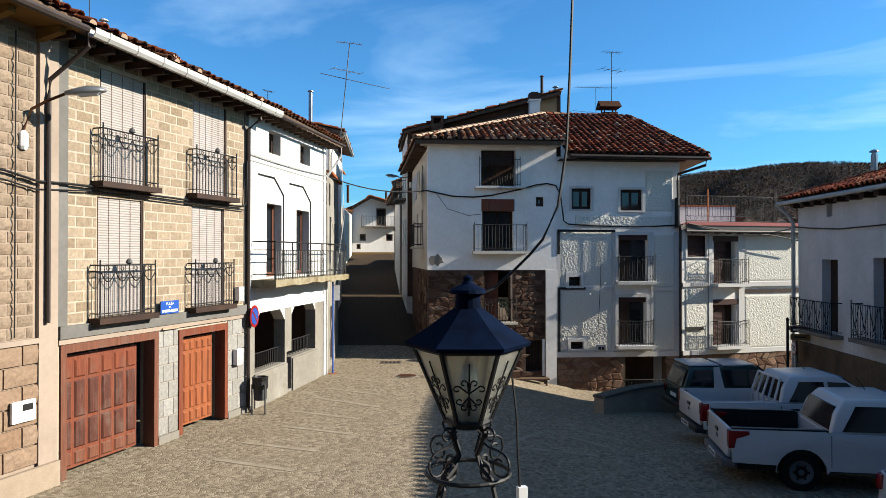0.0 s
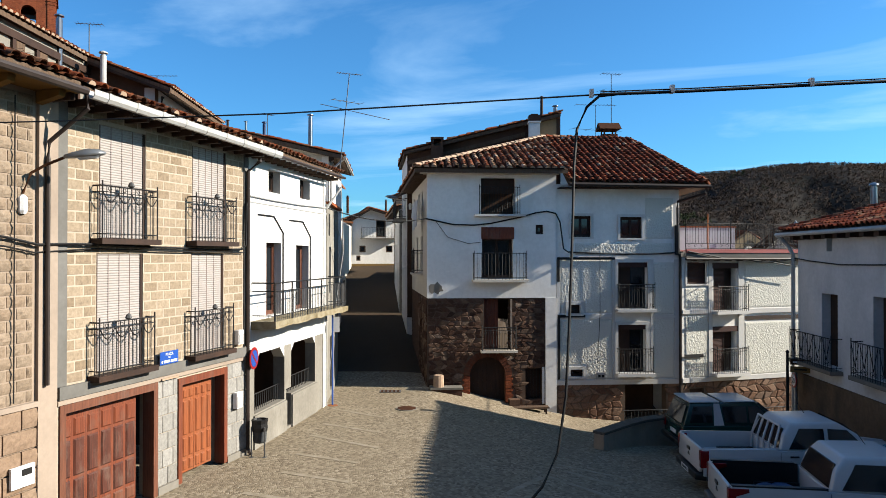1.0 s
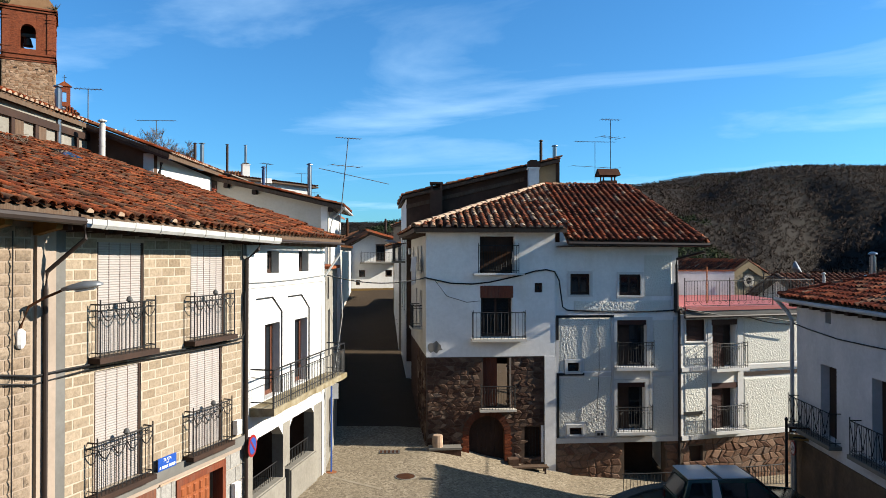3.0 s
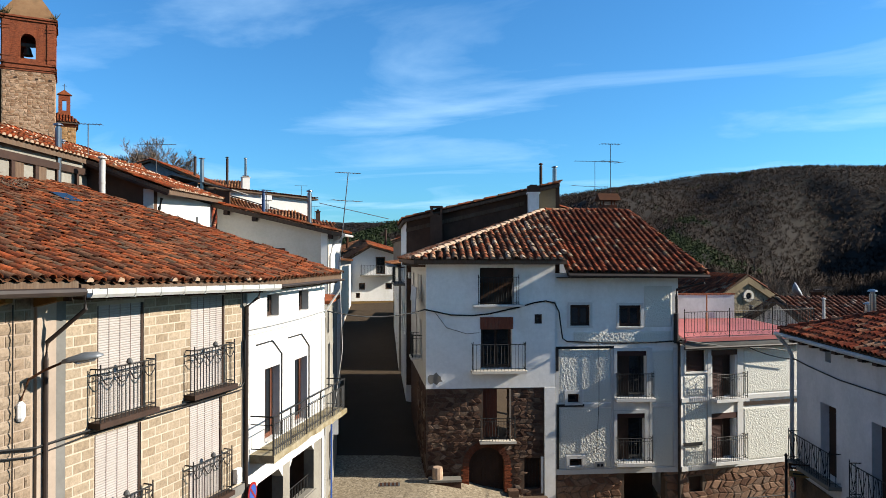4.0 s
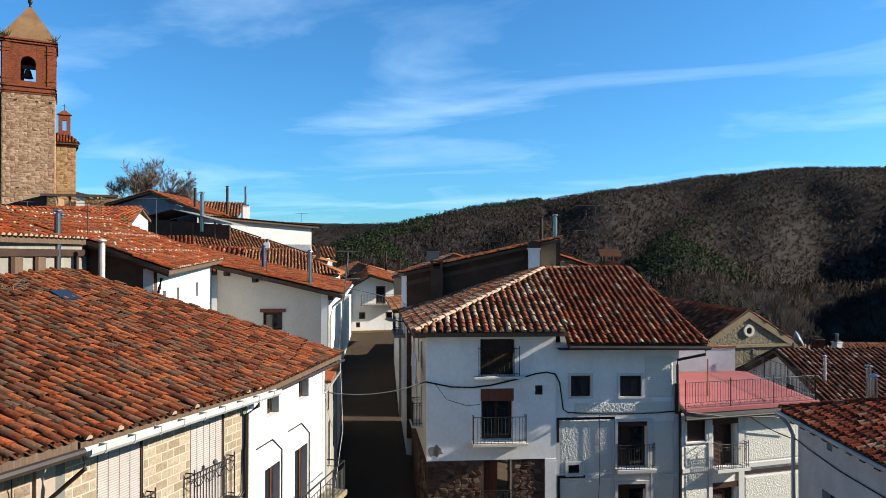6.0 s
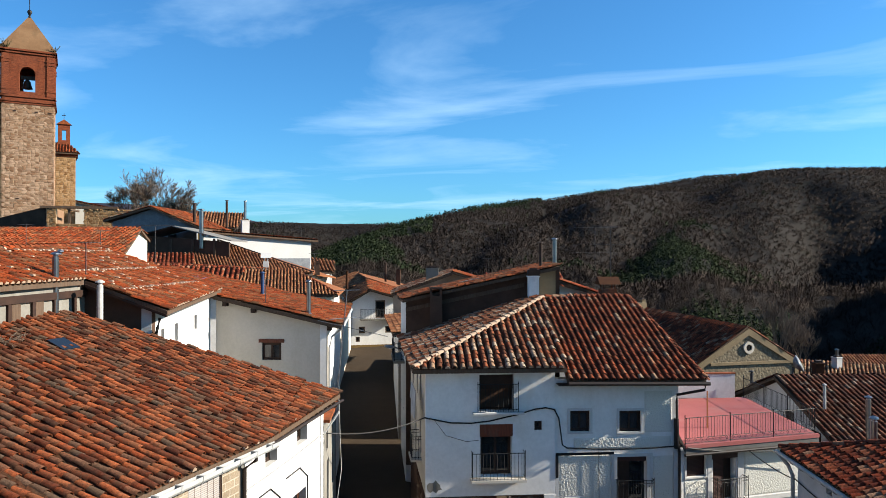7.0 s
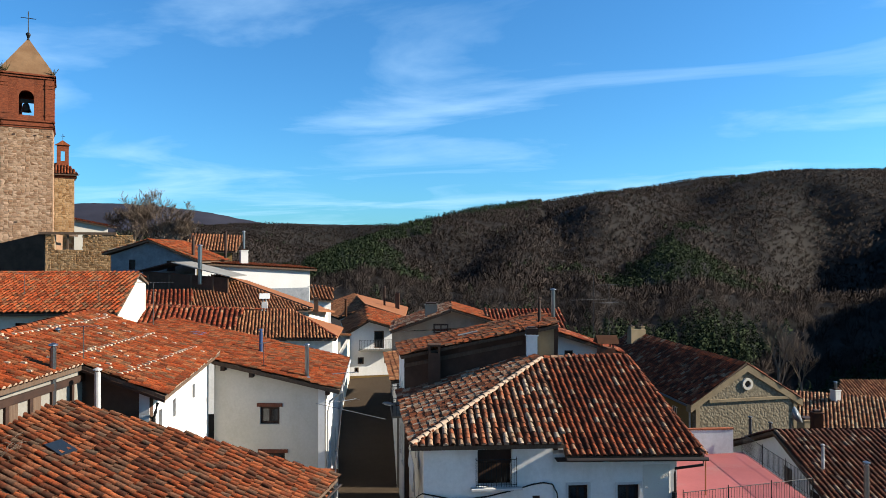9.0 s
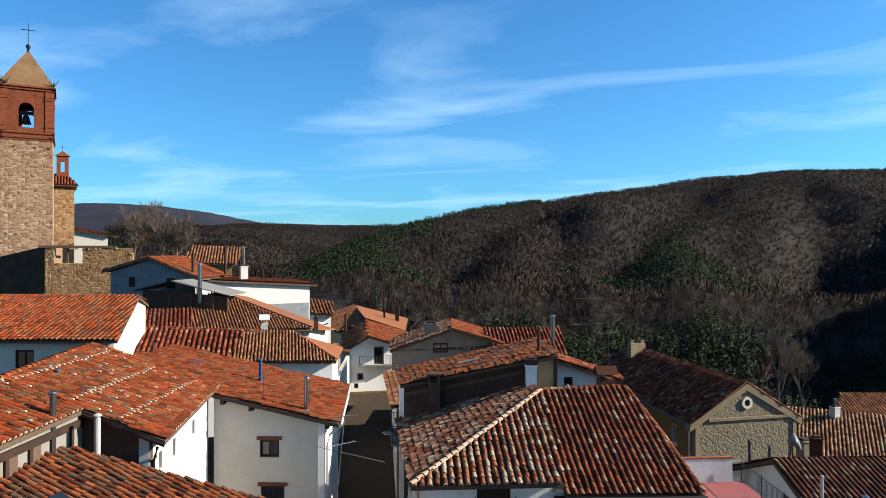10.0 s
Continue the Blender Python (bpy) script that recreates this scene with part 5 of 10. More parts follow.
    for z, r in ((zt, 0.022), (zt - 0.22, 0.014), (3.68, 0.014)):
        part("rail", MB().tube([FB.p(0.18, 0.02, z), FB.p(0.18, 0.66, z), FB.p(6.02, 0.66, z), FB.p(6.02, 0.02, z)], r, 6), "iron", slab)
    bar = MB().tube([(0, 0, 0), (0, 0, zt - 3.53 - 0.22)], 0.010, 4).mesh("baluster", MAT["iron_grey"])
    for k in range(44):
        piece("baluster", bar, Matrix.Translation(FB.p(0.18 + 5.84 * (k + 0.5) / 44, 0.66, 3.53)), slab)
    post = MB().tube([(0, 0, 0), (0, 0, zt - 3.53)], 0.022, 6).mesh("post", MAT["iron"])
    for k in range(6):
        piece("post", post, Matrix.Translation(FB.p(0.18 + 5.84 * k / 5, 0.66, 3.53)), slab)
    # end wall to the lane
    e = FB.p(5.86, 0, 0)
    shell(h, [(e[0], e[1]), (e[0] - 6.0, e[1] + 0.4)], 0, (8.1, 9.6), 0.3, "white")
    part("end_bracket", MB().tube([FB.p(5.8, 0.05, 6.9), FB.p(5.9, 0.55, 7.65)], 0.04, 6), "white_dim", h)
    # porch inside: its sheets are coloured dark to give the deep shade
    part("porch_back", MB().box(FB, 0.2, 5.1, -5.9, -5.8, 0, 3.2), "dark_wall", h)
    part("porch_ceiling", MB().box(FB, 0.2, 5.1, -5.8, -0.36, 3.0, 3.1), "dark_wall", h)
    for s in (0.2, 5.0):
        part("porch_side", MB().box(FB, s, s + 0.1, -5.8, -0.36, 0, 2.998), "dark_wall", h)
    u = Vector((EB[0] - EM[0], EB[1] - EM[1])).normalized()

    def on(p):
        d = (p[0] - EM[0]) * -u.y + (p[1] - EM[1]) * u.x
        return (p[0], p[1], ZE + 0.015 + 0.35 * d)
    tiled(h, [on((EM[0] + 0.01, EM[1] + 0.03)), on(EB), on((-4.95, 24.42)), on((-4.92, 18.62))], "tile_a", 0.255, 0.33, 80, 8, jitter=1.5, mortar=0.2)
    for k in range(15):
        s = 0.15 + k * 0.41
        part("rafter_end", MB().box(FB, s, s + 0.08, 0.0, 0.42, ZE - 0.27, ZE - 0.165), "wood_old", h)
    part("downpipe", MB().tube([FB.p(5.78, 0.06, 3.3), FB.p(5.78, 0.06, 0.1)], 0.03, 8), "gutter", h, "thin pale pipe")
    part("gutter", MB().tube([FB.p(0.3, 0.56, ZE - 0.16), FB.p(6.2, 0.58, ZE - 0.16)], 0.045, 8), "pipe_dark", h)
    return h


balcony_house()


# ---- the tall corner house with the arched door, and its rough-stuccoed neighbour ----
FJ = Fr((-0.66, 27.25), (0.9966, 0.082))


def shifted(fr, d):
    q = fr.p(0, d, 0)
    return Fr((q[0], q[1]), fr.u)


def surround(owner, fr, s0, s1, z0, z1, w=0.14, d=0.05, material="white_dim", bottom=True):
    m = MB().box(fr, s0 - w, s0, 0.002, d, z0, z1 + w).box(fr, s1, s1 + w, 0.002, d, z0, z1 + w).box(fr, s0, s1, 0.002, d, z1, z1 + w)
    if bottom:
        m.box(fr, s0 - w, s1 + w, 0.002, d + 0.02, z0 - w * 0.7, z0)
    part("surround", m, material, owner)


def stucco_panel(owner, fr, s0, s1, z0, z1, holes=(), seed=0, cell=0.028, amp=0.012):
    """A panel of thrown stucco, its lumps modelled."""
    mb = MB()
    ns, nz = int((s1 - s0) / cell), int((z1 - z0) / cell)
    for j in range(nz + 1):
        for i in range(ns + 1):
            s, z = s0 + (s1 - s0) * i / ns, z0 + (z1 - z0) * j / nz
            n = noise.noise(Vector((s * 17, z * 17, seed))) + 0.6 * noise.noise(Vector((s * 31, z * 31, seed + 5)))
            rim = min(1.0, min(i, ns - i, j, nz - j) / 2)
            mb.v.append(fr.p(s, 0.004 + rim * (0.02 + amp * max(-0.4, n)), z))
    for j in range(nz):
        for i in range(ns):
            s, z = s0 + (s1 - s0) * (i + 0.5) / ns, z0 + (z1 - z0) * (j + 0.5) / nz
            if any(h[0] < s < h[1] and h[2] < z < h[3] for h in holes):
                continue
            a = j * (ns + 1) + i
            mb.f.append((a, a + 1, a + ns + 2, a + ns + 1))
    return part("stucco_panel", mb, "stucco", owner, "rough thrown stucco panel", smooth=True, fix=False)


def corner_house():
    h = thing("corner_house", FJ.p(2.5, 0, -0.5), "tall white house over a rubble ground floor with arched door", "house")
    up_holes = [(2.12, 3.50, 6.88, 8.35), (2.16, 3.40, 4.36, 6.38), (4.31, 4.62, 6.12, 6.50)]
    lo_holes = [(2.25, 3.29, 1.56, 3.55), (1.69, 3.10, -1.4, 1.27), (3.90, 4.56, -0.42, 0.80)]
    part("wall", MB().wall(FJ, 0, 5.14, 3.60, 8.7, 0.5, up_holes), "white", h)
    lo = part("wall", MB().wall(shifted(FJ, -0.04), 0.0, 4.69, -1.5, 3.598, 0.5, lo_holes), "rubble_joint", h, "brown rubble stone ground floor")
    part("buttress", MB().box(FJ, 4.70, 5.14, -0.4, 0.03, -1.6, 3.597), "white", h)
    cx, r = 2.395, 0.705

    def in_arch(s, z, q=0.0):
        return abs(s - cx) < r + q and (z < 0.56 or math.hypot(s - cx, z - 0.56) < r + q)
    rubble(lo, shifted(FJ, -0.045), 0.02, 4.67, -1.1, 3.56, 0.26, 0.17, "rubble", lo_holes[:1] + lo_holes[2:], 21, 0.026, skip=lambda s, z: in_arch(s, z, 0.28))
    # spandrels and brick ring of the arch
    f = shifted(FJ, -0.04)
    n = 12
    for w in (-1, 1):
        m = MB()
        pts = [(cx + w * r, 0.56)] + [(cx + w * r * math.cos(math.pi / 2 * k / n), 0.56 + r * math.sin(math.pi / 2 * k / n)) for k in range(1, n + 1)] + [(cx + w * r, 1.27)]
        m.loft([f.p(s, -0.45, z) for s, z in pts], [f.p(s, 0.004, z) for s, z in pts])
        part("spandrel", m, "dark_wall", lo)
    ringm = None
    for k in range(19):
        a0, a1 = math.pi * k / 19 + 0.012, math.pi * (k + 1) / 19 - 0.012
        q = [(cx + q_r * math.cos(a), 0.56 + q_r * math.sin(a)) for q_r, a in ((r, a0), (r + 0.26, a0), (r + 0.26, a1), (r, a1))]
        part("arch_brick", MB().loft([f.p(s, -0.2, z) for s, z in q], [f.p(s, 0.03, z) for s, z in q]), "arch_brick", lo)
    for w in (-1, 1):
        for k in range(14):
            z = -0.95 + k * 0.108
            a, b = sorted((cx + w * r, cx + w * (r + (0.24 if k % 2 else 0.30))))
            part("jamb_brick", MB().box(f, a, b, -0.2, 0.03, z, z + 0.095), "brick", lo)
    d = part("arched_door", MB().box(FJ, 1.69, 3.10, -0.42, -0.36, -1.3, 1.27), "wood_dark", h, "dark plank arched door")
    for k in range(8):
        part("plank", MB().box(FJ, 1.70 + k * 0.175, 1.86 + k * 0.175, -0.36, -0.345, -1.2, 1.25), "wood_dark", d)
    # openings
    # Dark sheet set behind the opening to stand for the unlit room.
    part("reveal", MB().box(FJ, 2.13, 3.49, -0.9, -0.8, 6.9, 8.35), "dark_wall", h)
    part("door_blind", MB().box(FJ, 2.13, 3.49, -0.3, -0.25, 7.75, 8.34), "wood_dark", h)
    balcony(h, FJ, 2.05, 3.66, 6.90, 1.08, 0.10, 0.08, 0.10, "plain", "white_dim", slab_lip=0.2)
    window(h, FJ, 2.16, 3.40, 4.38, 6.0, 0.28, "wood_dark", 2, False, True)
    part("door_blind", MB().box(FJ, 2.13, 3.44, -0.2, 0.04, 5.92, 6.40), "wood_red", h)
    balcony(h, FJ, 1.80, 3.86, 4.34, 1.03, 0.45, 0.10, 0.13, "plain", "cream", slab_lip=0.05)
    window(h, FJ, 4.31, 4.62, 6.12, 6.50, 0.12, "wood_dark", 1, False)
    part("door_leaf", MB().box(f, 2.27, 2.85, -0.36, -0.30, 1.58, 3.53), "wood_red", h, "reddish wooden door leaf")
    for k in range(4):
        part("board", MB().box(f, 2.29 + k * 0.14, 2.41 + k * 0.14, -0.30, -0.285, 1.6, 3.5), "wood_red", h)
    part("door_post", MB().box(f, 3.29, 3.36, -0.1, 0.05, 1.56, 3.55), "pilaster", h)
    balcony(h, f, 2.14, 3.48, 1.56, 0.90, 0.28, 0.09, 0.11, "scroll", "cream", slab_lip=0.05)
    for k in range(5):
        part("bar", MB().tube([f.p(3.98 + k * 0.125, -0.1, -0.42), f.p(3.98 + k * 0.125, -0.1, 0.8)], 0.012, 5), "iron", h)
    part("cellar_window", MB().box(f, 3.90, 4.56, -0.3, -0.25, -0.42, 0.80), "wood_dark", h)
    part("jamb", MB().box(f, 4.565, 4.66, 0.002, 0.035, -0.6, 0.85), "white", h)
    # worn plaster patch
    part("worn_patch", rough_patch(FJ, 0.35, 3.98, 0.32, 0.28, 0.006, 3), "grey_render", h)
    # lane side
    a, b = (-1.62, 35.2), (-0.662, 27.352)
    fl = Fr(a, (b[0] - a[0], b[1] - a[1]))
    side = [(2.9, 3.6, 4.6, 6.1), (5.3, 5.9, 4.6, 6.1), (5.4, 5.95, 6.9, 8.0), (3.8, 4.4, 6.9, 8.0), (1.2, 1.9, 6.9, 8.0)]
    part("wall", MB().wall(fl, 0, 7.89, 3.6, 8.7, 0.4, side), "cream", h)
    lowside = part("wall", MB().wall(fl, 0, 7.89, -1.0, 3.599, 0.4), "rubble", h)
    rubble(lowside, fl, 4.0, 7.87, 0.0, 3.55, 0.4, 0.3, "rubble", (), 33, 0.04, limit=120)
    for s0, s1, z0, z1 in side:
        window(h, fl, s0, s1, z0, z1, 0.15, "wood_dark", 2, False)
    balcony(h, fl, 5.0, 6.2, 4.55, 0.95, 0.4, 0.08, 0.11, "scroll", "cream")
    # roof
    hc, seam, apex = (-1.12, 26.78, 8.66), (4.86, 27.16, 8.66), (4.93, 33.75, 11.0)
    rf = tiled(h, [hc, seam, apex], "tile_j", 0.285, 0.35, 200, 31, mortar=0.85, jitter=1.2)
    rl = tiled(h, [(-2.4, 37.6, 8.66), hc, apex, (4.6, 35.2, 10.95)], "tile_j", 0.27, 0.34, 60, 32, jitter=1.4)
    ridge(rf, hc, apex, "mortar", 0.27, 0.36, 5)
    part("eave_board", MB().loft([FJ.p(-0.3, 0.0, 8.48), FJ.p(5.2, 0.0, 8.48), FJ.p(5.2, 0.3, 8.48), FJ.p(-0.3, 0.3, 8.48)], [FJ.p(-0.3, 0.0, 8.51), FJ.p(5.2, 0.0, 8.51), FJ.p(5.2, 0.3, 8.51), FJ.p(-0.3, 0.3, 8.51)]), "cream", h)
    for k in range(18):
        part("rafter_end", MB().box(fl, 0.2 + k * 0.43, 0.29 + k * 0.43, 0.0, 0.5, 8.38, 8.48), "wood_old", h)
    return h


def rough_patch(fr, s, z, w, hh, d, seed):
    rnd = random.Random(seed)
    pts = [(s + w * rnd.uniform(0.6, 1.1) * math.cos(2 * math.pi * k / 14), z + hh * rnd.uniform(0.5, 1.1) * math.sin(2 * math.pi * k / 14)) for k in range(14)]
    return MB().loft([fr.p(a, -0.01, b) for a, b in pts], [fr.p(a, d, b) for a, b in pts])


corner_house()


def stucco_house():
    h = thing("stucco_house", FJ.p(7.7, 0, -1.4), "white rough-stuccoed house with brown balcony doors", "house")
    f = shifted(FJ, -0.05)
    upw = [(5.76, 6.56, 6.02, 6.86), (7.76, 8.66, 5.98, 6.83)]
    drs = [(7.66, 8.88, 3.14, 5.0), (7.66, 8.81, 0.58, 2.5)]
    sm = [(5.64, 6.12, 2.96, 3.32), (5.71, 6.23, 0.44, 0.74)]
    part("wall", MB().wall(f, 5.15, 10.21, 0.22, 8.12, 0.5, upw + drs + sm), "white", h)
    for s0, s1, z0, z1, hl in ((5.30, 7.42, 2.98, 5.10, [(5.46, 6.30, 2.9, 3.5)]), (5.30, 7.42, 0.34, 2.72, [(5.52, 6.40, 0.3, 0.95)]), (9.13, 9.98, 2.90, 5.0, []), (9.13, 9.98, 0.34, 2.72, []),
                               (5.9, 9.9, 5.32, 5.78, []), (8.8, 9.95, 5.95, 7.6, [])):
        stucco_panel(h, f, s0, s1, z0, z1, hl, s0 * 3)
    lo = part("wall", MB().wall(f, 5.15, 10.21, -2.2, 0.218, 0.5, [(7.95, 9.66, -2.2, 0.12)]), "flag_joint", h, "reddish flagstone base")
    rubble(lo, f, 5.18, 10.18, -1.9, 0.20, 0.33, 0.25, "flag", [(7.9, 9.7, -2.2, 0.12)], 41, 0.03)
    # Dark sheet closes the opening in place of the garage's shade.
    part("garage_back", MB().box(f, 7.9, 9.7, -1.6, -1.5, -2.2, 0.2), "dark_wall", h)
    part("base_band", MB().box(f, 5.15, 10.21, 0.002, 0.06, 0.12, 0.32), "white_dim", h)
    for s0, s1 in ((5.15, 5.29), (7.43, 7.52), (9.02, 9.12), (9.99, 10.2)):
        part("band", MB().box(f, s0, s1, 0.002, 0.045, 0.33, 5.12), "white_dim", h)
    part("band", MB().box(f, 9.12, 10.2, 0.002, 0.05, 2.74, 2.88), "white_dim", h)
    part("band", MB().box(f, 5.3, 7.42, 0.002, 0.04, 2.76, 2.92), "white_dim", h)
    for (s0, s1, z0, z1) in drs:
        surround(h, f, s0, s1, z0, z1, 0.13, 0.06, bottom=False)
        part("blind_box", MB().box(f, s0, s1, -0.16, -0.02, z1 - 0.2, z1), "shutter_brown", h)
        part("door_leaf", MB().box(f, s0, s0 + (s1 - s0) * 0.5, -0.34, -0.28, z0, z1 - 0.2), "wood_dark", h)
        part("glazed_leaf", MB().box(f, s0 + (s1 - s0) * 0.5 + 0.01, s1, -0.34, -0.29, z0, z1 - 0.2), "glass", h)
        balcony(h, f, s0 - 0.05, s1 + 0.2, z0, 0.98, 0.30, 0.12, 0.10, "scroll", "white_dim", slab_lip=0.06)
    for (s0, s1, z0, z1) in upw:
        window(h, f, s0, s1, z0, z1, 0.12, "wood_dark", 2, False)
        surround(h, f, s0, s1, z0, z1, 0.10, 0.035)
    for (s0, s1, z0, z1) in sm:
        window(h, f, s0, s1, z0, z1, 0.12, "wood_dark", 1, False)
        surround(h, f, s0, s1, z0, z1, 0.12, 0.07)
    for pts in ([(5.22, 4.28), (5.22, 5.16), (7.48, 5.16)], [(6.26, 2.86), (5.24, 2.86), (5.24, 0.4)]):
        m = MB()
        for (a, b), (c, d) in zip(pts, pts[1:]):
            m.box(f, min(a, c) - 0.05, max(a, c) + 0.05, 0.051, 0.075, min(b, d) - 0.05, max(b, d) + 0.05)
        part("black_trim", m, "iron", h)
    part("meter_box", MB().box(f, 6.74, 7.12, 0.04, 0.1, 0.34, 0.62), "gutter", h)
    part("vent", MB().box(f, 6.82, 6.92, 0.1, 0.11, 0.42, 0.52), "black_plastic", h)
    part("vent", MB().box(f, 6.96, 7.06, 0.1, 0.11, 0.42, 0.52), "black_plastic", h)
    e = f.p(10.21, 0, 0)
    shell(h, [(e[0], e[1]), (e[0] + 0.9, e[1] + 9)], -1.5, 8.2, 0.4, "white")
    ea, eb, ra, rb = (4.88, 27.16, 8.18), (10.42, 27.55, 8.12), (9.15, 34.5, 10.98), (4.95, 33.75, 10.97)
    rf = tiled(h, [ea, eb, ra, rb], "tile_k", 0.27, 0.34, 280, 42, mortar=0.0, jitter=1.0)
    tiled(h, [eb, (11.5, 36.5, 8.3), ra], "tile_k", 0.27, 0.34, 30, 43)
    ridge(rf, eb, ra, "tile_k", 0.25)
    ridge(rf, rb, ra, "tile_k", 0.25)
    part("gutter", MB().tube([(4.9, 27.05, 8.06), (10.52, 27.42, 8.0)], 0.075, 8), "pipe_dark", h)
    part("eave_board", MB().box(f, 5.2, 10.25, 0.0, 0.5, 7.94, 7.97), "wood_dark", h)
    part("downpipe", MB().tube([(10.35, 27.45, 7.98), (10.35, 27.5, 7.75), f.p(10.1, 0.12, 7.45), f.p(10.1, 0.1, 7.2), f.p(10.12, 0.1, 5.6), f.p(10.2, 0.1, 5.2), f.p(10.2, 0.1, -0.9)], 0.055, 8), "pipe_dark", h)
    part("pipe_sleeve", MB().lathe(f.p(10.08, 0.1, 5.3), [(0.1, 0), (0.1, 1.2)], 8), "black_plastic", h)
    return h


stucco_house()
FK = Fr((9.57, 28.0), (5.5, 1.6))


def terrace_house():
    h = thing("terrace_house", FK.p(2.8, 0, -1.4), "low white stucco house topped by a pink railed terrace", "house")
    holes = [(0.22, 1.13, 4.12, 5.0), (1.48, 2.60, 3.02, 4.97), (1.44, 2.60, 0.50, 2.38)]
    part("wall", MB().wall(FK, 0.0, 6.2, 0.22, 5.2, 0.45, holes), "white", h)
    for s0, s1, z0, z1 in ((2.98, 6.1, 3.12, 5.02), (2.98, 6.1, 0.36, 2.52), (0.12, 1.18, 3.15, 3.98), (0.12, 1.22, 0.36, 2.86)):
        stucco_panel(h, FK, s0, s1, z0, z1, (), s0 * 5, amp=0.011)
    part("band", MB().box(FK, 2.75, 6.2, 0.002, 0.07, 2.90, 3.08), "white_dim", h)
    # Dark raised strip stands for the shade within a slot.
    part("slot", MB().box(FK, 2.95, 6.1, 0.002, 0.035, 2.62, 2.78), "wood_dark", h)
    part("band", MB().box(FK, 0.0, 1.2, 0.002, 0.06, 2.92, 3.08), "white_dim", h)
    part("band", MB().box(FK, 0.0, 6.2, 0.002, 0.06, 0.16, 0.34), "white_dim", h)
    part("slot", MB().box(FK, 0.06, 0.95, 0.06, 0.075, 1.16, 1.30), "iron", h)
    part("band", MB().box(FK, 1.22, 1.40, 0.002, 0.05, 0.35, 5.1), "white_dim", h)
    part("band", MB().box(FK, 2.66, 2.94, 0.002, 0.05, 0.35, 5.1), "white_dim", h)
    roller(h, FK, 0.27, 1.08, 4.14, 4.98, -0.1, "shutter_brown")
    surround(h, FK, 0.22, 1.13, 4.12, 5.0, 0.08, 0.04)
    for (s0, s1, z0, z1) in holes[1:]:
        roller(h, FK, s0 + 0.05, s0 + 0.62, z0, z1, -0.16, "shutter_brown")
        # Dark sheet stands in for the shade inside the open door.
        part("open_doorway", MB().box(FK, s0 + 0.67, s1, -0.4, -0.35, z0, z1), "wood_dark", h)
        part("blind_box", MB().box(FK, s0 - 0.04, s1 + 0.06, -0.12, 0.03, z1 - 0.22, z1), "shutter_brown", h)
        balcony(h, FK, s0 - 0.06, s1 + 0.28, z0, 1.0, 0.38, 0.12, 0.10, "scroll", "white_dim", slab_lip=0.05)
    lo = part("wall", MB().wall(FK, 0.0, 6.2, -2.2, 0.218, 0.45, [(0.35, 1.0, -0.75, -0.1)]), "flag_joint", h, "reddish flagstone base")
    rubble(lo, FK, 0.02, 6.15, -2.0, 0.16, 0.35, 0.27, "flag", [(0.35, 1.0, -0.75, -0.1)], 51, 0.03)
    part("cellar_grille", MB().box(FK, 0.35, 1.0, -0.2, -0.15, -0.75, -0.1), "wood_dark", h)
    # terrace: slab, tiled edge, pink floor, parapet wall behind
    a, b, c, d = FK.p(-0.05, 0.32, 0), FK.p(6.45, 0.32, 0), (16.1, 37.2, 0), (11.5, 36.6, 0)
    fl = [(a[0], a[1], 5.50), (b[0], b[1], 5.50), (c[0], c[1], 5.50), (d[0], d[1], 5.50)]
    part("terrace_slab", MB().slab([(x, y, 5.44) for x, y, z in fl], 0.22), "pipe_dark", h)
    part("terrace_floor", MB().slab(fl, 0.058), "pink", h, "pink painted terrace floor")
    part("tile_edge", MB().box(FK, -0.05, 6.45, 0.30, 0.40, 5.38, 5.53), "pink", h)
    part("zinc_edge", MB().box(FK, -0.05, 6.45, 0.325, 0.37, 5.16, 5.375), "band", h)
    part("gutter", MB().tube([FK.p(-0.1, 0.40, 5.14), FK.p(6.4, 0.40, 5.14)], 0.06, 8), "pipe_dark", h)
    for s in [0.4 + 0.55 * k for k in range(11)]:
        part("corbel", MB().box(FK, s, s + 0.1, 0.002, 0.28, 5.06, 5.2), "wood_dark", h)
    fb = Fr((12.0, 36.75), (1, 0.08))
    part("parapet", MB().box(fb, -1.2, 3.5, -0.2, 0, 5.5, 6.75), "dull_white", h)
    part("parapet_cap", MB().box(fb, -1.25, 3.55, -0.23, 0.03, 6.752, 6.83), "tile_red", h)
    railing(FK.p(0.0, 0.26, 5.52), FK.p(6.35, 0.26, 5.52), 1.05, h)
    railing(FK.p(6.35, 0.26, 5.52), (15.9, 36.9, 5.52), 1.05, h)
    part("orange_post", MB().tube([(11.6, 30.6, 5.5), (11.6, 30.6, 7.1)], 0.03, 6), "slab_orange", h)
    return h


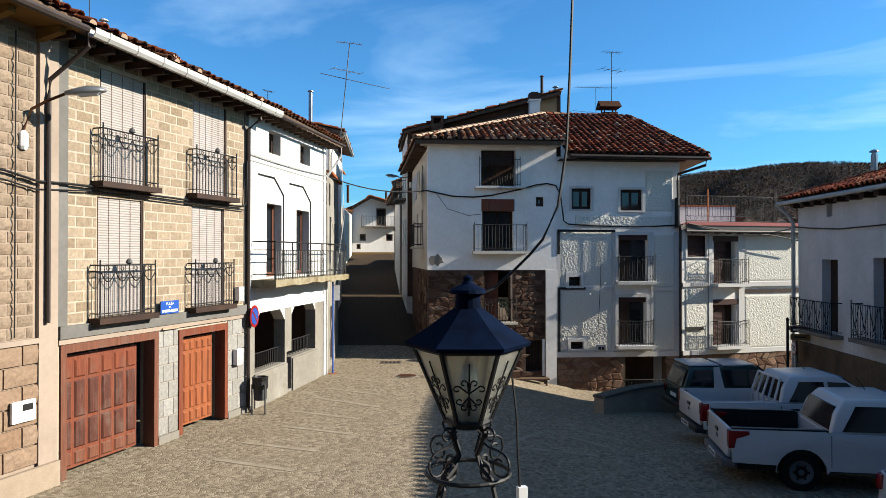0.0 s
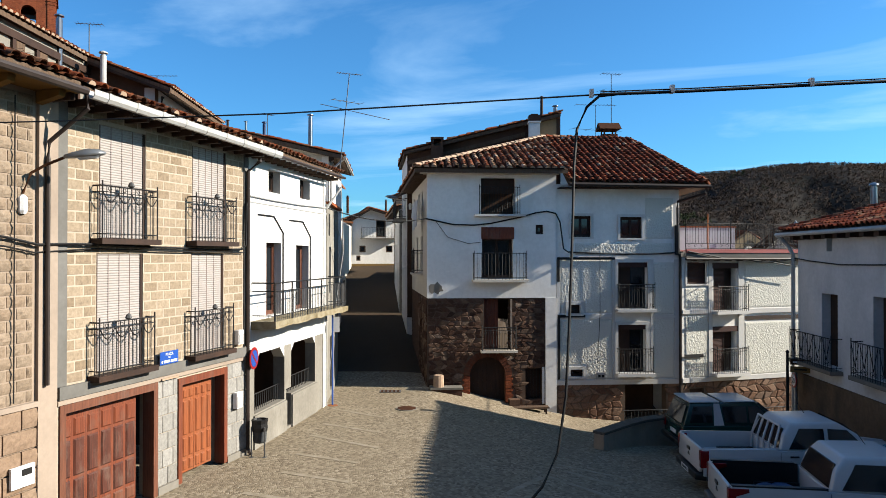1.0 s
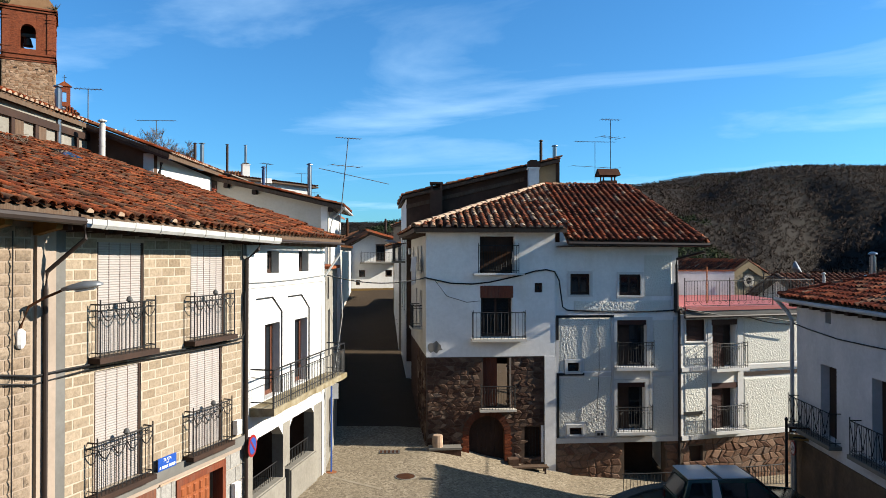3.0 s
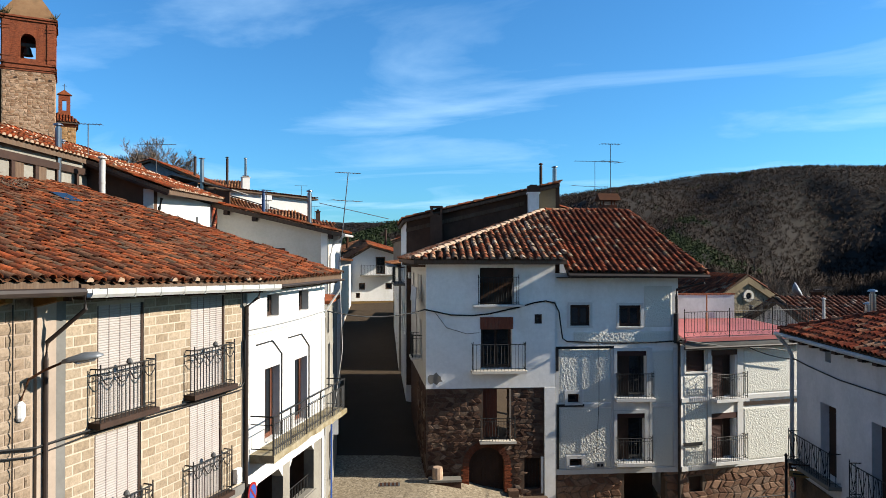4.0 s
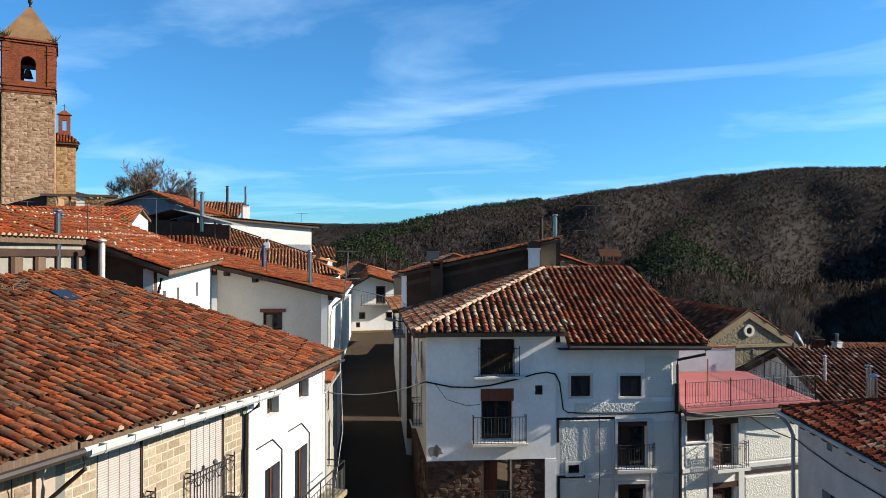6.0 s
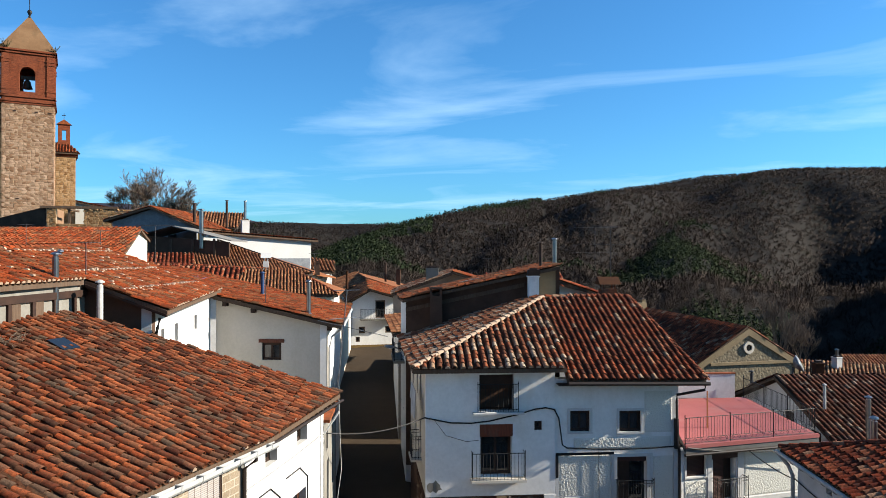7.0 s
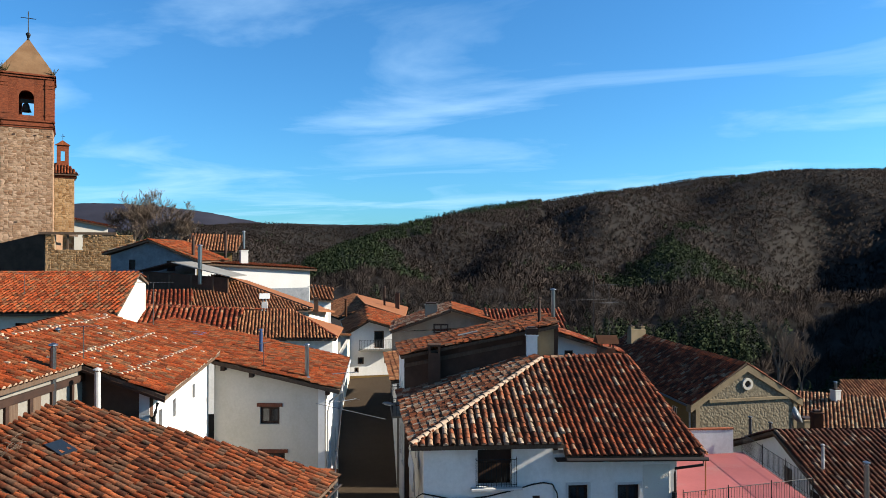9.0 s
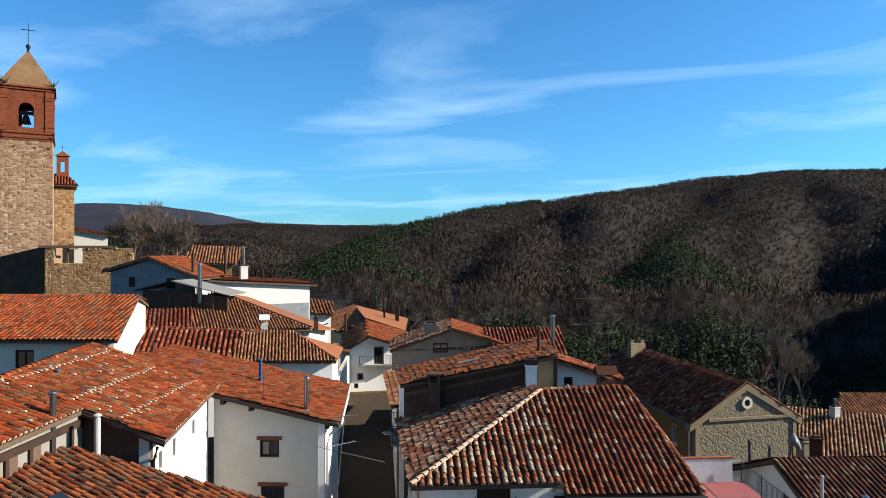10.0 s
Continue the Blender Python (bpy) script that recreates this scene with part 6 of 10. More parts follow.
def railing(a, b, hgt, owner, gap=0.13, name="terrace_rail"):
    """A straight iron railing with scrolls along its foot."""
    a, b = Vector(a), Vector(b)
    fr = Fr((a.x, a.y), (b.x - a.x, b.y - a.y))
    ln, z = (Vector((b.x, b.y)) - Vector((a.x, a.y))).length, a.z
    r = part(name, MB().tube([(a.x, a.y, z + hgt), (b.x, b.y, z + hgt)], 0.016, 5), "iron", owner)
    for q in (0.24, 0.05):
        part("rail", MB().tube([(a.x, a.y, z + q), (b.x, b.y, z + q)], 0.011, 4), "iron", r)
    bar = MB().tube([(0, 0, 0.24), (0, 0, hgt)], 0.009, 4).mesh("baluster", MAT["iron"])
    post = MB().tube([(0, 0, 0), (0, 0, hgt + 0.12)], 0.02, 5).mesh("post", MAT["iron"])
    for k in range(int(ln / gap)):
        piece("baluster", bar, Matrix.Translation(fr.p((k + 0.5) * gap, 0, z)), r)
    n = max(1, int(ln / 1.9))
    for k in range(n + 1):
        piece("post", post, Matrix.Translation(fr.p(ln * k / n, 0, z)), r)
    o = MB()
    for k in range(int(ln / 0.3)):
        scroll(o, fr, 0.15 + 0.3 * k, z + 0.145, 0.085, 0.0, 1.1, 0 if k % 2 else math.pi, 1 if k % 2 else -1, 0.007, 10)
    part("scrollwork", o, "iron", r)
    return r


terrace_house()

# ---- the white house whose shadow lies on the square ----
FN = Fr((12.46, 24.5), (-0.06, -1.0))


def shade_house():
    h = thing("shaded_white_house", FN.p(3, 0, -0.8), "shaded white house on a stone base with iron balconies", "house")
    holes = [(1.72, 2.75, 1.72, 4.05), (2.05, 2.42, 5.42, 6.0), (4.75, 5.80, 1.80, 4.12)]
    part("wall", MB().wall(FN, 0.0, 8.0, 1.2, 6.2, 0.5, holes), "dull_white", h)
    lo = part("wall", MB().wall(shifted(FN, 0.06), -0.02, 8.0, -2.0, 1.198, 0.5), "base_plaster", h, "dark brown plastered base")
    for (s0, s1, z0, z1) in holes:
        part("door_blind" if z1 - z0 > 1 else "window_blind", MB().box(FN, s0, s1, -0.34, -0.28, z0, z1), "wood_dark", h)
    balcony(h, FN, 0.12, 3.02, 1.70, 1.0, 0.34, 0.12, 0.12, "fan", "concrete")
    balcony(h, FN, 4.2, 6.6, 1.78, 1.0, 0.34, 0.12, 0.12, "fan", "concrete")
    e0, e1 = FN.p(-0.45, 0.42, 6.12), FN.p(8.0, 0.42, 6.12)
    top0, top1 = FN.p(3.6, -4.4, 7.6), FN.p(8.0, -4.4, 7.6)
    rf = tiled(h, [e0, e1, top1, top0], "tile_red", 0.27, 0.34, 0, 62, segs=4)
    far = (e0[0] + 9.2, e0[1] - 0.4, 6.12)
    tiled(h, [far, e0, top0], "tile_red", 0.27, 0.34, 0, 63, segs=4)
    ridge(rf, e0, top0, "tile_red", 0.26)
    part("gutter", MB().tube([FN.p(-0.6, 0.50, 6.02), FN.p(8.0, 0.50, 6.02)], 0.07, 8), "gutter", h)
    part("downpipe", MB().tube([FN.p(-0.5, 0.48, 5.98), FN.p(-0.3, 0.2, 5.6), FN.p(-0.12, 0.12, 5.3), FN.p(-0.12, 0.12, -1.2)], 0.07, 8), "gutter", h)
    for k in range(10):
        part("corbel", MB().box(FN, 0.2 + k * 0.75, 0.45 + k * 0.75, 0.0, 0.36, 5.82, 5.97), "wood_dark", h)
    c = FN.p(0, 0, 0)
    shell(h, [(c[0] + 9.0, c[1] - 0.5), (c[0], c[1])], -1, 6.2, 0.4, "white")
    part("roof_back", MB().slab([(c[0] + 9.0, c[1] - 8.0, 6.1), (c[0] + 9.2, c[1] - 0.5, 6.1), top0, top1], 0.15), "tile_red", h)
    return h


# Out of view; set so that its eave throws the square's shadow edge.
def shade_neighbour():
    h = thing("shaded_neighbour_house", (12, 0, -0.5), "unseen long white house that throws the square's shadow", "house")
    q = FN.p(8.0, 0, 0)
    f = Fr((q[0], q[1]), (0.035, -1.0))
    part("wall", MB().wall(f, 0.003, 27.0, -1.0, 6.2, 0.5, [(3.0 + 4 * k, 4.1 + 4 * k, 1.8, 4.0) for k in range(6)]), "white", h)
    for k in range(6):
        window(h, f, 3.0 + 4 * k, 4.1 + 4 * k, 1.8, 4.0, 0.2, "wood_dark", 2)
    e0, e1, t1, t0 = f.p(0.01, 0.42, 6.12), f.p(27, 0.42, 6.12), f.p(27, -4.4, 7.6), f.p(0.01, -4.4, 7.6)
    tiled(h, [e0, e1, t1, t0], "tile_red", 0.27, 0.34, 0, 65, segs=4)
    part("roof_back", MB().slab([f.p(27, -9, 6.1), f.p(0.01, -9, 6.1), t0, t1], 0.15), "tile_red", h)
    b0, b1 = f.p(27, -8.8, 0), f.p(0, -8.8, 0)
    shell(h, [(b0[0], b0[1]), (b1[0], b1[1])], -1, 6.1, 0.4, "white")


MAT["grey_block_dull"] = mat_blocks("dull_grey_stone", [(0.0, (0.20, 0.18, 0.15)), (0.5, (0.26, 0.23, 0.19)), (1.0, (0.22, 0.20, 0.17))])
shade_house()
shade_neighbour()
flue(14.34, 23.2, 6.6, 7.55, 0.10, "steel")


# ---- the houses stepping up behind the sandstone house ----
def cz(x):
    return 11.2 - 0.369 * (x + 9.7)


def step_house():
    h = thing("stepped_house", (-12, 27, 2), "white house with a large orange-tiled stepped roof", "house")
    # long side towards the lane, and the recessed gallery
    fs = Fr((-10.18, 24.4), (-0.07, 1.0))
    sm = [(1.0, 1.35, 9.7, 10.35), (2.6, 2.95, 9.7, 10.4), (5.2, 5.55, 9.9, 10.5), (1.9, 2.4, 6.8, 7.8)]
    part("wall", MB().wall(fs, 0, 7.75, 2.0, 11.18, 0.35, sm), "white_dim", h)
    for s0, s1, z0, z1 in sm:
        window(h, fs, s0, s1, z0, z1, 0.15, "wood_old", 1, False)
    ff = Fr((-12.72, 24.42), (1.0, 0.0))
    part("wall", MB().wall(ff, 0, 2.54, 6.0, 12.2, 0.3, top=lambda s: cz(-12.72 + s) - 0.18), "dark_wall", h, "dark recessed timber wall")
    fg = Fr((-12.74, 14.0), (0.02, 1.0))
    part("wall", MB().wall(fg, 0, 10.4, 8.0, 12.05, 0.3), "porch_grey", h)
    for k in range(9):
        s = 0.4 + k * 1.15
        part("post", MB().box(fg, s, s + 0.16, 0.002, 0.08, 9.5, 11.8), "wood_dark", h)
    part("lintel", MB().box(fg, 0, 10.4, 0.002, 0.10, 11.62, 11.85), "wood_dark", h)
    for k in (5, 6):
        part("plank_panel", MB().box(fg, 0.6 + k * 1.15, 1.0 + k * 1.15, 0.004, 0.06, 9.5, 11.6), "wood_old", h)
    r1 = tiled(h, [(-12.40, 13.5, cz(-12.4)), (-12.40, 24.10, cz(-12.4)), (-15.12, 24.12, cz(-15.12)), (-14.4, 13.5, cz(-14.4))], "tile_c", 0.26, 0.33, 60, 71, mortar=1.0)
    r2 = tiled(h, [(-9.52, 24.14, cz(-9.52)), (-10.4, 32.7, cz(-10.4)), (-15.8, 31.7, cz(-15.8)), (-15.12, 24.13, cz(-15.12))], "tile_c", 0.26, 0.33, 200, 72, mortar=1.0)
    part("fascia", MB().slab([(-9.54, 24.10, cz(-9.54) - 0.14), (-9.54, 24.16, cz(-9.54) - 0.14), (-12.4, 24.16, cz(-12.4) - 0.14), (-12.4, 24.10, cz(-12.4) - 0.14)], 0.1), "wood_dark", h)
    ridge(r1, (-14.3, 13.5, cz(-14.4) - 0.05), (-15.8, 31.3, cz(-15.8)), "tile_c", 0.28)
    # pale mortar dabs that hold the tiles, in rows and scattered
    rnd = random.Random(9)
    dab = MB().loft([(-0.10, -0.05, 0), (0.09, -0.06, 0), (0.10, 0.05, 0), (-0.08, 0.06, 0)], [(-0.08, -0.035, 0.065), (0.07, -0.045, 0.045), (0.08, 0.035, 0.045), (-0.06, 0.045, 0.06)]).mesh("mortar_dab", MAT["mortar"])
    for k in range(150):
        if k < 70:
            col = (-11.2, -12.9, -14.9)[k % 3]
            x, y = col + rnd.uniform(-0.05, 0.05), 24.4 + (k // 3) * 0.31
        else:
            x, y = rnd.uniform(-15.3, -10.4), rnd.uniform(19.5, 31.5)
            if y < 24.2 and x > -12.6:
                continue
        piece("mortar_dab", dab, Matrix.Translation((x, y, cz(x) + 0.10)), r2)
    part("back_slope", MB().slab([(-14.4, 13.5, cz(-14.4)), (-15.8, 31.7, cz(-15.8)), (-20.5, 31.7, cz(-15.8) - 1.7), (-19, 13.5, cz(-14.4) - 1.7)], 0.15), "tile_c", h)
    part("downpipe", MB().tube([(-9.85, 24.3, 10.85), (-9.95, 24.35, 10.5), (-10.1, 24.6, 10.3), (-10.1, 24.7, 7.5)], 0.06, 8), "iron", h)
    return h


step_house()
flue(-12.55, 22.6, 10.9, 13.0, 0.10, "steel", flash="tile_c")
flue(-11.55, 23.5, 10.5, 12.05, 0.10, "gutter", cap=True, label="old whitewashed pipe flue at the roof's edge")
flue(-14.5, 26.4, 12.7, 13.1, 0.08, "steel", flash="tile_red")


def fz(x):
    return 11.2 - 0.23 * (x + 10.4)


def gable_house():
    h = thing("plain_gable_house", (-8, 35, 1), "cream gabled house with one brown shuttered window", "house")
    ff = Fr((-10.5, 32.25), (1.0, -0.03))
    holes = [(2.15, 3.05, 8.2, 9.02), (2.2, 3.3, 5.9, 6.9)]
    part("wall", MB().wall(ff, 0, 5.2, 0.0, 11.0, 0.35, holes, top=lambda s: fz(-10.5 + s) - 0.18), "cream", h)
    for s0, s1, z0, z1 in holes:
        window(h, ff, s0, s1, z0, z1, 0.1, "wood_dark", 2, True, False, sill_mat="cream")
        part("lintel", MB().box(ff, s0 - 0.14, s1 + 0.14, 0.002, 0.06, z1, z1 + 0.16), "wood_red", h)
    fl = Fr((-5.3, 32.1), (-0.08, 1.0))
    lw = [(0.8, 1.5, 5.2, 6.6), (3.0, 3.7, 5.2, 6.6), (5.5, 6.2, 5.2, 6.6), (2.0, 2.7, 2.6, 4.0)]
    part("wall", MB().wall(fl, 0, 8.1, 0.0, 9.85, 0.35, lw), "white", h)
    for w in lw:
        window(h, fl, *w, 0.12, "wood_dark", 2)
    r = tiled(h, [(-4.64, 31.75, fz(-4.64)), (-5.36, 40.2, fz(-5.36)), (-15.3, 40.0, fz(-15.3)), (-15.6, 32.75, fz(-15.6)), (-10.5, 31.9, fz(-10.5))], "tile_c", 0.26, 0.33, 120, 81, jitter=1.3)
    part("barge_board", MB().loft([(-4.64, 31.72, fz(-4.64) - 0.02), (-4.64, 31.77, fz(-4.64) - 0.02), (-4.64, 31.77, fz(-4.64) - 0.2), (-4.64, 31.72, fz(-4.64) - 0.2)], [(-10.5, 31.87, fz(-10.5) - 0.02), (-10.5, 31.92, fz(-10.5) - 0.02), (-10.5, 31.92, fz(-10.5) - 0.2), (-10.5, 31.87, fz(-10.5) - 0.2)]), "wood_old", h)
    for x in (-10.0, -8.7, -5.2):
        part("purlin_end", MB().box(Fr((x, 32.25), (1, 0)), -0.09, 0.09, 0.0, 0.4, fz(x) - 0.4, fz(x) - 0.19), "wood_dark", h)
    part("gutter", MB().tube([(-4.55, 31.8, fz(-4.6) - 0.1), (-5.28, 40.2, fz(-5.3) - 0.1)], 0.07, 8), "gutter", h)
    part("downpipe", MB().tube([(-4.62, 31.95, 9.7), (-5.1, 32.0, 9.3), (-5.2, 32.0, 8.8), (-5.2, 32.0, 1.2)], 0.05, 8), "gutter", h)
    part("roof_window", MB().slab([(-12.6, 36.4, fz(-12.6) + 0.12), (-12.6, 37.4, fz(-12.6) + 0.12), (-13.2, 37.4, fz(-13.2) + 0.12), (-13.2, 36.4, fz(-13.2) + 0.12)], 0.06), "tarp", h)
    return h


gable_house()
flue(-6.25, 32.45, fz(-6.25), fz(-6.25) + 1.5, 0.10, "steel", flash="steel")
flue(-9.3, 35.9, fz(-9.3), fz(-9.3) + 1.1, 0.09, "tarp", flash="steel", label="short blue-grey flue on a tiled roof")


def simple_house(name, label, front, zb, walls, roofs, mat_wall, mat_tile, pitch=0.27, expo=0.34, singles=0, seed=1, holes=(), top=None):
    """A house seen from afar: walls along a polyline, tiled planes, windows on the first wall."""
    h = thing(name, (front[0][0], front[0][1], zb), label, "house")
    for k, (a, b, z0, z1) in enumerate(walls):
        fr = Fr(a, (b[0] - a[0], b[1] - a[1]))
        ln = math.dist(a, b)
        hl = holes if k == 0 else ()
        zt = z1 if isinstance(z1, tuple) else (z1, z1)
        tf = (lambda s, q=zt, l=ln: q[0] + (q[1] - q[0]) * s / l) if not top or k else top
        part("wall", MB().wall(fr, 0, ln, z0, max(zt), 0.3, hl, top=tf), mat_wall, h)
        for w in hl:
            window(h, fr, *w, 0.12, "wood_dark", 2 if w[1] - w[0] > 0.6 else 1, True)
    for k, pts in enumerate(roofs):
        tiled(h, pts, mat_tile, pitch, expo, singles, seed + k, segs=4)
    return h


# long low house with two antennas, under the tower
d_h = simple_house("antenna_house", "low cream house with a red-orange tiled roof", [(-25, 39.9)], 8,
                   [((-31, 40.1), (-18.75, 39.85), 7.5, 12.6), ((-18.75, 39.85), (-20.3, 46.2), 7.5, (12.62, 14.62)), ((-20.3, 46.2), (-20.4, 47.9), 7.5, (14.62, 14.05))],
                   [[(-31, 39.5, 12.7), (-18.3, 39.3, 12.72), (-20.05, 46.3, 14.75), (-31, 46.4, 14.85)], [(-20.35, 48.3, 14.1), (-31, 48.4, 14.2), (-31, 46.4, 14.85), (-20.05, 46.3, 14.75)]],
                   "cream", "tile_c", 0.30, 0.36, 60, 91, holes=[(6.5, 7.6, 11.0, 12.1)])

e_h = simple_house("dense_tile_house", "house under a brown interlocking-tile hipped roof", [(-14, 46)], 6,
                   [((-20, 45.0), (-7.5, 47.8), 5.5, 10.3), ((-7.5, 47.8), (-8.0, 53.5), 5.5, 10.3)],
                   [[(-14.0, 45.6, 10.55), (-7.15, 47.2, 10.35), (-10.75, 50.5, 11.85), (-14.0, 49.4, 12.0)]], "white", "tile_moss", 0.22, 0.36, 0, 101)
tiled(e_h, [(-21.2, 44.0, 10.6), (-14.0, 45.6, 10.55), (-14.0, 49.4, 12.05), (-21.2, 48.6, 12.45)], "tile_red", 0.33, 0.36, 0, 103, segs=4)
part("orange_slope", MB().slab([(-7.12, 47.15, 10.37), (-7.6, 53.6, 10.45), (-10.75, 50.55, 11.86)], 0.12), "slab_orange", e_h)
ridge(e_h.children[2], (-7.15, 47.2, 10.37), (-10.75, 50.5, 11.87), "tile_red", 0.24)
ridge(e_h.children[2], (-21.2, 48.6, 12.47), (-10.9, 50.45, 11.9), "tile_red", 0.22)

g_h = simple_house("big_dense_tile_house", "large house under a brown interlocking-tile roof", [(-16, 54)], 7,
                   [((-22, 53.2), (-10.9, 57), 6.5, 11.7), ((-10.9, 57), (-10, 61), 6.5, 11.4)],
                   [[(-19.0, 52.6, 11.75), (-10.6, 56.5, 11.55), (-19.9, 61.3, 14.3), (-21.2, 58.0, 13.6)]], "cream", "tile_moss", 0.24, 0.38, 0, 111)
part("orange_slope", MB().slab([(-10.6, 56.5, 11.57), (-9.3, 60.2, 11.15), (-18.5, 66.0, 13.6), (-19.9, 61.35, 14.31)], 0.12), "slab_orange", g_h)
ridge(g_h.children[2], (-10.6, 56.5, 11.6), (-19.9, 61.3, 14.33), "wood_dark", 0.2)
tiled(g_h, [(-23.5, 50.6, 11.9), (-18.9, 52.3, 11.9), (-20.2, 56.5, 13.2), (-23.8, 55.4, 13.2)], "tile_red", 0.30, 0.36, 0, 114, segs=4)
chimney(-10.3, 56.9, 11.4, 12.4, 0.35, 0.35, "dark_wall", 0.2, "slab", "pair of sooty flue pots on a hipped roof")
chimney(-12.9, 50.6, 11.8, 12.6, 0.4, 0.35, "white_dim", 0.2, "hood", "small white capped vent on a tiled roof", "white_dim")

# dark shed with grey sheet roof
sh = thing("dark_shed", (-21, 57, 10.5), "dark earthen shed under a grey sheet roof", "shed")
fsd = Fr((-24.6, 57.2), (1.0, -0.02))
part("wall", MB().wall(fsd, 0, 7.0, 10, 15.4, 0.25, top=lambda s: 15.35 - abs(s - 2.5) * 0.27), "dark_wall", sh)
for k in range(4):
    part("post", MB().box(fsd, 0.3 + k * 1.8, 0.48 + k * 1.8, 0.002, 0.07, 10.5, 14.4), "wood_old", sh)
part("sheet_roof", MB().slab([(-22.1, 56.7, 15.45), (-17.3, 56.7, 14.25), (-17.3, 61.5, 14.25), (-22.1, 61.5, 15.45)], 0.07), "metal_roof", sh)
part("sheet_roof", MB().slab([(-25.2, 56.7, 14.65), (-22.1, 56.7, 15.45), (-22.1, 61.5, 15.45), (-25.2, 61.5, 14.65)], 0.07), "wood_dark", sh)
flue(-19.85, 57.0, 13.6, 16.7, 0.17, "steel")

bl = thing("blue_gable_house", (-26, 61.5, 11), "blue-grey rendered gable under an orange tiled roof", "house")
fbl = Fr((-29.5, 61.9), (1.0, -0.03))
part("wall", MB().wall(fbl, 0, 7.6, 10, 17.2, 0.3, [(1.6, 2.2, 14.7, 15.6), (5.0, 5.8, 14.6, 15.5)], top=lambda s: 17.1 - (3.5 - s) * 0.31 if s < 3.5 else 17.1 - (s - 3.5) * 0.43), "blue_render", bl)
part("wall", MB().wall(fbl, 3.48, 3.5, 16.0, 17.05, 0.3), "blue_render", bl)
part("gable", MB().loft([fbl.p(0, 0.001, 16.0), fbl.p(7.6, 0.001, 15.3), fbl.p(3.5, 0.001, 17.15)], [fbl.p(0, -0.25, 16.0), fbl.p(7.6, -0.25, 15.3), fbl.p(3.5, -0.25, 17.15)]), "blue_render", bl)
for w in ((1.6, 2.2, 14.7, 15.6), (5.0, 5.8, 14.6, 15.5)):
    window(bl, fbl, *w, 0.1, "wood_dark", 1, False)
tiled(bl, [(-21.4, 61.4, 15.45), (-21.4, 70, 15.45), (-26.0, 70, 17.35), (-26.0, 61.4, 17.35)], "tile_c", 0.3, 0.36, 0, 121, segs=4)
tiled(bl, [(-30.1, 70, 16.15), (-30.1, 61.4, 16.15), (-26.0, 61.4, 17.35), (-26.0, 70, 17.35)], "tile_j", 0.3, 0.36, 0, 122, segs=4)
flue(-22.4, 62.5, 15.6, 17.6, 0.13, "wood_dark")

bn = thing("white_barn", (-18, 67, 9), "long white rendered building with an orange tile edge", "building")
fbn = Fr((-22.4, 64.2), (9.0, 5.9))
part("wall", MB().wall(fbn, 0, 10.8, 8, 15.35, 0.3, top=lambda s: 15.3 - 0.065 * s), "white_dim", bn)
part("grey_patch", MB().box(fbn, 6.5, 10.7, 0.002, 0.02, 9, 12.75), "blue_render", bn)
q0, q1 = fbn.p(-0.3, 0.4, 15.3), fbn.p(11.4, 0.4, 14.55)
q2, q3 = fbn.p(11.4, -5.0, 14.75), fbn.p(-0.3, -5.0, 15.55)
tiled(bn, [q0, q1, q2, q3], "tile_c", 0.3, 0.36, 0, 123, segs=4)
chimney(-19.3, 67.6, 15.2, 16.4, 0.7, 0.6, "white_dim", 0.5, "slab", "white chimney with a thin flue")
flue(-19.3, 67.6, 16.4, 18.2, 0.12, "steel")
flue(-20.9, 67.0, 15.7, 18.2, 0.12, "wood_dark")
bg = simple_house("brown_roof_house", "distant house with a brown tiled roof", [(-28, 84)], 12, [((-31.0, 84), (-25.9, 85.5), 10, 16.3)],
                  [[(-31.5, 83.5, 16.6), (-25.3, 85.2, 16.4), (-26.0, 91, 18.4), (-32.0, 89, 18.6)]], "ochre", "tile_moss", 0.35, 0.4, 0, 131)
bg2 = simple_house("small_back_house", "small white house with a mossy lean-to roof", [(-12, 72)], 9, [((-13.8, 71.5), (-11.6, 72.3), 8, 11.4)],
                   [[(-14.2, 71.0, 11.6), (-11.3, 72.0, 11.3), (-11.9, 76, 12.4), (-14.6, 75.2, 12.7)]], "white", "tile_moss", 0.35, 0.4, 0, 133)

# ---- the church tower and the ruin beside it ----
FT = Fr((-54.55, 85.4), (0.88, 0.475))


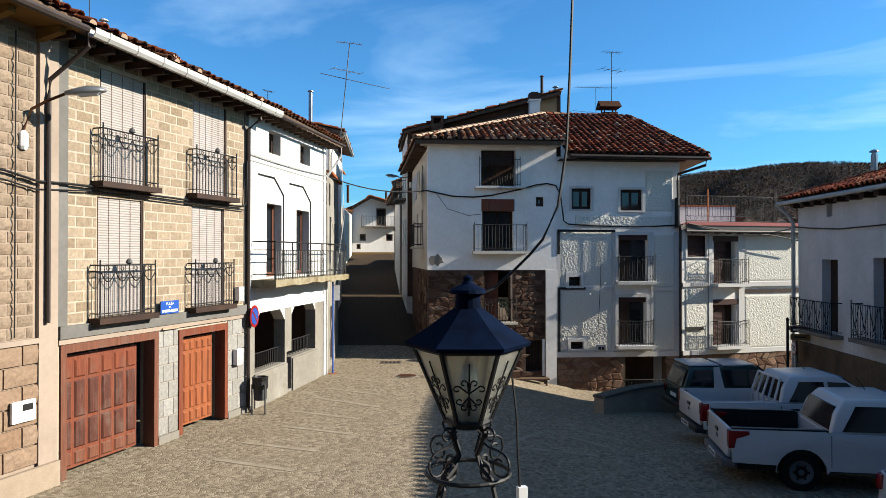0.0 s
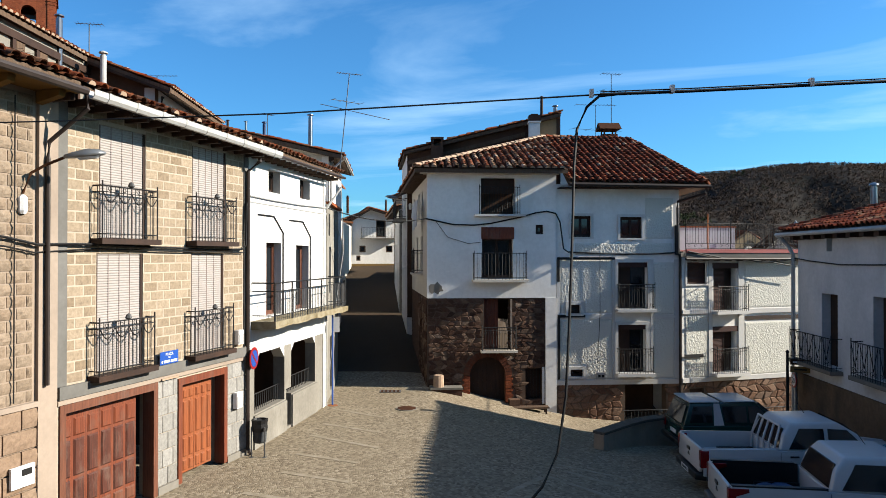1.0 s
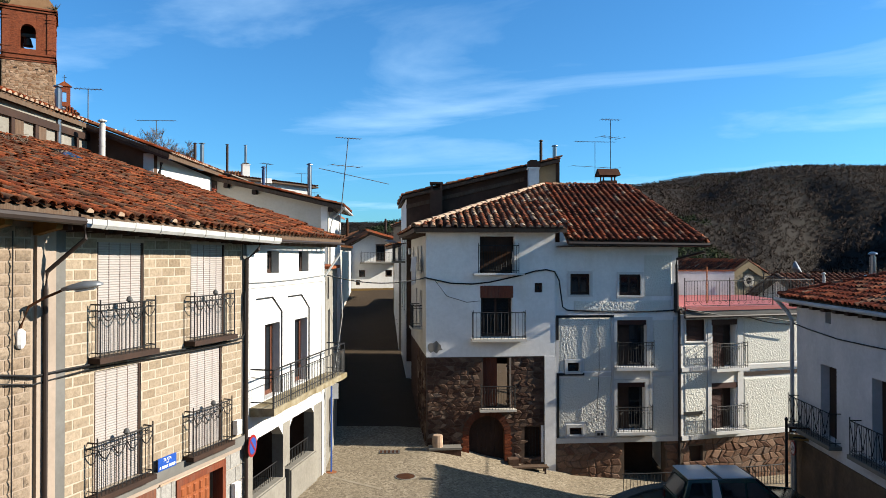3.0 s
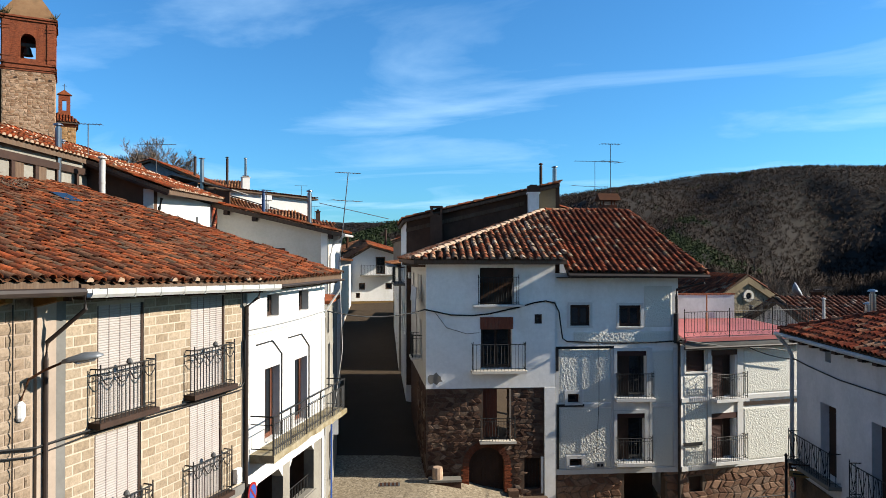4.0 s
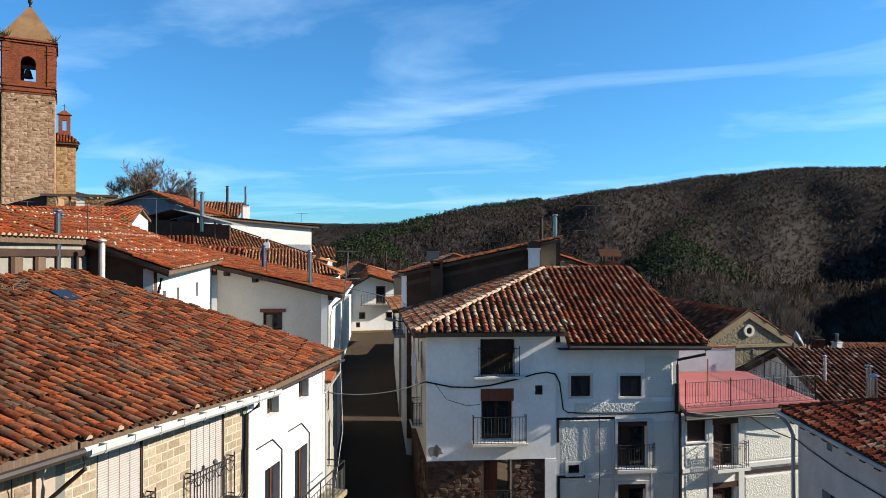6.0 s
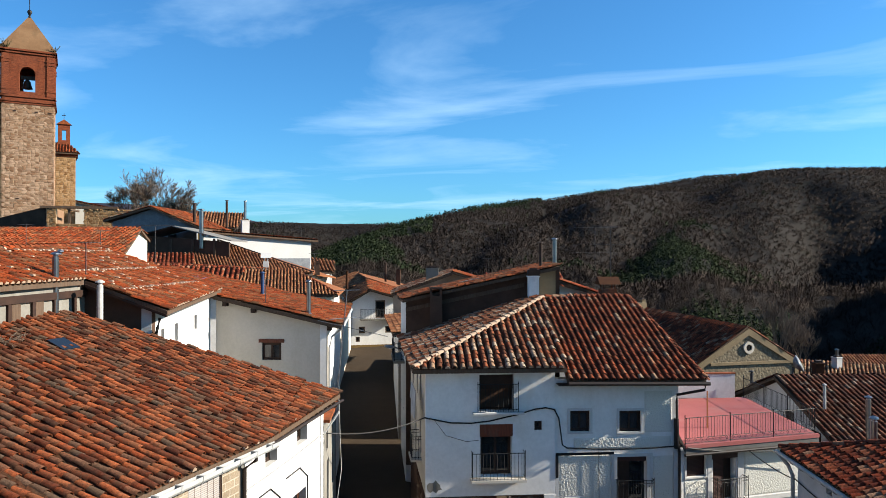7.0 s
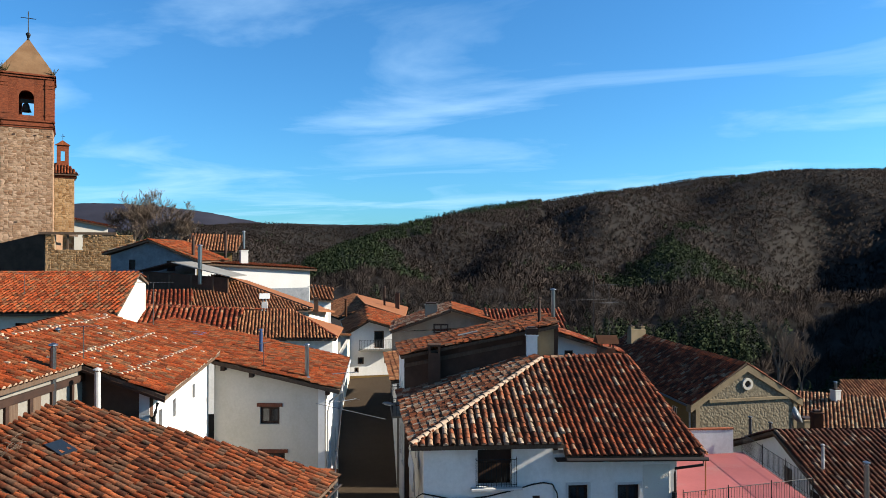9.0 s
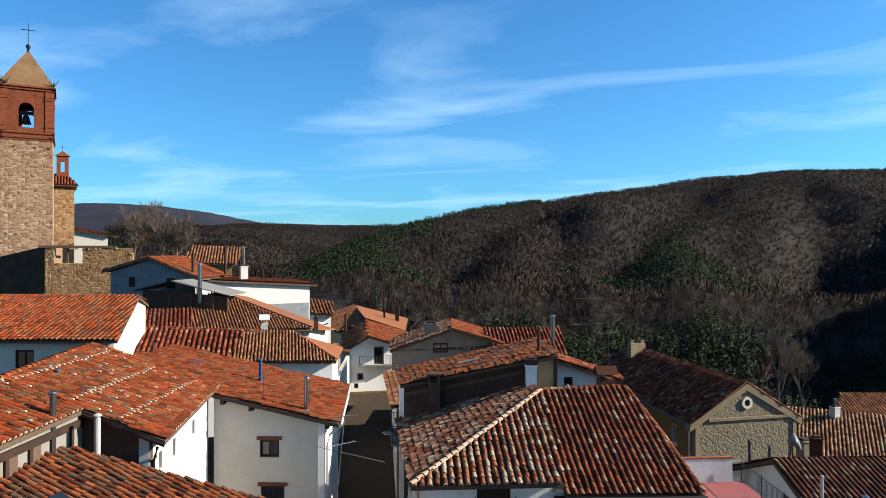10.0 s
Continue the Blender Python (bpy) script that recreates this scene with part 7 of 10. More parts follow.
def church_tower():
    h = thing("church_tower", FT.p(2.9, -2.9, 10), "square stone bell tower with a red brick belfry", "tower")
    W = 5.75
    cor = [(0, 0), (W, 0), (W, -W), (0, -W)]
    faces = [Fr(FT.p(*a, 0)[:2], (FT.p(*b, 0)[0] - FT.p(*a, 0)[0], FT.p(*b, 0)[1] - FT.p(*a, 0)[1])) for a, b in zip(cor, cor[1:] + cor[:1])]
    for k, fr in enumerate(faces):
        st = part("wall", MB().wall(fr, 0, W, 8, 32.0, 0.8), "joint_dull", h, "pale squared rubble shaft")
        if k == 0:
            rubble(st, fr, 0.02, W - 0.02, 16, 31.9, 0.44, 0.28, "tower_stone", (), 141, 0.04, limit=300)
            for s, z in ((1.3, 30.9), (3.6, 30.9), (5.1, 30.9), (1.6, 20.0)):
                # Dark blocks on the stone stand for the shade in the holes.
                part("putlog_hole", MB().box(fr, s, s + 0.35, 0.05, 0.075, z, z + 0.18), "wood_dark", st)
        if k == 1:
            rubble(st, fr, 0.02, W - 0.02, 16, 31.9, 0.44, 0.28, "tower_stone", (), 142, 0.04, limit=20)
        op = [(1.95, 3.65, 33.5, 36.6)]
        bw = part("belfry", MB().wall(fr, 0.15, W - 0.15, 32.0, 38.4, 0.8, op), "brick", h, "red brick belfry with an arched opening")
        n = 10
        for w in (-1, 1):
            pts = [(2.8 + w * 0.85, 35.75)] + [(2.8 + w * 0.85 * math.cos(math.pi / 2 * j / n), 35.75 + 0.85 * math.sin(math.pi / 2 * j / n)) for j in range(1, n + 1)] + [(2.8 + w * 0.85, 36.6)]
            part("spandrel", MB().loft([fr.p(s, -0.78, z) for s, z in pts], [fr.p(s, -0.004, z) for s, z in pts]), "brick", bw)
        for s0, s1 in ((0.05, 0.85), (W - 0.85, W - 0.05)):
            part("brick_pier", MB().box(fr, s0, s1, 0.002 - 0.15, 0.10, 33.0, 38.1), "brick", bw)
            for z in (33.6, 37.0, 37.4):
                part("brick_band", MB().box(fr, s0 - 0.04, s1 + 0.04, 0.0, 0.16, z, z + 0.14), "brick", bw)
        for z, d in ((31.9, 0.12), (32.15, 0.22), (32.75, 0.14), (38.2, 0.16), (38.5, 0.3)):
            part("cornice", MB().box(fr, -d, W + d, -0.4, d, z, z + 0.22), "brick", h)
        for r in range(40):
            z = 33.1 + r * 0.128
            part("brick_course", MB().box(fr, 0.87, 1.9, -0.14, 0.012, z, z + 0.1), "brick", bw)
            part("brick_course", MB().box(fr, 3.7, W - 0.87, -0.14, 0.012, z, z + 0.1), "brick", bw) if k in (0,) else None
    c = Vector(FT.p(W / 2, -W / 2, 0))
    base = [FT.p(-0.25, 0.25, 38.72), FT.p(W + 0.25, 0.25, 38.72), FT.p(W + 0.25, -W - 0.25, 38.72), FT.p(-0.25, -W - 0.25, 38.72)]
    topq = [(c.x + (x - c.x) * 0.06, c.y + (y - c.y) * 0.06, 43.6) for x, y, z in base]
    part("spire", MB().loft(base, topq), "spire", h, "low ochre pyramid spire")
    part("finial", MB().lathe((c.x, c.y, 43.6), [(0.22, 0), (0.1, 0.3), (0.28, 0.7), (0.28, 0.9), (0.06, 1.1)], 8), "iron", h)
    part("cross", MB().tube([(c.x, c.y, 44.6), (c.x, c.y, 47.4)], 0.05, 5).tube([(c.x - 0.75, c.y - 0.4, 46.5), (c.x + 0.75, c.y + 0.4, 46.5)], 0.05, 5), "iron", h)
    b = Vector(FT.p(2.75, -1.2, 34.1))
    bell = part("bell", MB().lathe(b, [(0.62, 0.0), (0.56, 0.12), (0.44, 0.5), (0.36, 0.9), (0.2, 1.1), (0.05, 1.15)], 14), "bell", h, "dark bronze bell", smooth=True)
    part("yoke", MB().box(FT, 2.0, 3.6, -1.35, -1.05, 35.25, 35.7), "bell", bell)
    part("belfry_floor", MB().box(FT, 0.8, W - 0.8, -W + 0.8, -0.8, 33.0, 33.3), "brick", h)
    rnd = random.Random(3)
    for s, d in ((-0.1, 0.1), (0.6, 0.2), (W, 0.15)):
        m = MB()
        q = Vector(FT.p(s, d, 38.7))
        for k in range(22):
            a = rnd.random() * 6.28
            m.tube([q, q + Vector((math.cos(a) * 0.3, math.sin(a) * 0.3, 0.35)) * rnd.uniform(0.6, 1), q + Vector((math.cos(a) * 0.6, math.sin(a) * 0.6, 0.9)) * rnd.uniform(0.5, 1.3)], [0.03, 0.025, 0.008], 4)
        part("weeds", m, "weed", h, "dry weeds on the cornice")
    return h


MAT["joint_dull"] = surface("dull_lime_joint", (0.66, 0.48, 0.31), (0.54, 0.39, 0.25), 1.5, 10)
MAT["spire"] = surface("ochre_spire_render", (0.40, 0.235, 0.125), (0.30, 0.165, 0.085), 0.6, 5, 0.9, 0.4, 0.03, stain=(0.20, 0.14, 0.08))
church_tower()

# The shade on this wall is put into its dark colour.
part("nave_wall", MB().box(FT, -7.0, -0.06, -4.5, -1.0, 8, 32.0), "dark_wall", bpy.data.objects["church_tower"], "nave wall beside the tower, coloured dark for its shade")

MAT["ochre_wall"] = surface("ochre_stone_wall", (0.46, 0.27, 0.13), (0.32, 0.18, 0.085), 2.2, 5, 0.92, 0.7, 0.06, grain=0.6)
ap = thing("church", (-52, 97, 10), "ochre stone church body with a small bell gable", "church")
fap = Fr((-54.5, 94.0), (0.88, 0.475))
apw = part("wall", MB().wall(fap, 0, 4.1, 8, 26.9, 0.5), "joint_dull", ap)
rubble(apw, fap, 0.02, 4.08, 17, 26.8, 0.42, 0.28, "tower_stone_warm", (), 151, 0.04, limit=150)
e = fap.p(4.1, 0, 0)
shell(ap, [(e[0], e[1]), (e[0] - 3.2, e[1] + 6)], 8, 26.9, 0.5, "ochre_wall")
for z, d in ((26.6, 0.15), (26.85, 0.3)):
    part("cornice", MB().box(fap, -0.2, 4.1 + d, -4, d, z, z + 0.25), "brick", ap)
tiled(ap, [fap.p(-0.2, 0.45, 27.1), fap.p(4.6, 0.45, 27.1), fap.p(3.2, -3.2, 28.9), fap.p(-0.2, -3.2, 28.9)], "tile_c", 0.35, 0.4, 0, 152, segs=4)
part("bell_gable", MB().wall(Fr(fap.p(1.9, -2.4, 0)[:2], fap.u), 0, 1.5, 27.5, 31.4, 0.5, [(0.5, 1.0, 29.2, 30.6)]), "brick", ap)
fg2 = Fr(fap.p(1.9, -2.4, 0)[:2], fap.u)
part("gable_cap", MB().loft([fg2.p(-0.2, 0.15, 31.4), fg2.p(1.7, 0.15, 31.4), fg2.p(0.75, 0.15, 32.1)], [fg2.p(-0.2, -0.65, 31.4), fg2.p(1.7, -0.65, 31.4), fg2.p(0.75, -0.65, 32.1)]), "tile_c", ap)
part("cross", MB().tube([fg2.p(0.75, -0.2, 32.0), fg2.p(0.75, -0.2, 33.0)], 0.04, 4).tube([fg2.p(0.5, -0.2, 32.7), fg2.p(1.0, -0.2, 32.7)], 0.04, 4), "iron", ap)

cr = simple_house("cream_far_house", "cream gabled house behind the ruin", [(-58, 112)], 14, [((-62, 110), (-54.5, 113), 12, (22.3, 20.6))], [[(-62, 109.5, 22.3), (-54, 112.7, 20.6), (-55, 118, 20.7), (-63, 116, 22.4)]], "cream", "tile_c", 0.4, 0.4, 0, 155)

ru = thing("ruined_wall", (-40, 77.6, 12), "roofless rubble ruin with leftover timbers", "ruin")
fru = Fr((-44.6, 77.9), (0.965, 0.262))
rw = part("wall", MB().wall(fru, 0, 9.2, 9, 18.3, 0.6, [(1.0, 3.9, 16.6, 18.3)], top=lambda s: 18.3 - (0.6 if s > 8 else 0.0)), "joint_dull", ru)
rubble(rw, fru, 0.02, 9.15, 12, 18.3, 0.32, 0.21, "tower_stone_warm", [(1.0, 3.9, 16.6, 18.3)], 161, 0.07, limit=260)
shell(ru, [(-46.5, 84.0), (-44.6, 77.9)], 9, 18.4, 0.5, "tower_stone")
# Added wall, turned from the sun and darkened to give a black area.
part("side_wall", MB().wall(Fr((-56.0, 79.6), (11.3, -1.6)), 0, 11.4, 9, 18.7, 0.4, top=lambda s: 16.1 + 2.4 * s / 11.4), "dark_wall", ru, "added side wall by the ruin, coloured dark for shade")
part("beam", MB().box(fru, -0.6, 7.4, -0.3, 0.15, 18.32, 18.6), "wood_old", ru)
for s in (0.2, 2.2, 4.4, 6.2):
    part("post", MB().box(fru, s, s + 0.2, -0.35, -0.1, 16.6, 18.32), "wood_old", ru)
    part("joist", MB().box(fru, s - 0.1, s + 0.1, -5, 0.1, 18.2, 18.4), "wood_old", ru)
rnd_r = random.Random(5)
m = MB()
for k in range(26):
    s = rnd_r.uniform(4.2, 9.2)
    q = fru.p(s, rnd_r.uniform(-0.45, 0.0), 18.2)
    m.lathe((q[0], q[1], 18.15 if s < 8 else 17.6), [(0.22, 0), (0.24, 0.08), (0.15, rnd_r.uniform(0.12, 0.28))], 5)
part("loose_stones", m, "tower_stone_warm", ru)


# ---- along the lane ----
def hz(x):
    return 11.2 + 0.22 * x


def long_roof_house():
    h = thing("long_roof_house", (2, 38, 0.5), "dark-walled house with a long mossy tiled roof", "house")
    ff = Fr((-1.95, 36.8), (1.0, -0.16))
    part("wall", MB().wall(ff, 0, 8.0, 2, 12.5, 0.35, top=lambda s: hz(-1.95 + s) - 0.17), "dark_wall", h)
    part("lintel_beam", MB().loft([ff.p(0, 0.0, hz(-1.95) - 0.5), ff.p(0, 0.08, hz(-1.95) - 0.5), ff.p(0, 0.08, hz(-1.95) - 0.7), ff.p(0, 0.0, hz(-1.95) - 0.7)], [ff.p(6.2, 0.0, hz(4.2) - 0.5), ff.p(6.2, 0.08, hz(4.2) - 0.5), ff.p(6.2, 0.08, hz(4.2) - 0.7), ff.p(6.2, 0.0, hz(4.2) - 0.7)]), "wood_old", h)
    part("end_wall", MB().wall(Fr(ff.p(6.95, 0.05, 0)[:2], ff.u), 0, 0.85, 8, 12.32, 0.04, top=lambda s: hz(4.95 + s) - 0.19), "ochre_stone", h, "ochre plastered end of the wall")
    fl = Fr((-2.55, 42.0), (0.58, -5.15))
    lw = [(1.0, 1.8, 7.4, 9.0), (3.2, 4.0, 7.4, 9.0), (1.0, 1.8, 4.6, 6.2), (3.2, 4.0, 4.6, 6.2)]
    part("wall", MB().wall(fl, 0, 5.18, 0.5, 10.6, 0.35, lw), "white", h)
    for w in lw:
        window(h, fl, *w, 0.12, "wood_dark", 2)
    balcony(h, fl, 0.8, 4.2, 7.3, 0.95, 0.55, 0.12, 0.14, "plain", "concrete")
    tiled(h, [(-2.75, 42.1, hz(-2.75)), (-2.1, 36.4, hz(-2.1)), (5.9, 35.15, hz(5.9)), (5.95, 42.2, hz(5.95))], "tile_a", 0.28, 0.35, 160, 171, jitter=1.9)
    part("skylight", MB().slab([(0.9, 38.4, hz(0.9) + 0.16), (2.0, 38.4, hz(2.0) + 0.16), (2.0, 39.0, hz(2.0) + 0.16), (0.9, 39.0, hz(0.9) + 0.16)], 0.08), "metal_roof", h)
    return h


long_roof_house()
chimney(4.55, 35.1, 10.6, 11.95, 0.52, 0.52, "white", 0.0, "slab", "tall whitewashed chimney with a sooty top", sooty=True)

chimney(-0.36, 36.2, 9.0, 10.95, 0.62, 0.6, "dark_wall", 0.0, "open", "brown brick chimney with an open top")
chimney(8.3, 35.1, 10.4, 11.35, 0.75, 0.7, "arch_brick", 0.05, "hood", "brick chimney with a gabled tile hood", "rust")
flue(6.5, 40.6, 12.4, 13.9, 0.12, "steel")
flue(5.2, 37.0, 12.2, 13.6, 0.08, "wood_dark")

simple_house("white_back_house", "small white house with a red tile roof", [(8, 40)], 2, [((6.4, 40.2), (10.0, 40.4), 2, (11.4, 10.4))],
             [[(10.4, 39.8, 10.35), (10.6, 41.9, 10.35), (6.2, 41.9, 11.75), (6.2, 39.6, 11.75)]], "white", "tile_red", 0.28, 0.35, 0, 175, holes=[(0.7, 1.2, 10.0, 10.5)])

# lane side beyond, with a slot of daylight between the houses
l2 = thing("narrow_lane_house", (-3.6, 50, 2), "narrow white lane house with awning and balcony", "house")
fl2 = Fr((-4.1, 57.0), (1.35, -14.2))
lw2 = [(2.0, 2.8, 6.0, 7.6), (5.0, 5.8, 6.0, 7.6), (9.0, 9.8, 6.0, 7.6), (12.0, 12.8, 6.0, 7.6), (12.0, 12.8, 3.2, 4.8), (9.0, 9.8, 3.2, 4.8)]
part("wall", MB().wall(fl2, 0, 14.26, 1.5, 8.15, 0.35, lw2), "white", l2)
for w in lw2:
    window(l2, fl2, *w, 0.12, "wood_dark", 2)
part("front_wall", MB().wall(Fr((-2.75, 42.8), (1, 0.0)), 0, 8, 1.5, 9.2, 0.35, top=lambda s: 8.1 + 0.1 * s), "grey_render", l2)
tiled(l2, [(-4.6, 54.9, 8.25), (-3.1, 42.8, 8.25), (4.6, 42.8, 9.3), (4.6, 54.9, 9.3)], "tile_moss", 0.3, 0.36, 0, 181, segs=4)

i_h = thing("lane_gable_house", (0, 56, 3), "grey-beige gable with one small window", "house")
fi = Fr((-4.0, 55.45), (1.0, 0.05))
part("wall", MB().wall(fi, 0, 8.2, 3, 9.92, 0.35), "earth_render", i_h)
part("gable", MB().loft([fi.p(-0.2, 0.002, 9.9), fi.p(8.3, 0.002, 10.35), fi.p(4.65, 0.002, 11.66)], [fi.p(-0.2, -0.3, 9.9), fi.p(8.3, -0.3, 10.35), fi.p(4.65, -0.3, 11.66)]), "earth_render", i_h)
window(i_h, shifted(fi, 0.13), 3.3, 4.5, 9.75, 10.5, 0.12, "wood_dark", 2, False)
tiled(i_h, [(-4.5, 63, 9.95), (-4.1, 55.0, 9.95), (0.65, 55.0, 11.76), (0.65, 63, 11.76)], "tile_j", 0.3, 0.36, 0, 185, segs=4, jitter=1.4)
tiled(i_h, [(4.9, 55.0, 10.5), (4.9, 63, 10.5), (0.65, 63, 11.76), (0.65, 55.0, 11.76)], "tile_c", 0.3, 0.36, 0, 186, segs=4)
chimney(-0.9, 56.6, 10.8, 11.95, 1.0, 0.7, "grey_render", 0.0, "slab", "grey chimney on the gable's slope")
simple_house("red_roof_back_house", "back house with a red tiled roof", [(4, 53)], 3, [((4.6, 54.0), (9.5, 54.3), 3, 9.6)], [[(4.2, 53.6, 9.8), (9.8, 54.0, 9.8), (9.8, 58, 11.4), (3.4, 57.6, 11.5)]], "white", "tile_red", 0.3, 0.36, 0, 188)

# the house that closes the lane
fh = thing("lane_end_house", (-6.6, 67, 4), "white gabled house with a balcony closing the lane", "house")
ffh = Fr((-8.85, 66.5), (1.0, 0.24))
fholes = [(0.75, 1.35, 5.55, 6.2), (3.3, 3.95, 5.55, 6.2), (0.45, 0.85, 4.75, 5.25), (2.35, 3.3, 7.0, 8.7)]
part("wall", MB().wall(ffh, 0, 4.65, 3.0, 8.8, 0.35, fholes), "white", fh)
part("gable", MB().loft([ffh.p(0, 0.0, 8.79), ffh.p(4.65, 0.0, 8.79), ffh.p(1.85, 0.0, 9.62)], [ffh.p(0, -0.3, 8.79), ffh.p(4.65, -0.3, 8.79), ffh.p(1.85, -0.3, 9.62)]), "white", fh)
for w in fholes:
    window(fh, ffh, *w, 0.12, "wood_old", 1, False)
part("base_render", MB().box(ffh, 0, 4.65, 0.002, 0.05, 3.0, 4.45), "ochre", fh)
balcony(fh, ffh, 0.9, 4.6, 6.95, 0.95, 0.7, 0.1, 0.14, "plain", "concrete", "iron_grey")
tiled(fh, [(-11.0, 76, 8.75), (-9.15, 66.4, 8.5), (-7.05, 66.4, 9.78), (-8.35, 76, 10.3)], "tile_moss", 0.3, 0.36, 0, 191, segs=4)
tiled(fh, [(-4.1, 66.4, 8.95), (-3.9, 76, 9.1), (-8.35, 76, 10.3), (-7.05, 66.4, 9.78)], "tile_c", 0.3, 0.36, 0, 192, segs=4)
an = thing("lane_end_annex", (-9.6, 66, 4), "cream annex with a rust-brown base", "house")
fan = Fr((-10.6, 66.2), (1.0, 0.3))
part("wall", MB().wall(fan, 0, 1.85, 3, 8.4, 0.3), "cream", an)
part("base_render", MB().box(fan, 0, 1.85, 0.002, 0.03, 3, 5.6), "slab_orange", an)
part("roof_slab", MB().slab([(-10.9, 65.8, 8.7), (-8.7, 66.4, 8.5), (-8.7, 70, 8.5), (-10.9, 70, 8.7)], 0.2), "tile_moss", an)
bk = simple_house("ridge_back_house", "back house with one brown and one orange slope", [(-8, 77.5)], 4, [((-11.3, 77.4), (-4.3, 77.4), 4, 9.0)],
                  [[(-17.6, 94, 8.7), (-11.5, 77, 9.0), (-8.6, 77, 10.6), (-11.9, 94, 10.78)]], "white", "tile_moss", 0.34, 0.4, 0, 195)
part("orange_slope", MB().slab([(-4.1, 77, 9.2), (-4.7, 94, 9.0), (-11.9, 94, 10.8), (-8.6, 77, 10.63)], 0.15), "slab_orange", bk)
chimney(-5.6, 86, 9.2, 11.2, 0.5, 0.5, "dark_wall", 0, "slab", "dark rendered chimney on an orange slope")
flue(-7.2, 86, 9.6, 12.0, 0.13, "wood_dark")
flue(-10.0, 72.0, 9.6, 11.3, 0.13, "rust")
# left foot of the lane: low wall and yard between the houses
yd = thing("lane_side_house", (-4.3, 26.5, 0), "narrow grey plastered house wall along the lane", "house")
fyd = Fr((-4.12, 24.35), (-0.25, 4.3))
yw = [(0.7, 1.2, 6.0, 6.8), (2.5, 3.0, 6.0, 6.8), (0.9, 1.5, 3.9, 5.6), (2.6, 3.2, 4.2, 5.4), (1.2, 2.2, 0.3, 2.3)]
part("wall", MB().wall(fyd, 0, 4.3, -0.2, 7.1, 0.3, yw), "porch_grey", yd)
for w in yw:
    window(yd, fyd, *w, 0.12, "wood_dark", 1 if w[1] - w[0] < 0.7 else 2, False)
part("roof_slab", MB().slab([fyd.p(0.4, 0.15, 7.2), fyd.p(4.4, 0.15, 7.2), fyd.p(4.4, -1.5, 7.3), fyd.p(0.4, -1.5, 7.3)], 0.1), "tile_a", yd)
shell(thing("yard_wall", (-4.8, 30, 0), "low whitewashed yard wall along the lane", "wall"), [(-4.39, 28.7), (-5.25, 32.0)], -0.2, 3.2, 0.3, "white")
lw_ = thing("lane_left_house", (-6.5, 47, 2), "shaded house along the lane", "house")
shell(lw_, [(-6.05, 40.4), (-7.4, 47.6)], 1, 8.6, 0.3, "white")
shell(lw_, [(-8.0, 53.8), (-8.8, 66.0)], 2, 8.0, 0.3, "cream")
gr = thing("lane_guard_rail", (-4.5, 58, 3.2), "dark parapet beside the lane", "wall")
part("parapet", MB().wall(Fr((-4.4, 62), (0.9, -9)), 0, 9, 1.8, 4.6, 0.3), "dark_wall", gr)

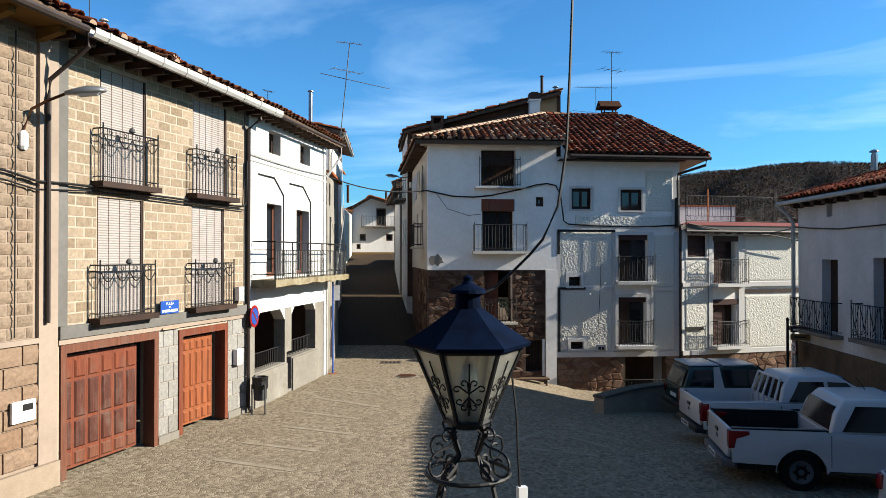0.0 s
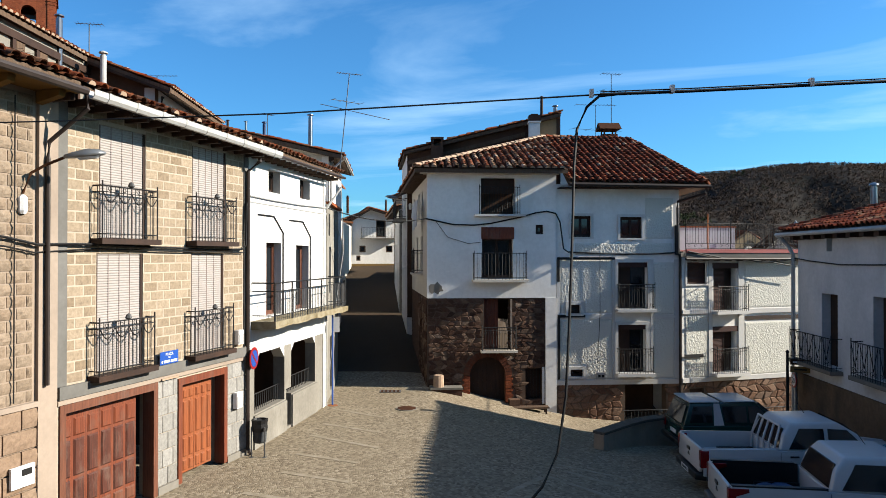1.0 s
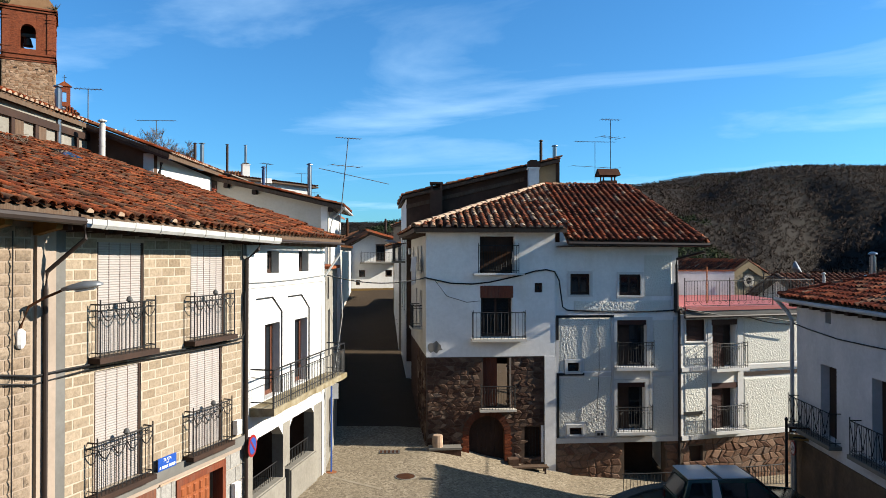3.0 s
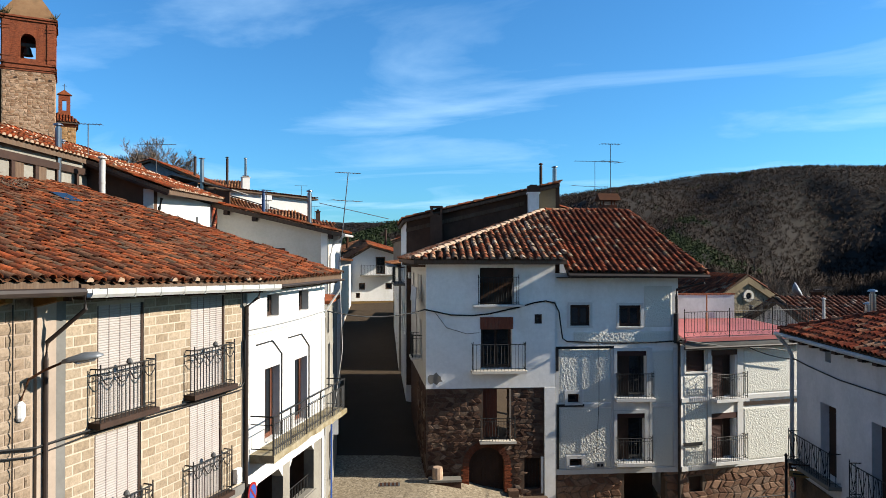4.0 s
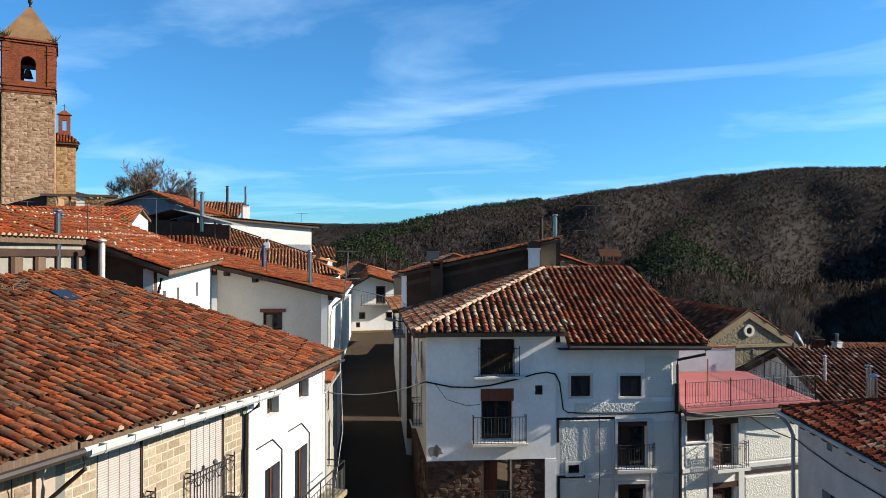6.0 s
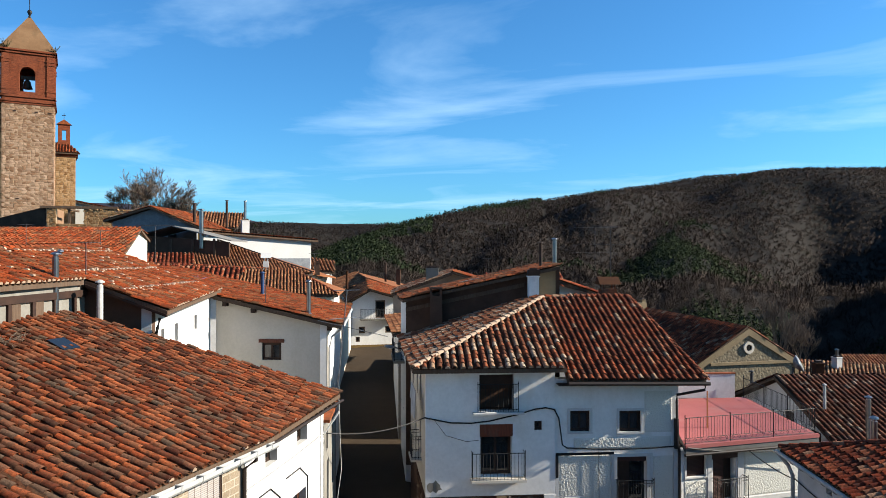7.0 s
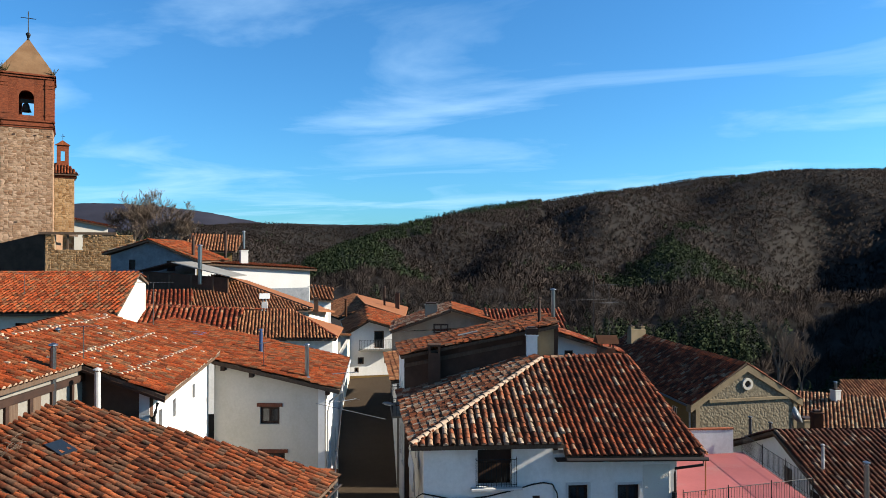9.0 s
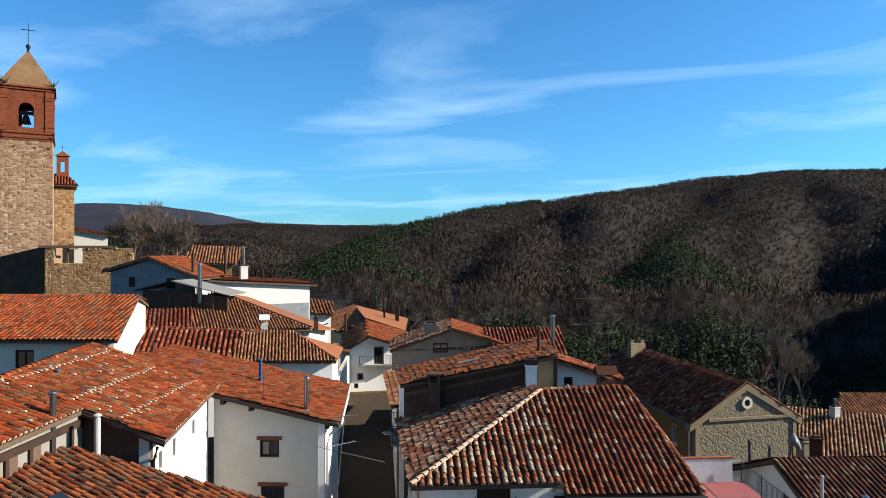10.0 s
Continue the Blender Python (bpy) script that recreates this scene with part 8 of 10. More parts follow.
# ---- the gabled hall and the roofs by the valley ----
def hall():
    h = thing("pediment_hall", (24.5, 56, -4), "hall with a pebble-dashed pediment front and round window", "building")
    f = Fr((20.15, 55.5), (1.0, 0.24))
    part("wall", MB().wall(f, 0, 9.4, -6, 4.3, 0.4), "pebble", h)
    part("pediment", MB().loft([f.p(0, 0, 4.29), f.p(9.4, 0, 4.29), f.p(4.7, 0, 6.85)], [f.p(0, -0.4, 4.29), f.p(9.4, -0.4, 4.29), f.p(4.7, -0.4, 6.85)]), "pebble", h)
    part("cornice", MB().box(f, 1.2, 9.0, 0.002, 0.14, 4.2, 4.42), "ochre_stone", h)
    for s0, z0, s1, z1 in ((-0.5, 4.05, 4.72, 7.12), (9.9, 4.05, 4.68, 7.12)):
        m = MB().loft([f.p(s0, -0.5, z0), f.p(s0, 0.15, z0), f.p(s0, 0.15, z0 - 0.55), f.p(s0, -0.5, z0 - 0.55)], [f.p(s1, -0.5, z1), f.p(s1, 0.15, z1), f.p(s1, 0.15, z1 - 0.55), f.p(s1, -0.5, z1 - 0.55)])
        part("raking_cornice", m, "ochre_stone", h)
    for a, b in ((0.0, 0.35), (9.05, 9.4)):
        part("corner_pier", MB().box(f, a, b, 0.002, 0.10, -6, 4.2), "ochre_stone", h)
    ring = MB()
    n = 20
    o = [f.p(4.72 + 0.48 * math.cos(2 * math.pi * k / n), 0.14, 5.55 + 0.48 * math.sin(2 * math.pi * k / n)) for k in range(n)]
    i = [f.p(4.72 + 0.27 * math.cos(2 * math.pi * k / n), 0.14, 5.55 + 0.27 * math.sin(2 * math.pi * k / n)) for k in range(n)]
    ob = [f.p(4.72 + 0.50 * math.cos(2 * math.pi * k / n), 0.0, 5.55 + 0.50 * math.sin(2 * math.pi * k / n)) for k in range(n)]
    ib = [f.p(4.72 + 0.27 * math.cos(2 * math.pi * k / n), 0.01, 5.55 + 0.27 * math.sin(2 * math.pi * k / n)) for k in range(n)]
    ring.loft(ob, o, False).loft(o, i, False).loft(i, ib, False)
    oc = part("oculus", ring, "cream", h, "round window with a pale rim")
    part("oculus_glass", MB().loft([f.p(4.72 + 0.27 * math.cos(2 * math.pi * k / n), 0.006, 5.55 + 0.27 * math.sin(2 * math.pi * k / n)) for k in range(n)], [f.p(4.72 + 0.27 * math.cos(2 * math.pi * k / n), 0.012, 5.55 + 0.27 * math.sin(2 * math.pi * k / n)) for k in range(n)]), "glass", oc)
    part("sill_block", MB().box(f, 2.6, 4.2, 0.01, 0.3, 0.55, 0.95), "concrete", h)
    part("sill_block", MB().box(f, 5.9, 7.4, 0.01, 0.3, 0.55, 0.95), "concrete", h)
    fl = Fr((17.25, 79.9), (2.9, -24.3))
    part("wall", MB().wall(fl, 0, 24.4, -6, 4.2, 0.4, [(20.2, 21.4, 1.5, 3.2)]), "ochre", h)
    window(h, fl, 20.2, 21.4, 1.5, 3.2, 0.1, "cream", 3)
    a, b, c, d = (16.9, 80.3, 4.05), (19.75, 55.25, 4.05), (24.8, 56.5, 7.15), (21.7, 80.5, 7.15)
    # Slope turned from the sun gets the brighter tile, lifting its shade.
    tiled(h, [a, b, c, d], "tile_k", 0.33, 0.42, 0, 201, segs=4)
    tiled(h, [(29.8, 57.7, 4.05), (26.7, 80.7, 4.05), d, c], "tile_old", 0.33, 0.42, 0, 202, segs=4)
    part("gutter", MB().tube([(16.75, 80.3, 3.95), (19.6, 55.8, 3.95)], 0.1, 6), "iron_grey", h)
    part("downpipe", MB().tube([(19.85, 55.95, 3.9), (19.9, 56.0, -5)], 0.07, 6), "cream", h)
    return h


hall()
chimney(21.3, 76.5, 6.3, 7.85, 1.8, 0.8, "ochre_stone", 0.3, "none", "wide ochre chimney with two pots")
for q in (-0.6, 0.6):
    chimney(21.3 + q, 76.5 + q * 0.3, 7.85, 8.1, 0.42, 0.5, "ochre_stone", 0.3, "slab", "square ochre chimney pot on the hall")
antenna(25.0, 55.9, 7.1, 1.6, 0.6, 0.5, 3, 0.3)

m_h = thing("valley_gable_house", (18.2, 34, -2), "white gabled house behind the pink terrace", "house")
fm = Fr((18.15, 43.5), (0.0, -1.0))
mw = [(6.6, 7.4, 3.0, 4.9), (9.2, 10.0, 2.6, 4.5), (11.6, 12.1, 2.3, 3.2)]
part("wall", MB().wall(fm, 0, 12.7, -3, 4.05, 0.35, [(a, b, c, min(d, 4.05)) for a, b, c, d in mw if c < 4.0]), "white", m_h)
part("gable", MB().loft([fm.p(0, 0.0, 4.04), fm.p(12.7, 0.0, 4.04), fm.p(6.2, 0.0, 6.4)], [fm.p(0, -0.3, 4.04), fm.p(12.7, -0.3, 4.04), fm.p(6.2, -0.3, 6.4)]), "white", m_h)
for a, b, c, d in mw:
    # Dark sheets on the wall's face stand for shade in the openings.
    part("doorway", MB().box(fm, a, b, 0.003, 0.03, c, d), "wood_dark", m_h)
tiled(m_h, [(17.75, 30.5, 4.1), (29, 30.9, 4.1), (29, 38.0, 6.55), (17.75, 37.4, 6.55)], "tile_old", 0.28, 0.35, 80, 211, segs=4)
tiled(m_h, [(29, 44.5, 4.1), (17.75, 44.0, 4.1), (17.75, 37.4, 6.55), (29, 38, 6.55)], "tile_old", 0.28, 0.35, 0, 212, segs=4)
flue(19.2, 31.5, 4.6, 6.55, 0.11, "steel", flash="tile_red")
flue(18.7, 34.2, 5.4, 6.6, 0.07, "gutter", flash="tile_red")
chimney(22.3, 41.5, 5.0, 6.6, 0.5, 0.5, "rust", 0, "slab", "small reddish chimney behind the ridge")
simple_house("mossy_roof_house", "low house with a mossy mottled tile roof", [(33, 56)], -4, [((28, 56.5), (39, 50.6), -5, 0.3)],
             [[(27.2, 56.2, 0.4), (41, 49, 0.4), (46.2, 58.4, 3.25), (32.4, 65.6, 3.3)]], "cream", "tile_mottled", 0.3, 0.38, 0, 221)
chimney(35.3, 62.6, 2.7, 3.85, 0.6, 0.6, "white_dim", 0.3, "slab", "white chimney on a mossy roof")
flue(35.3, 62.6, 3.85, 4.5, 0.13, "steel")
flue(19.9, 45.0, 3.0, 5.46, 0.1, "iron_grey")
flue(21.2, 45.0, 3.0, 5.1, 0.1, "iron_grey")
chimney(26.1, 50.0, 2.2, 4.2, 0.9, 0.8, "ochre_stone", 0.2, "slab", "small ochre chimney beside a mossy roof")
simple_house("far_valley_house", "far house with a pale mottled roof", [(48, 78)], -6, [((42, 75), (62, 74), -8, -1.4)],
             [[(41.5, 74.5, -1.4), (64, 73.5, -1.4), (64.3, 80.0, 1.5), (46.2, 80.8, 1.5)]], "cream", "tile_moss", 0.34, 0.42, 0, 225)


# ---- the lantern and the wires over the square ----
def poly4(self, a, b, c, d, t):
    a, b, c, d = (Vector(q) for q in (a, b, c, d))
    n = (b - a).cross(d - a).normalized() * t
    return self.loft([a, b, c, d], [a + n, b + n, c + n, d + n])


MB.poly4 = poly4
MAT["blue_tin"] = surface("dark_blue_tin", (0.005, 0.014, 0.045), (0.003, 0.008, 0.022), 8, 40, 0.75, 0.2, 0.002)
MAT["blue_tin"].node_tree.nodes["Principled BSDF"].inputs["Specular IOR Level"].default_value = 0.02


def street_lantern():
    c = (0.105, 3.10)
    h = thing("street_lantern", (c[0], c[1], 0.05), "black wrought-iron lantern with scrolls on a tall post", "street lamp")

    def ring(r, z, a0=0.0):
        return [(c[0] + r * math.sin(math.radians(a0 + 60 * k + 30)), c[1] - r * math.cos(math.radians(a0 + 60 * k + 30)), z) for k in range(6)]
    roof = MB()
    roof.tube_rings([ring(0.275, 3.795), ring(0.283, 3.812), ring(0.17, 3.885), ring(0.062, 3.965)])
    part("roof", roof, "blue_tin", h, "dark blue painted tin roof")
    part("neck", MB().lathe((c[0], c[1], 3.955), [(0.058, 0), (0.055, 0.07), (0.085, 0.075), (0.08, 0.09), (0.03, 0.115), (0.02, 0.13), (0.022, 0.145), (0.005, 0.155)], 16), "blue_tin", h)
    top, bot = ring(0.238, 3.79), ring(0.098, 3.465)
    for k in range(6):
        part("rib", MB().tube([top[k], bot[k]], 0.011, 6), "iron", h)
    for rg, r in ((top, 0.011), (bot, 0.013)):
        part("frame_ring", MB().tube(rg + rg[:1], r, 6), "iron", h)
    for k in range(6):
        j = (k + 1) % 6
        part("pane", MB().poly4(top[k], top[j], bot[j], bot[k], 0.004), "lantern_glass", h)
        # scrolls on each pane
        a, b, cc, d = [Vector(q) for q in (top[k], top[j], bot[j], bot[k])]
        mid_t, mid_b = (a + b) / 2, (cc + d) / 2
        out = ((mid_t + mid_b) / 2 - Vector((c[0], c[1], 3.62))).normalized() * 0.008
        ux = (b - a).normalized()
        uz = (mid_t - mid_b).normalized()
        o = MB()
        ctr = mid_b + (mid_t - mid_b) * 0.42 + out
        o.tube([ctr - uz * 0.10, ctr + uz * 0.15], 0.0035, 4)
        for sx in (-1, 1):
            for sz in (-1, 1):
                w = 0.060 if sz > 0 else 0.048
                big, sm = [], []
                for q in range(11):
                    ang = math.pi * 1.6 * q / 10
                    rr = 0.017 * (1 - 0.5 * q / 10)
                    big.append(ctr + ux * sx * (0.022 - rr * math.cos(ang) * 0.9) + uz * sz * (0.058 + rr * math.sin(ang)))
                    sm.append(ctr + ux * sx * (w - 0.008 - rr * math.cos(ang + 0.8)) + uz * sz * (0.030 + rr * math.sin(ang + 0.8)))
                o.tube([ctr] + big, 0.0032, 4)
                o.tube([ctr + uz * sz * 0.008] + sm, 0.0032, 4)
        part("pane_scroll", o, "iron", h)
    # stem scrolls under the lamp
    for k in range(4):
        a = math.radians(45 + 90 * k)
        dx, dy = math.sin(a), -math.cos(a)

        def at(r, z):
            return (c[0] + dx * r, c[1] + dy * r, z)
        part("stem", MB().tube([at(0.085, 3.46), at(0.10, 3.42), at(0.075, 3.36), at(0.055, 3.32), at(0.085, 3.27), at(0.135, 3.235), at(0.15, 3.19), at(0.19, 3.08), at(0.17, 2.9), at(0.08, 2.75), at(0.05, 2.6)], 0.012, 6), "iron", h)
        s = MB()
        sc = []
        for q in range(15):
            t = q / 14
            ang = math.pi * 2.4 * t
            rr = 0.036 * (1 - 0.6 * t)
            sc.append(at(0.130 - rr * math.cos(ang), 3.42 + rr * math.sin(ang)))
        s.tube(sc, 0.006, 5)
        sc = []
        for q in range(19):
            t = q / 18
            ang = math.pi * (0.5 + 2.2 * t)
            rr = 0.062 * (1 - 0.62 * t)
            sc.append(at(0.185 - rr * math.cos(ang), 3.30 + rr * math.sin(ang)))
        s.tube([at(0.07, 3.40), at(0.12, 3.37)] + sc, 0.006, 5)
        sc = []
        for q in range(13):
            t = q / 12
            ang = math.pi * (1.2 + 2.0 * t)
            rr = 0.04 * (1 - 0.5 * t)
            sc.append(at(0.11 - rr * math.cos(ang), 3.26 + rr * math.sin(ang)))
        s.tube(sc, 0.008, 5)
        part("scrollwork", s, "iron", h)
    part("ring", MB().tube([(c[0] + 0.186 * math.cos(2 * math.pi * k / 28), c[1] + 0.186 * math.sin(2 * math.pi * k / 28), 3.235) for k in range(29)], 0.010, 6), "iron", h)
    part("lamp_holder", MB().lathe((c[0], c[1], 3.44), [(0.09, 0), (0.09, 0.02), (0.02, 0.03), (0.02, 0.12)], 10), "iron", h)
    part("bulb", MB().lathe((c[0], c[1], 3.56), [(0.02, 0), (0.045, 0.05), (0.05, 0.10), (0.03, 0.15), (0.005, 0.165)], 10), "white_enamel", h, smooth=True)
    part("post", MB().lathe((c[0], c[1], 0.0), [(0.22, 0), (0.22, 0.25), (0.12, 0.32), (0.10, 1.0), (0.075, 1.05), (0.06, 2.4), (0.08, 2.45), (0.08, 2.6), (0.03, 2.7)], 12), "iron", h)
    part("feed_box", MB().box(Fr((0.345, 3.1), (0.94, 0.33)), -0.022, 0.022, -0.015, 0.015, 2.98, 3.17), "white_enamel", h)
    part("feed_wire", MB().tube([(0.30, 3.08, 3.66), (0.318, 3.08, 3.5), (0.325, 3.09, 3.33), (0.335, 3.1, 3.17)], 0.005, 5), "cable", h)
    return h


street_lantern()


def sag(a, b, drop, n=24):
    a, b = Vector(a), Vector(b)
    return [a + (b - a) * (k / n) - Vector((0, 0, drop * 4 * (k / n) * (1 - k / n))) for k in range(n + 1)]


def wire(name, pts, r, label, material="cable"):
    return solo(name, MB().tube(pts, r, 5), material, label, "cable")


span_pts = [(-8.6, 4.93, 6.12), (-4.0, 4.02, 6.03), (-2.0, 3.63, 6.0), (-0.78, 3.39, 5.99), (0.70, 3.1, 6.015)]
wire("support_wire", span_pts, 0.004, "thin black support wire across the square")
sp = thing("power_cable", (0.70, 3.1, 6.0), "thick black overhead cable with white clips", "cable")
run = [(0.70, 3.1, 6.015), (1.1, 3.1, 6.03), (2.0, 3.1, 6.075), (4.0, 3.08, 6.14), (8.0, 3.0, 6.30), (11.4, 2.9, 6.45)]
part("strand", MB().tube(run, 0.0075, 6), "cable", sp)
part("support", MB().tube([(x, y, z + 0.012) for x, y, z in run], 0.003, 4), "cable", sp)
for x in (0.66, 1.02, 1.64, 2.3):
    part("clip", MB().box(Fr((x, 3.1), (1, 0)), -0.008, 0.008, -0.014, 0.014, 6.005 + 0.05 * (x - 0.7), 6.04 + 0.05 * (x - 0.7)), "white_enamel", sp)
wire("lantern_feed_cable", [(0.80, 3.1, 6.02), (0.695, 3.1, 6.008), (0.64, 3.1, 5.96), (0.595, 3.1, 5.86), (0.582, 3.1, 5.70), (0.575, 3.1, 5.43), (0.562, 3.1, 5.05), (0.544, 3.1, 4.67), (0.507, 3.1, 4.42), (0.44, 3.1, 4.27), (0.38, 3.1, 4.20), (0.305, 3.1, 4.125), (0.22, 3.1, 4.05), (0.15, 3.08, 4.02)], 0.0065, "black feed cable drooping to the lantern")

# cables along the fronts
wire("facade_cable", [FA.p(s, 0.09, z) for s, z in ((-3.0, 5.75), (-1.2, 5.60), (-0.55, 5.48), (0.1, 5.50), (0.7, 5.50), (1.8, 5.47), (2.92, 5.46), (4.2, 5.42), (5.6, 5.45), (5.75, 5.55), (5.78, 6.6), (5.9, 6.85))], 0.024, "thick black cable bundle along a house front")
wire("facade_cable", [FA.p(s, 0.075, z) for s, z in ((-3.0, 5.55), (-1.2, 5.45), (-0.6, 5.34), (0.7, 5.42), (2.9, 5.38), (5.7, 5.36))], 0.016, "thin black cable along a house front")
wire("facade_cable", [FB.p(s, 0.05, z) for s, z in ((-0.05, 6.87), (1.4, 6.85), (3.4, 6.86), (5.8, 6.93))], 0.018, "pale cable along a white house front", "gutter")
wire("facade_cable", [FJ.p(s, 0.06, z) for s, z in ((-0.05, 6.72), (0.98, 6.50), (1.8, 6.47), (2.5, 6.54), (3.67, 6.79), (4.3, 6.97), (4.75, 7.03), (5.1, 6.95), (5.28, 6.6), (5.36, 6.0), (5.42, 5.55), (5.6, 5.42), (6.8, 5.36), (7.8, 5.33), (9.0, 5.34), (10.09, 5.40), (10.3, 5.42))], 0.03, "thick black cable looping along a house front")
wire("lane_crossing_cable", sag(FB.p(5.8, 0.05, 6.93), FJ.p(-0.05, 0.06, 6.72), 0.25), 0.022, "black cable crossing the lane")
wire("facade_cable", [FK.p(s, 0.42, z) for s, z in ((0.0, 5.44), (1.6, 5.18), (4.0, 5.0), (6.0, 4.7))], 0.025, "black cable under a terrace edge")
wire("facade_cable", [FN.p(s, 0.06, z) for s, z in ((-0.2, 5.2), (1.0, 5.1), (3.0, 5.0), (5.0, 5.02), (9.0, 5.1))], 0.022, "black cable along a shaded house front")
wire("facade_cable", sag(FK.p(3.0, 0.2, 5.1), FN.p(0.0, 0.08, 5.18), 0.1), 0.02, "black cable between two houses")
wire("thin_wire", [FA.p(-0.98, 0.07, z) for z in (8.0, 6.0, 4.0, 2.8)], 0.012, "thin vertical wire on a block wall")
wire("thin_wire", [FJ.p(6.9, 0.05, z) for z in (5.3, 4.0, 3.0)] + [FJ.p(6.8, 0.05, 1.0)], 0.012, "thin vertical wire on a stucco wall")
wire("thin_wire", [FJ.p(0.35, 0.04, 6.6), FJ.p(0.8, 0.04, 6.0), FJ.p(1.6, 0.04, 5.75), FJ.p(2.1, 0.04, 5.8)], 0.01, "thin slack wire on a white wall")


def bracket_lamp(mount, elbow, head, way, label):
    t = thing("street_lamp", mount, label, "street lamp")
    m, e, hd, w = Vector(mount), Vector(elbow), Vector(head), Vector(way).normalized()
    part("arm", MB().tube([m, m + (e - m) * 0.35 + Vector((0, 0, 0.18)), e, hd], 0.025, 6), "rust", t)
    side = w.cross(Vector((0, 0, 1))).normalized()
    rows = [(0.0, 0.05, 0.05), (0.12, 0.09, 0.08), (0.35, 0.13, 0.12), (0.55, 0.12, 0.09), (0.66, 0.05, 0.03)]
    rings = []
    for d, hw, hh in rows:
        q = hd + w * d
        rings.append([q + side * (hw * math.cos(2 * math.pi * k / 10)) + Vector((0, 0, hh * max(-0.25, math.sin(2 * math.pi * k / 10)))) for k in range(10)])
    part("head", MB().tube_rings(rings), "steel_grey", t, "grey cast lamp head", smooth=True)
    part("glass", MB().loft([hd + w * d + side * s + Vector((0, 0, -0.03)) for d, s in ((0.2, -0.09), (0.56, -0.08), (0.56, 0.08), (0.2, 0.09))], [hd + w * d + side * s + Vector((0, 0, -0.065)) for d, s in ((0.24, -0.06), (0.52, -0.05), (0.52, 0.05), (0.24, 0.06))]), "curtain", t)
    part("junction_box", MB().lathe((m.x, m.y, m.z - 0.35), [(0.05, 0), (0.08, 0.06), (0.08, 0.28), (0.03, 0.33)], 8), "white_enamel", t)
    return t


MAT["steel_grey"] = surface("grey_cast_aluminium", (0.40, 0.42, 0.44), (0.32, 0.34, 0.36), 3, 14, 0.45, 0.1, 0.002, metal=0.5)
bracket_lamp(FA.p(-0.80, 0.04, 6.35), FA.p(-0.62, 0.35, 6.85), FA.p(-0.50, 0.62, 6.98), (0.75, 0.25, 0.12), "grey bracket street lamp on a block wall")
bracket_lamp((-1.75, 36.0, 8.0), (-2.1, 36.1, 8.2), (-2.4, 36.1, 8.25), (-1, 0, 0.12), "grey bracket street lamp over the lane")

# street name plate with white border and letters
pl = thing("street_name_plate", FA.p(2.81, 0.03, 2.9), "blue enamel street name plate with white letters", "sign")
part("plate", MB().box(FA, 2.52, 3.10, 0.095, 0.115, 2.91, 3.19), "blue_enamel", pl)


def letters(text, fr, s, d, z, size, material, parent, depth=0.002):
    cu = bpy.data.curves.new("lettering", "FONT")
    cu.body, cu.size, cu.align_x, cu.extrude = text, size, "CENTER", depth
    cu.materials.append(MAT[material])
    ob = new("lettering", cu)
    ob.matrix_basis = Matrix.Translation(fr.p(s, d, z)) @ Matrix(((fr.u.x, 0, fr.n.x), (fr.u.y, 0, fr.n.y), (0, 1, 0))).to_4x4()
    return hang(ob, parent)


letters("PLAZA", FA, 2.81, 0.118, 3.10, 0.085, "white_enamel", pl)
letters("DE", FA, 2.81, 0.118, 3.035, 0.06, "white_enamel", pl)
for s0, s1 in ((2.56, 2.60), (2.63, 2.82), (2.85, 3.06)):
    part("letter_bar", MB().box(FA, s0, s1, 0.116, 0.12, 2.945, 3.0), "white_enamel", pl)

# no-parking disc on the corner of the white house
np_ = thing("no_parking_sign", FB.p(0.12, 0.35, 2.6), "round red and blue no-parking sign on a bracket", "sign")
fnp = Fr((-5.02, 18.27), (0.12, 0.99))


def disc(fr, s, z, r, d0, d1, n=28):
    return MB().loft([fr.p(s + r * math.cos(2 * math.pi * k / n), d0, z + r * math.sin(2 * math.pi * k / n)) for k in range(n)], [fr.p(s + r * math.cos(2 * math.pi * k / n), d1, z + r * math.sin(2 * math.pi * k / n)) for k in range(n)])


part("rim", disc(fnp, 0.05, 2.58, 0.29, 0, 0.02), "red_enamel", np_)
part("field", disc(fnp, 0.05, 2.58, 0.22, 0.021, 0.026), "blue_enamel", np_)
part("slash", MB().loft([fnp.p(0.05 + a, 0.027, 2.58 + b) for a, b in ((-0.17, 0.13), (-0.13, 0.17), (0.17, -0.13), (0.13, -0.17))], [fnp.p(0.05 + a, 0.03, 2.58 + b) for a, b in ((-0.17, 0.13), (-0.13, 0.17), (0.17, -0.13), (0.13, -0.17))]), "red_enamel", np_)
part("bracket", MB().tube([fnp.p(0.05, -0.02, 2.58), (-5.02, 18.6, 2.58)], 0.02, 5), "iron_grey", np_)

# litter bin on two legs
MAT["bin_grey"] = surface("grey_bin_plastic", (0.09, 0.10, 0.11), (0.07, 0.08, 0.085), 3, 14, 0.5, 0.1, 0.002)
bn_at = (-4.80, 18.15)
lb = thing("litter_bin", (bn_at[0], bn_at[1], 0.08), "grey litter bin with black bag on two legs", "litter bin")
part("bucket", MB().lathe((bn_at[0], bn_at[1], 0.42), [(0.14, 0), (0.17, 0.03), (0.19, 0.55), (0.2, 0.56)], 14), "bin_grey", lb)
part("bag", MB().lathe((bn_at[0], bn_at[1], 0.72), [(0.195, 0), (0.21, 0.1), (0.2, 0.2), (0.215, 0.30), (0.17, 0.31), (0.14, 0.2)], 11), "black_plastic", lb)
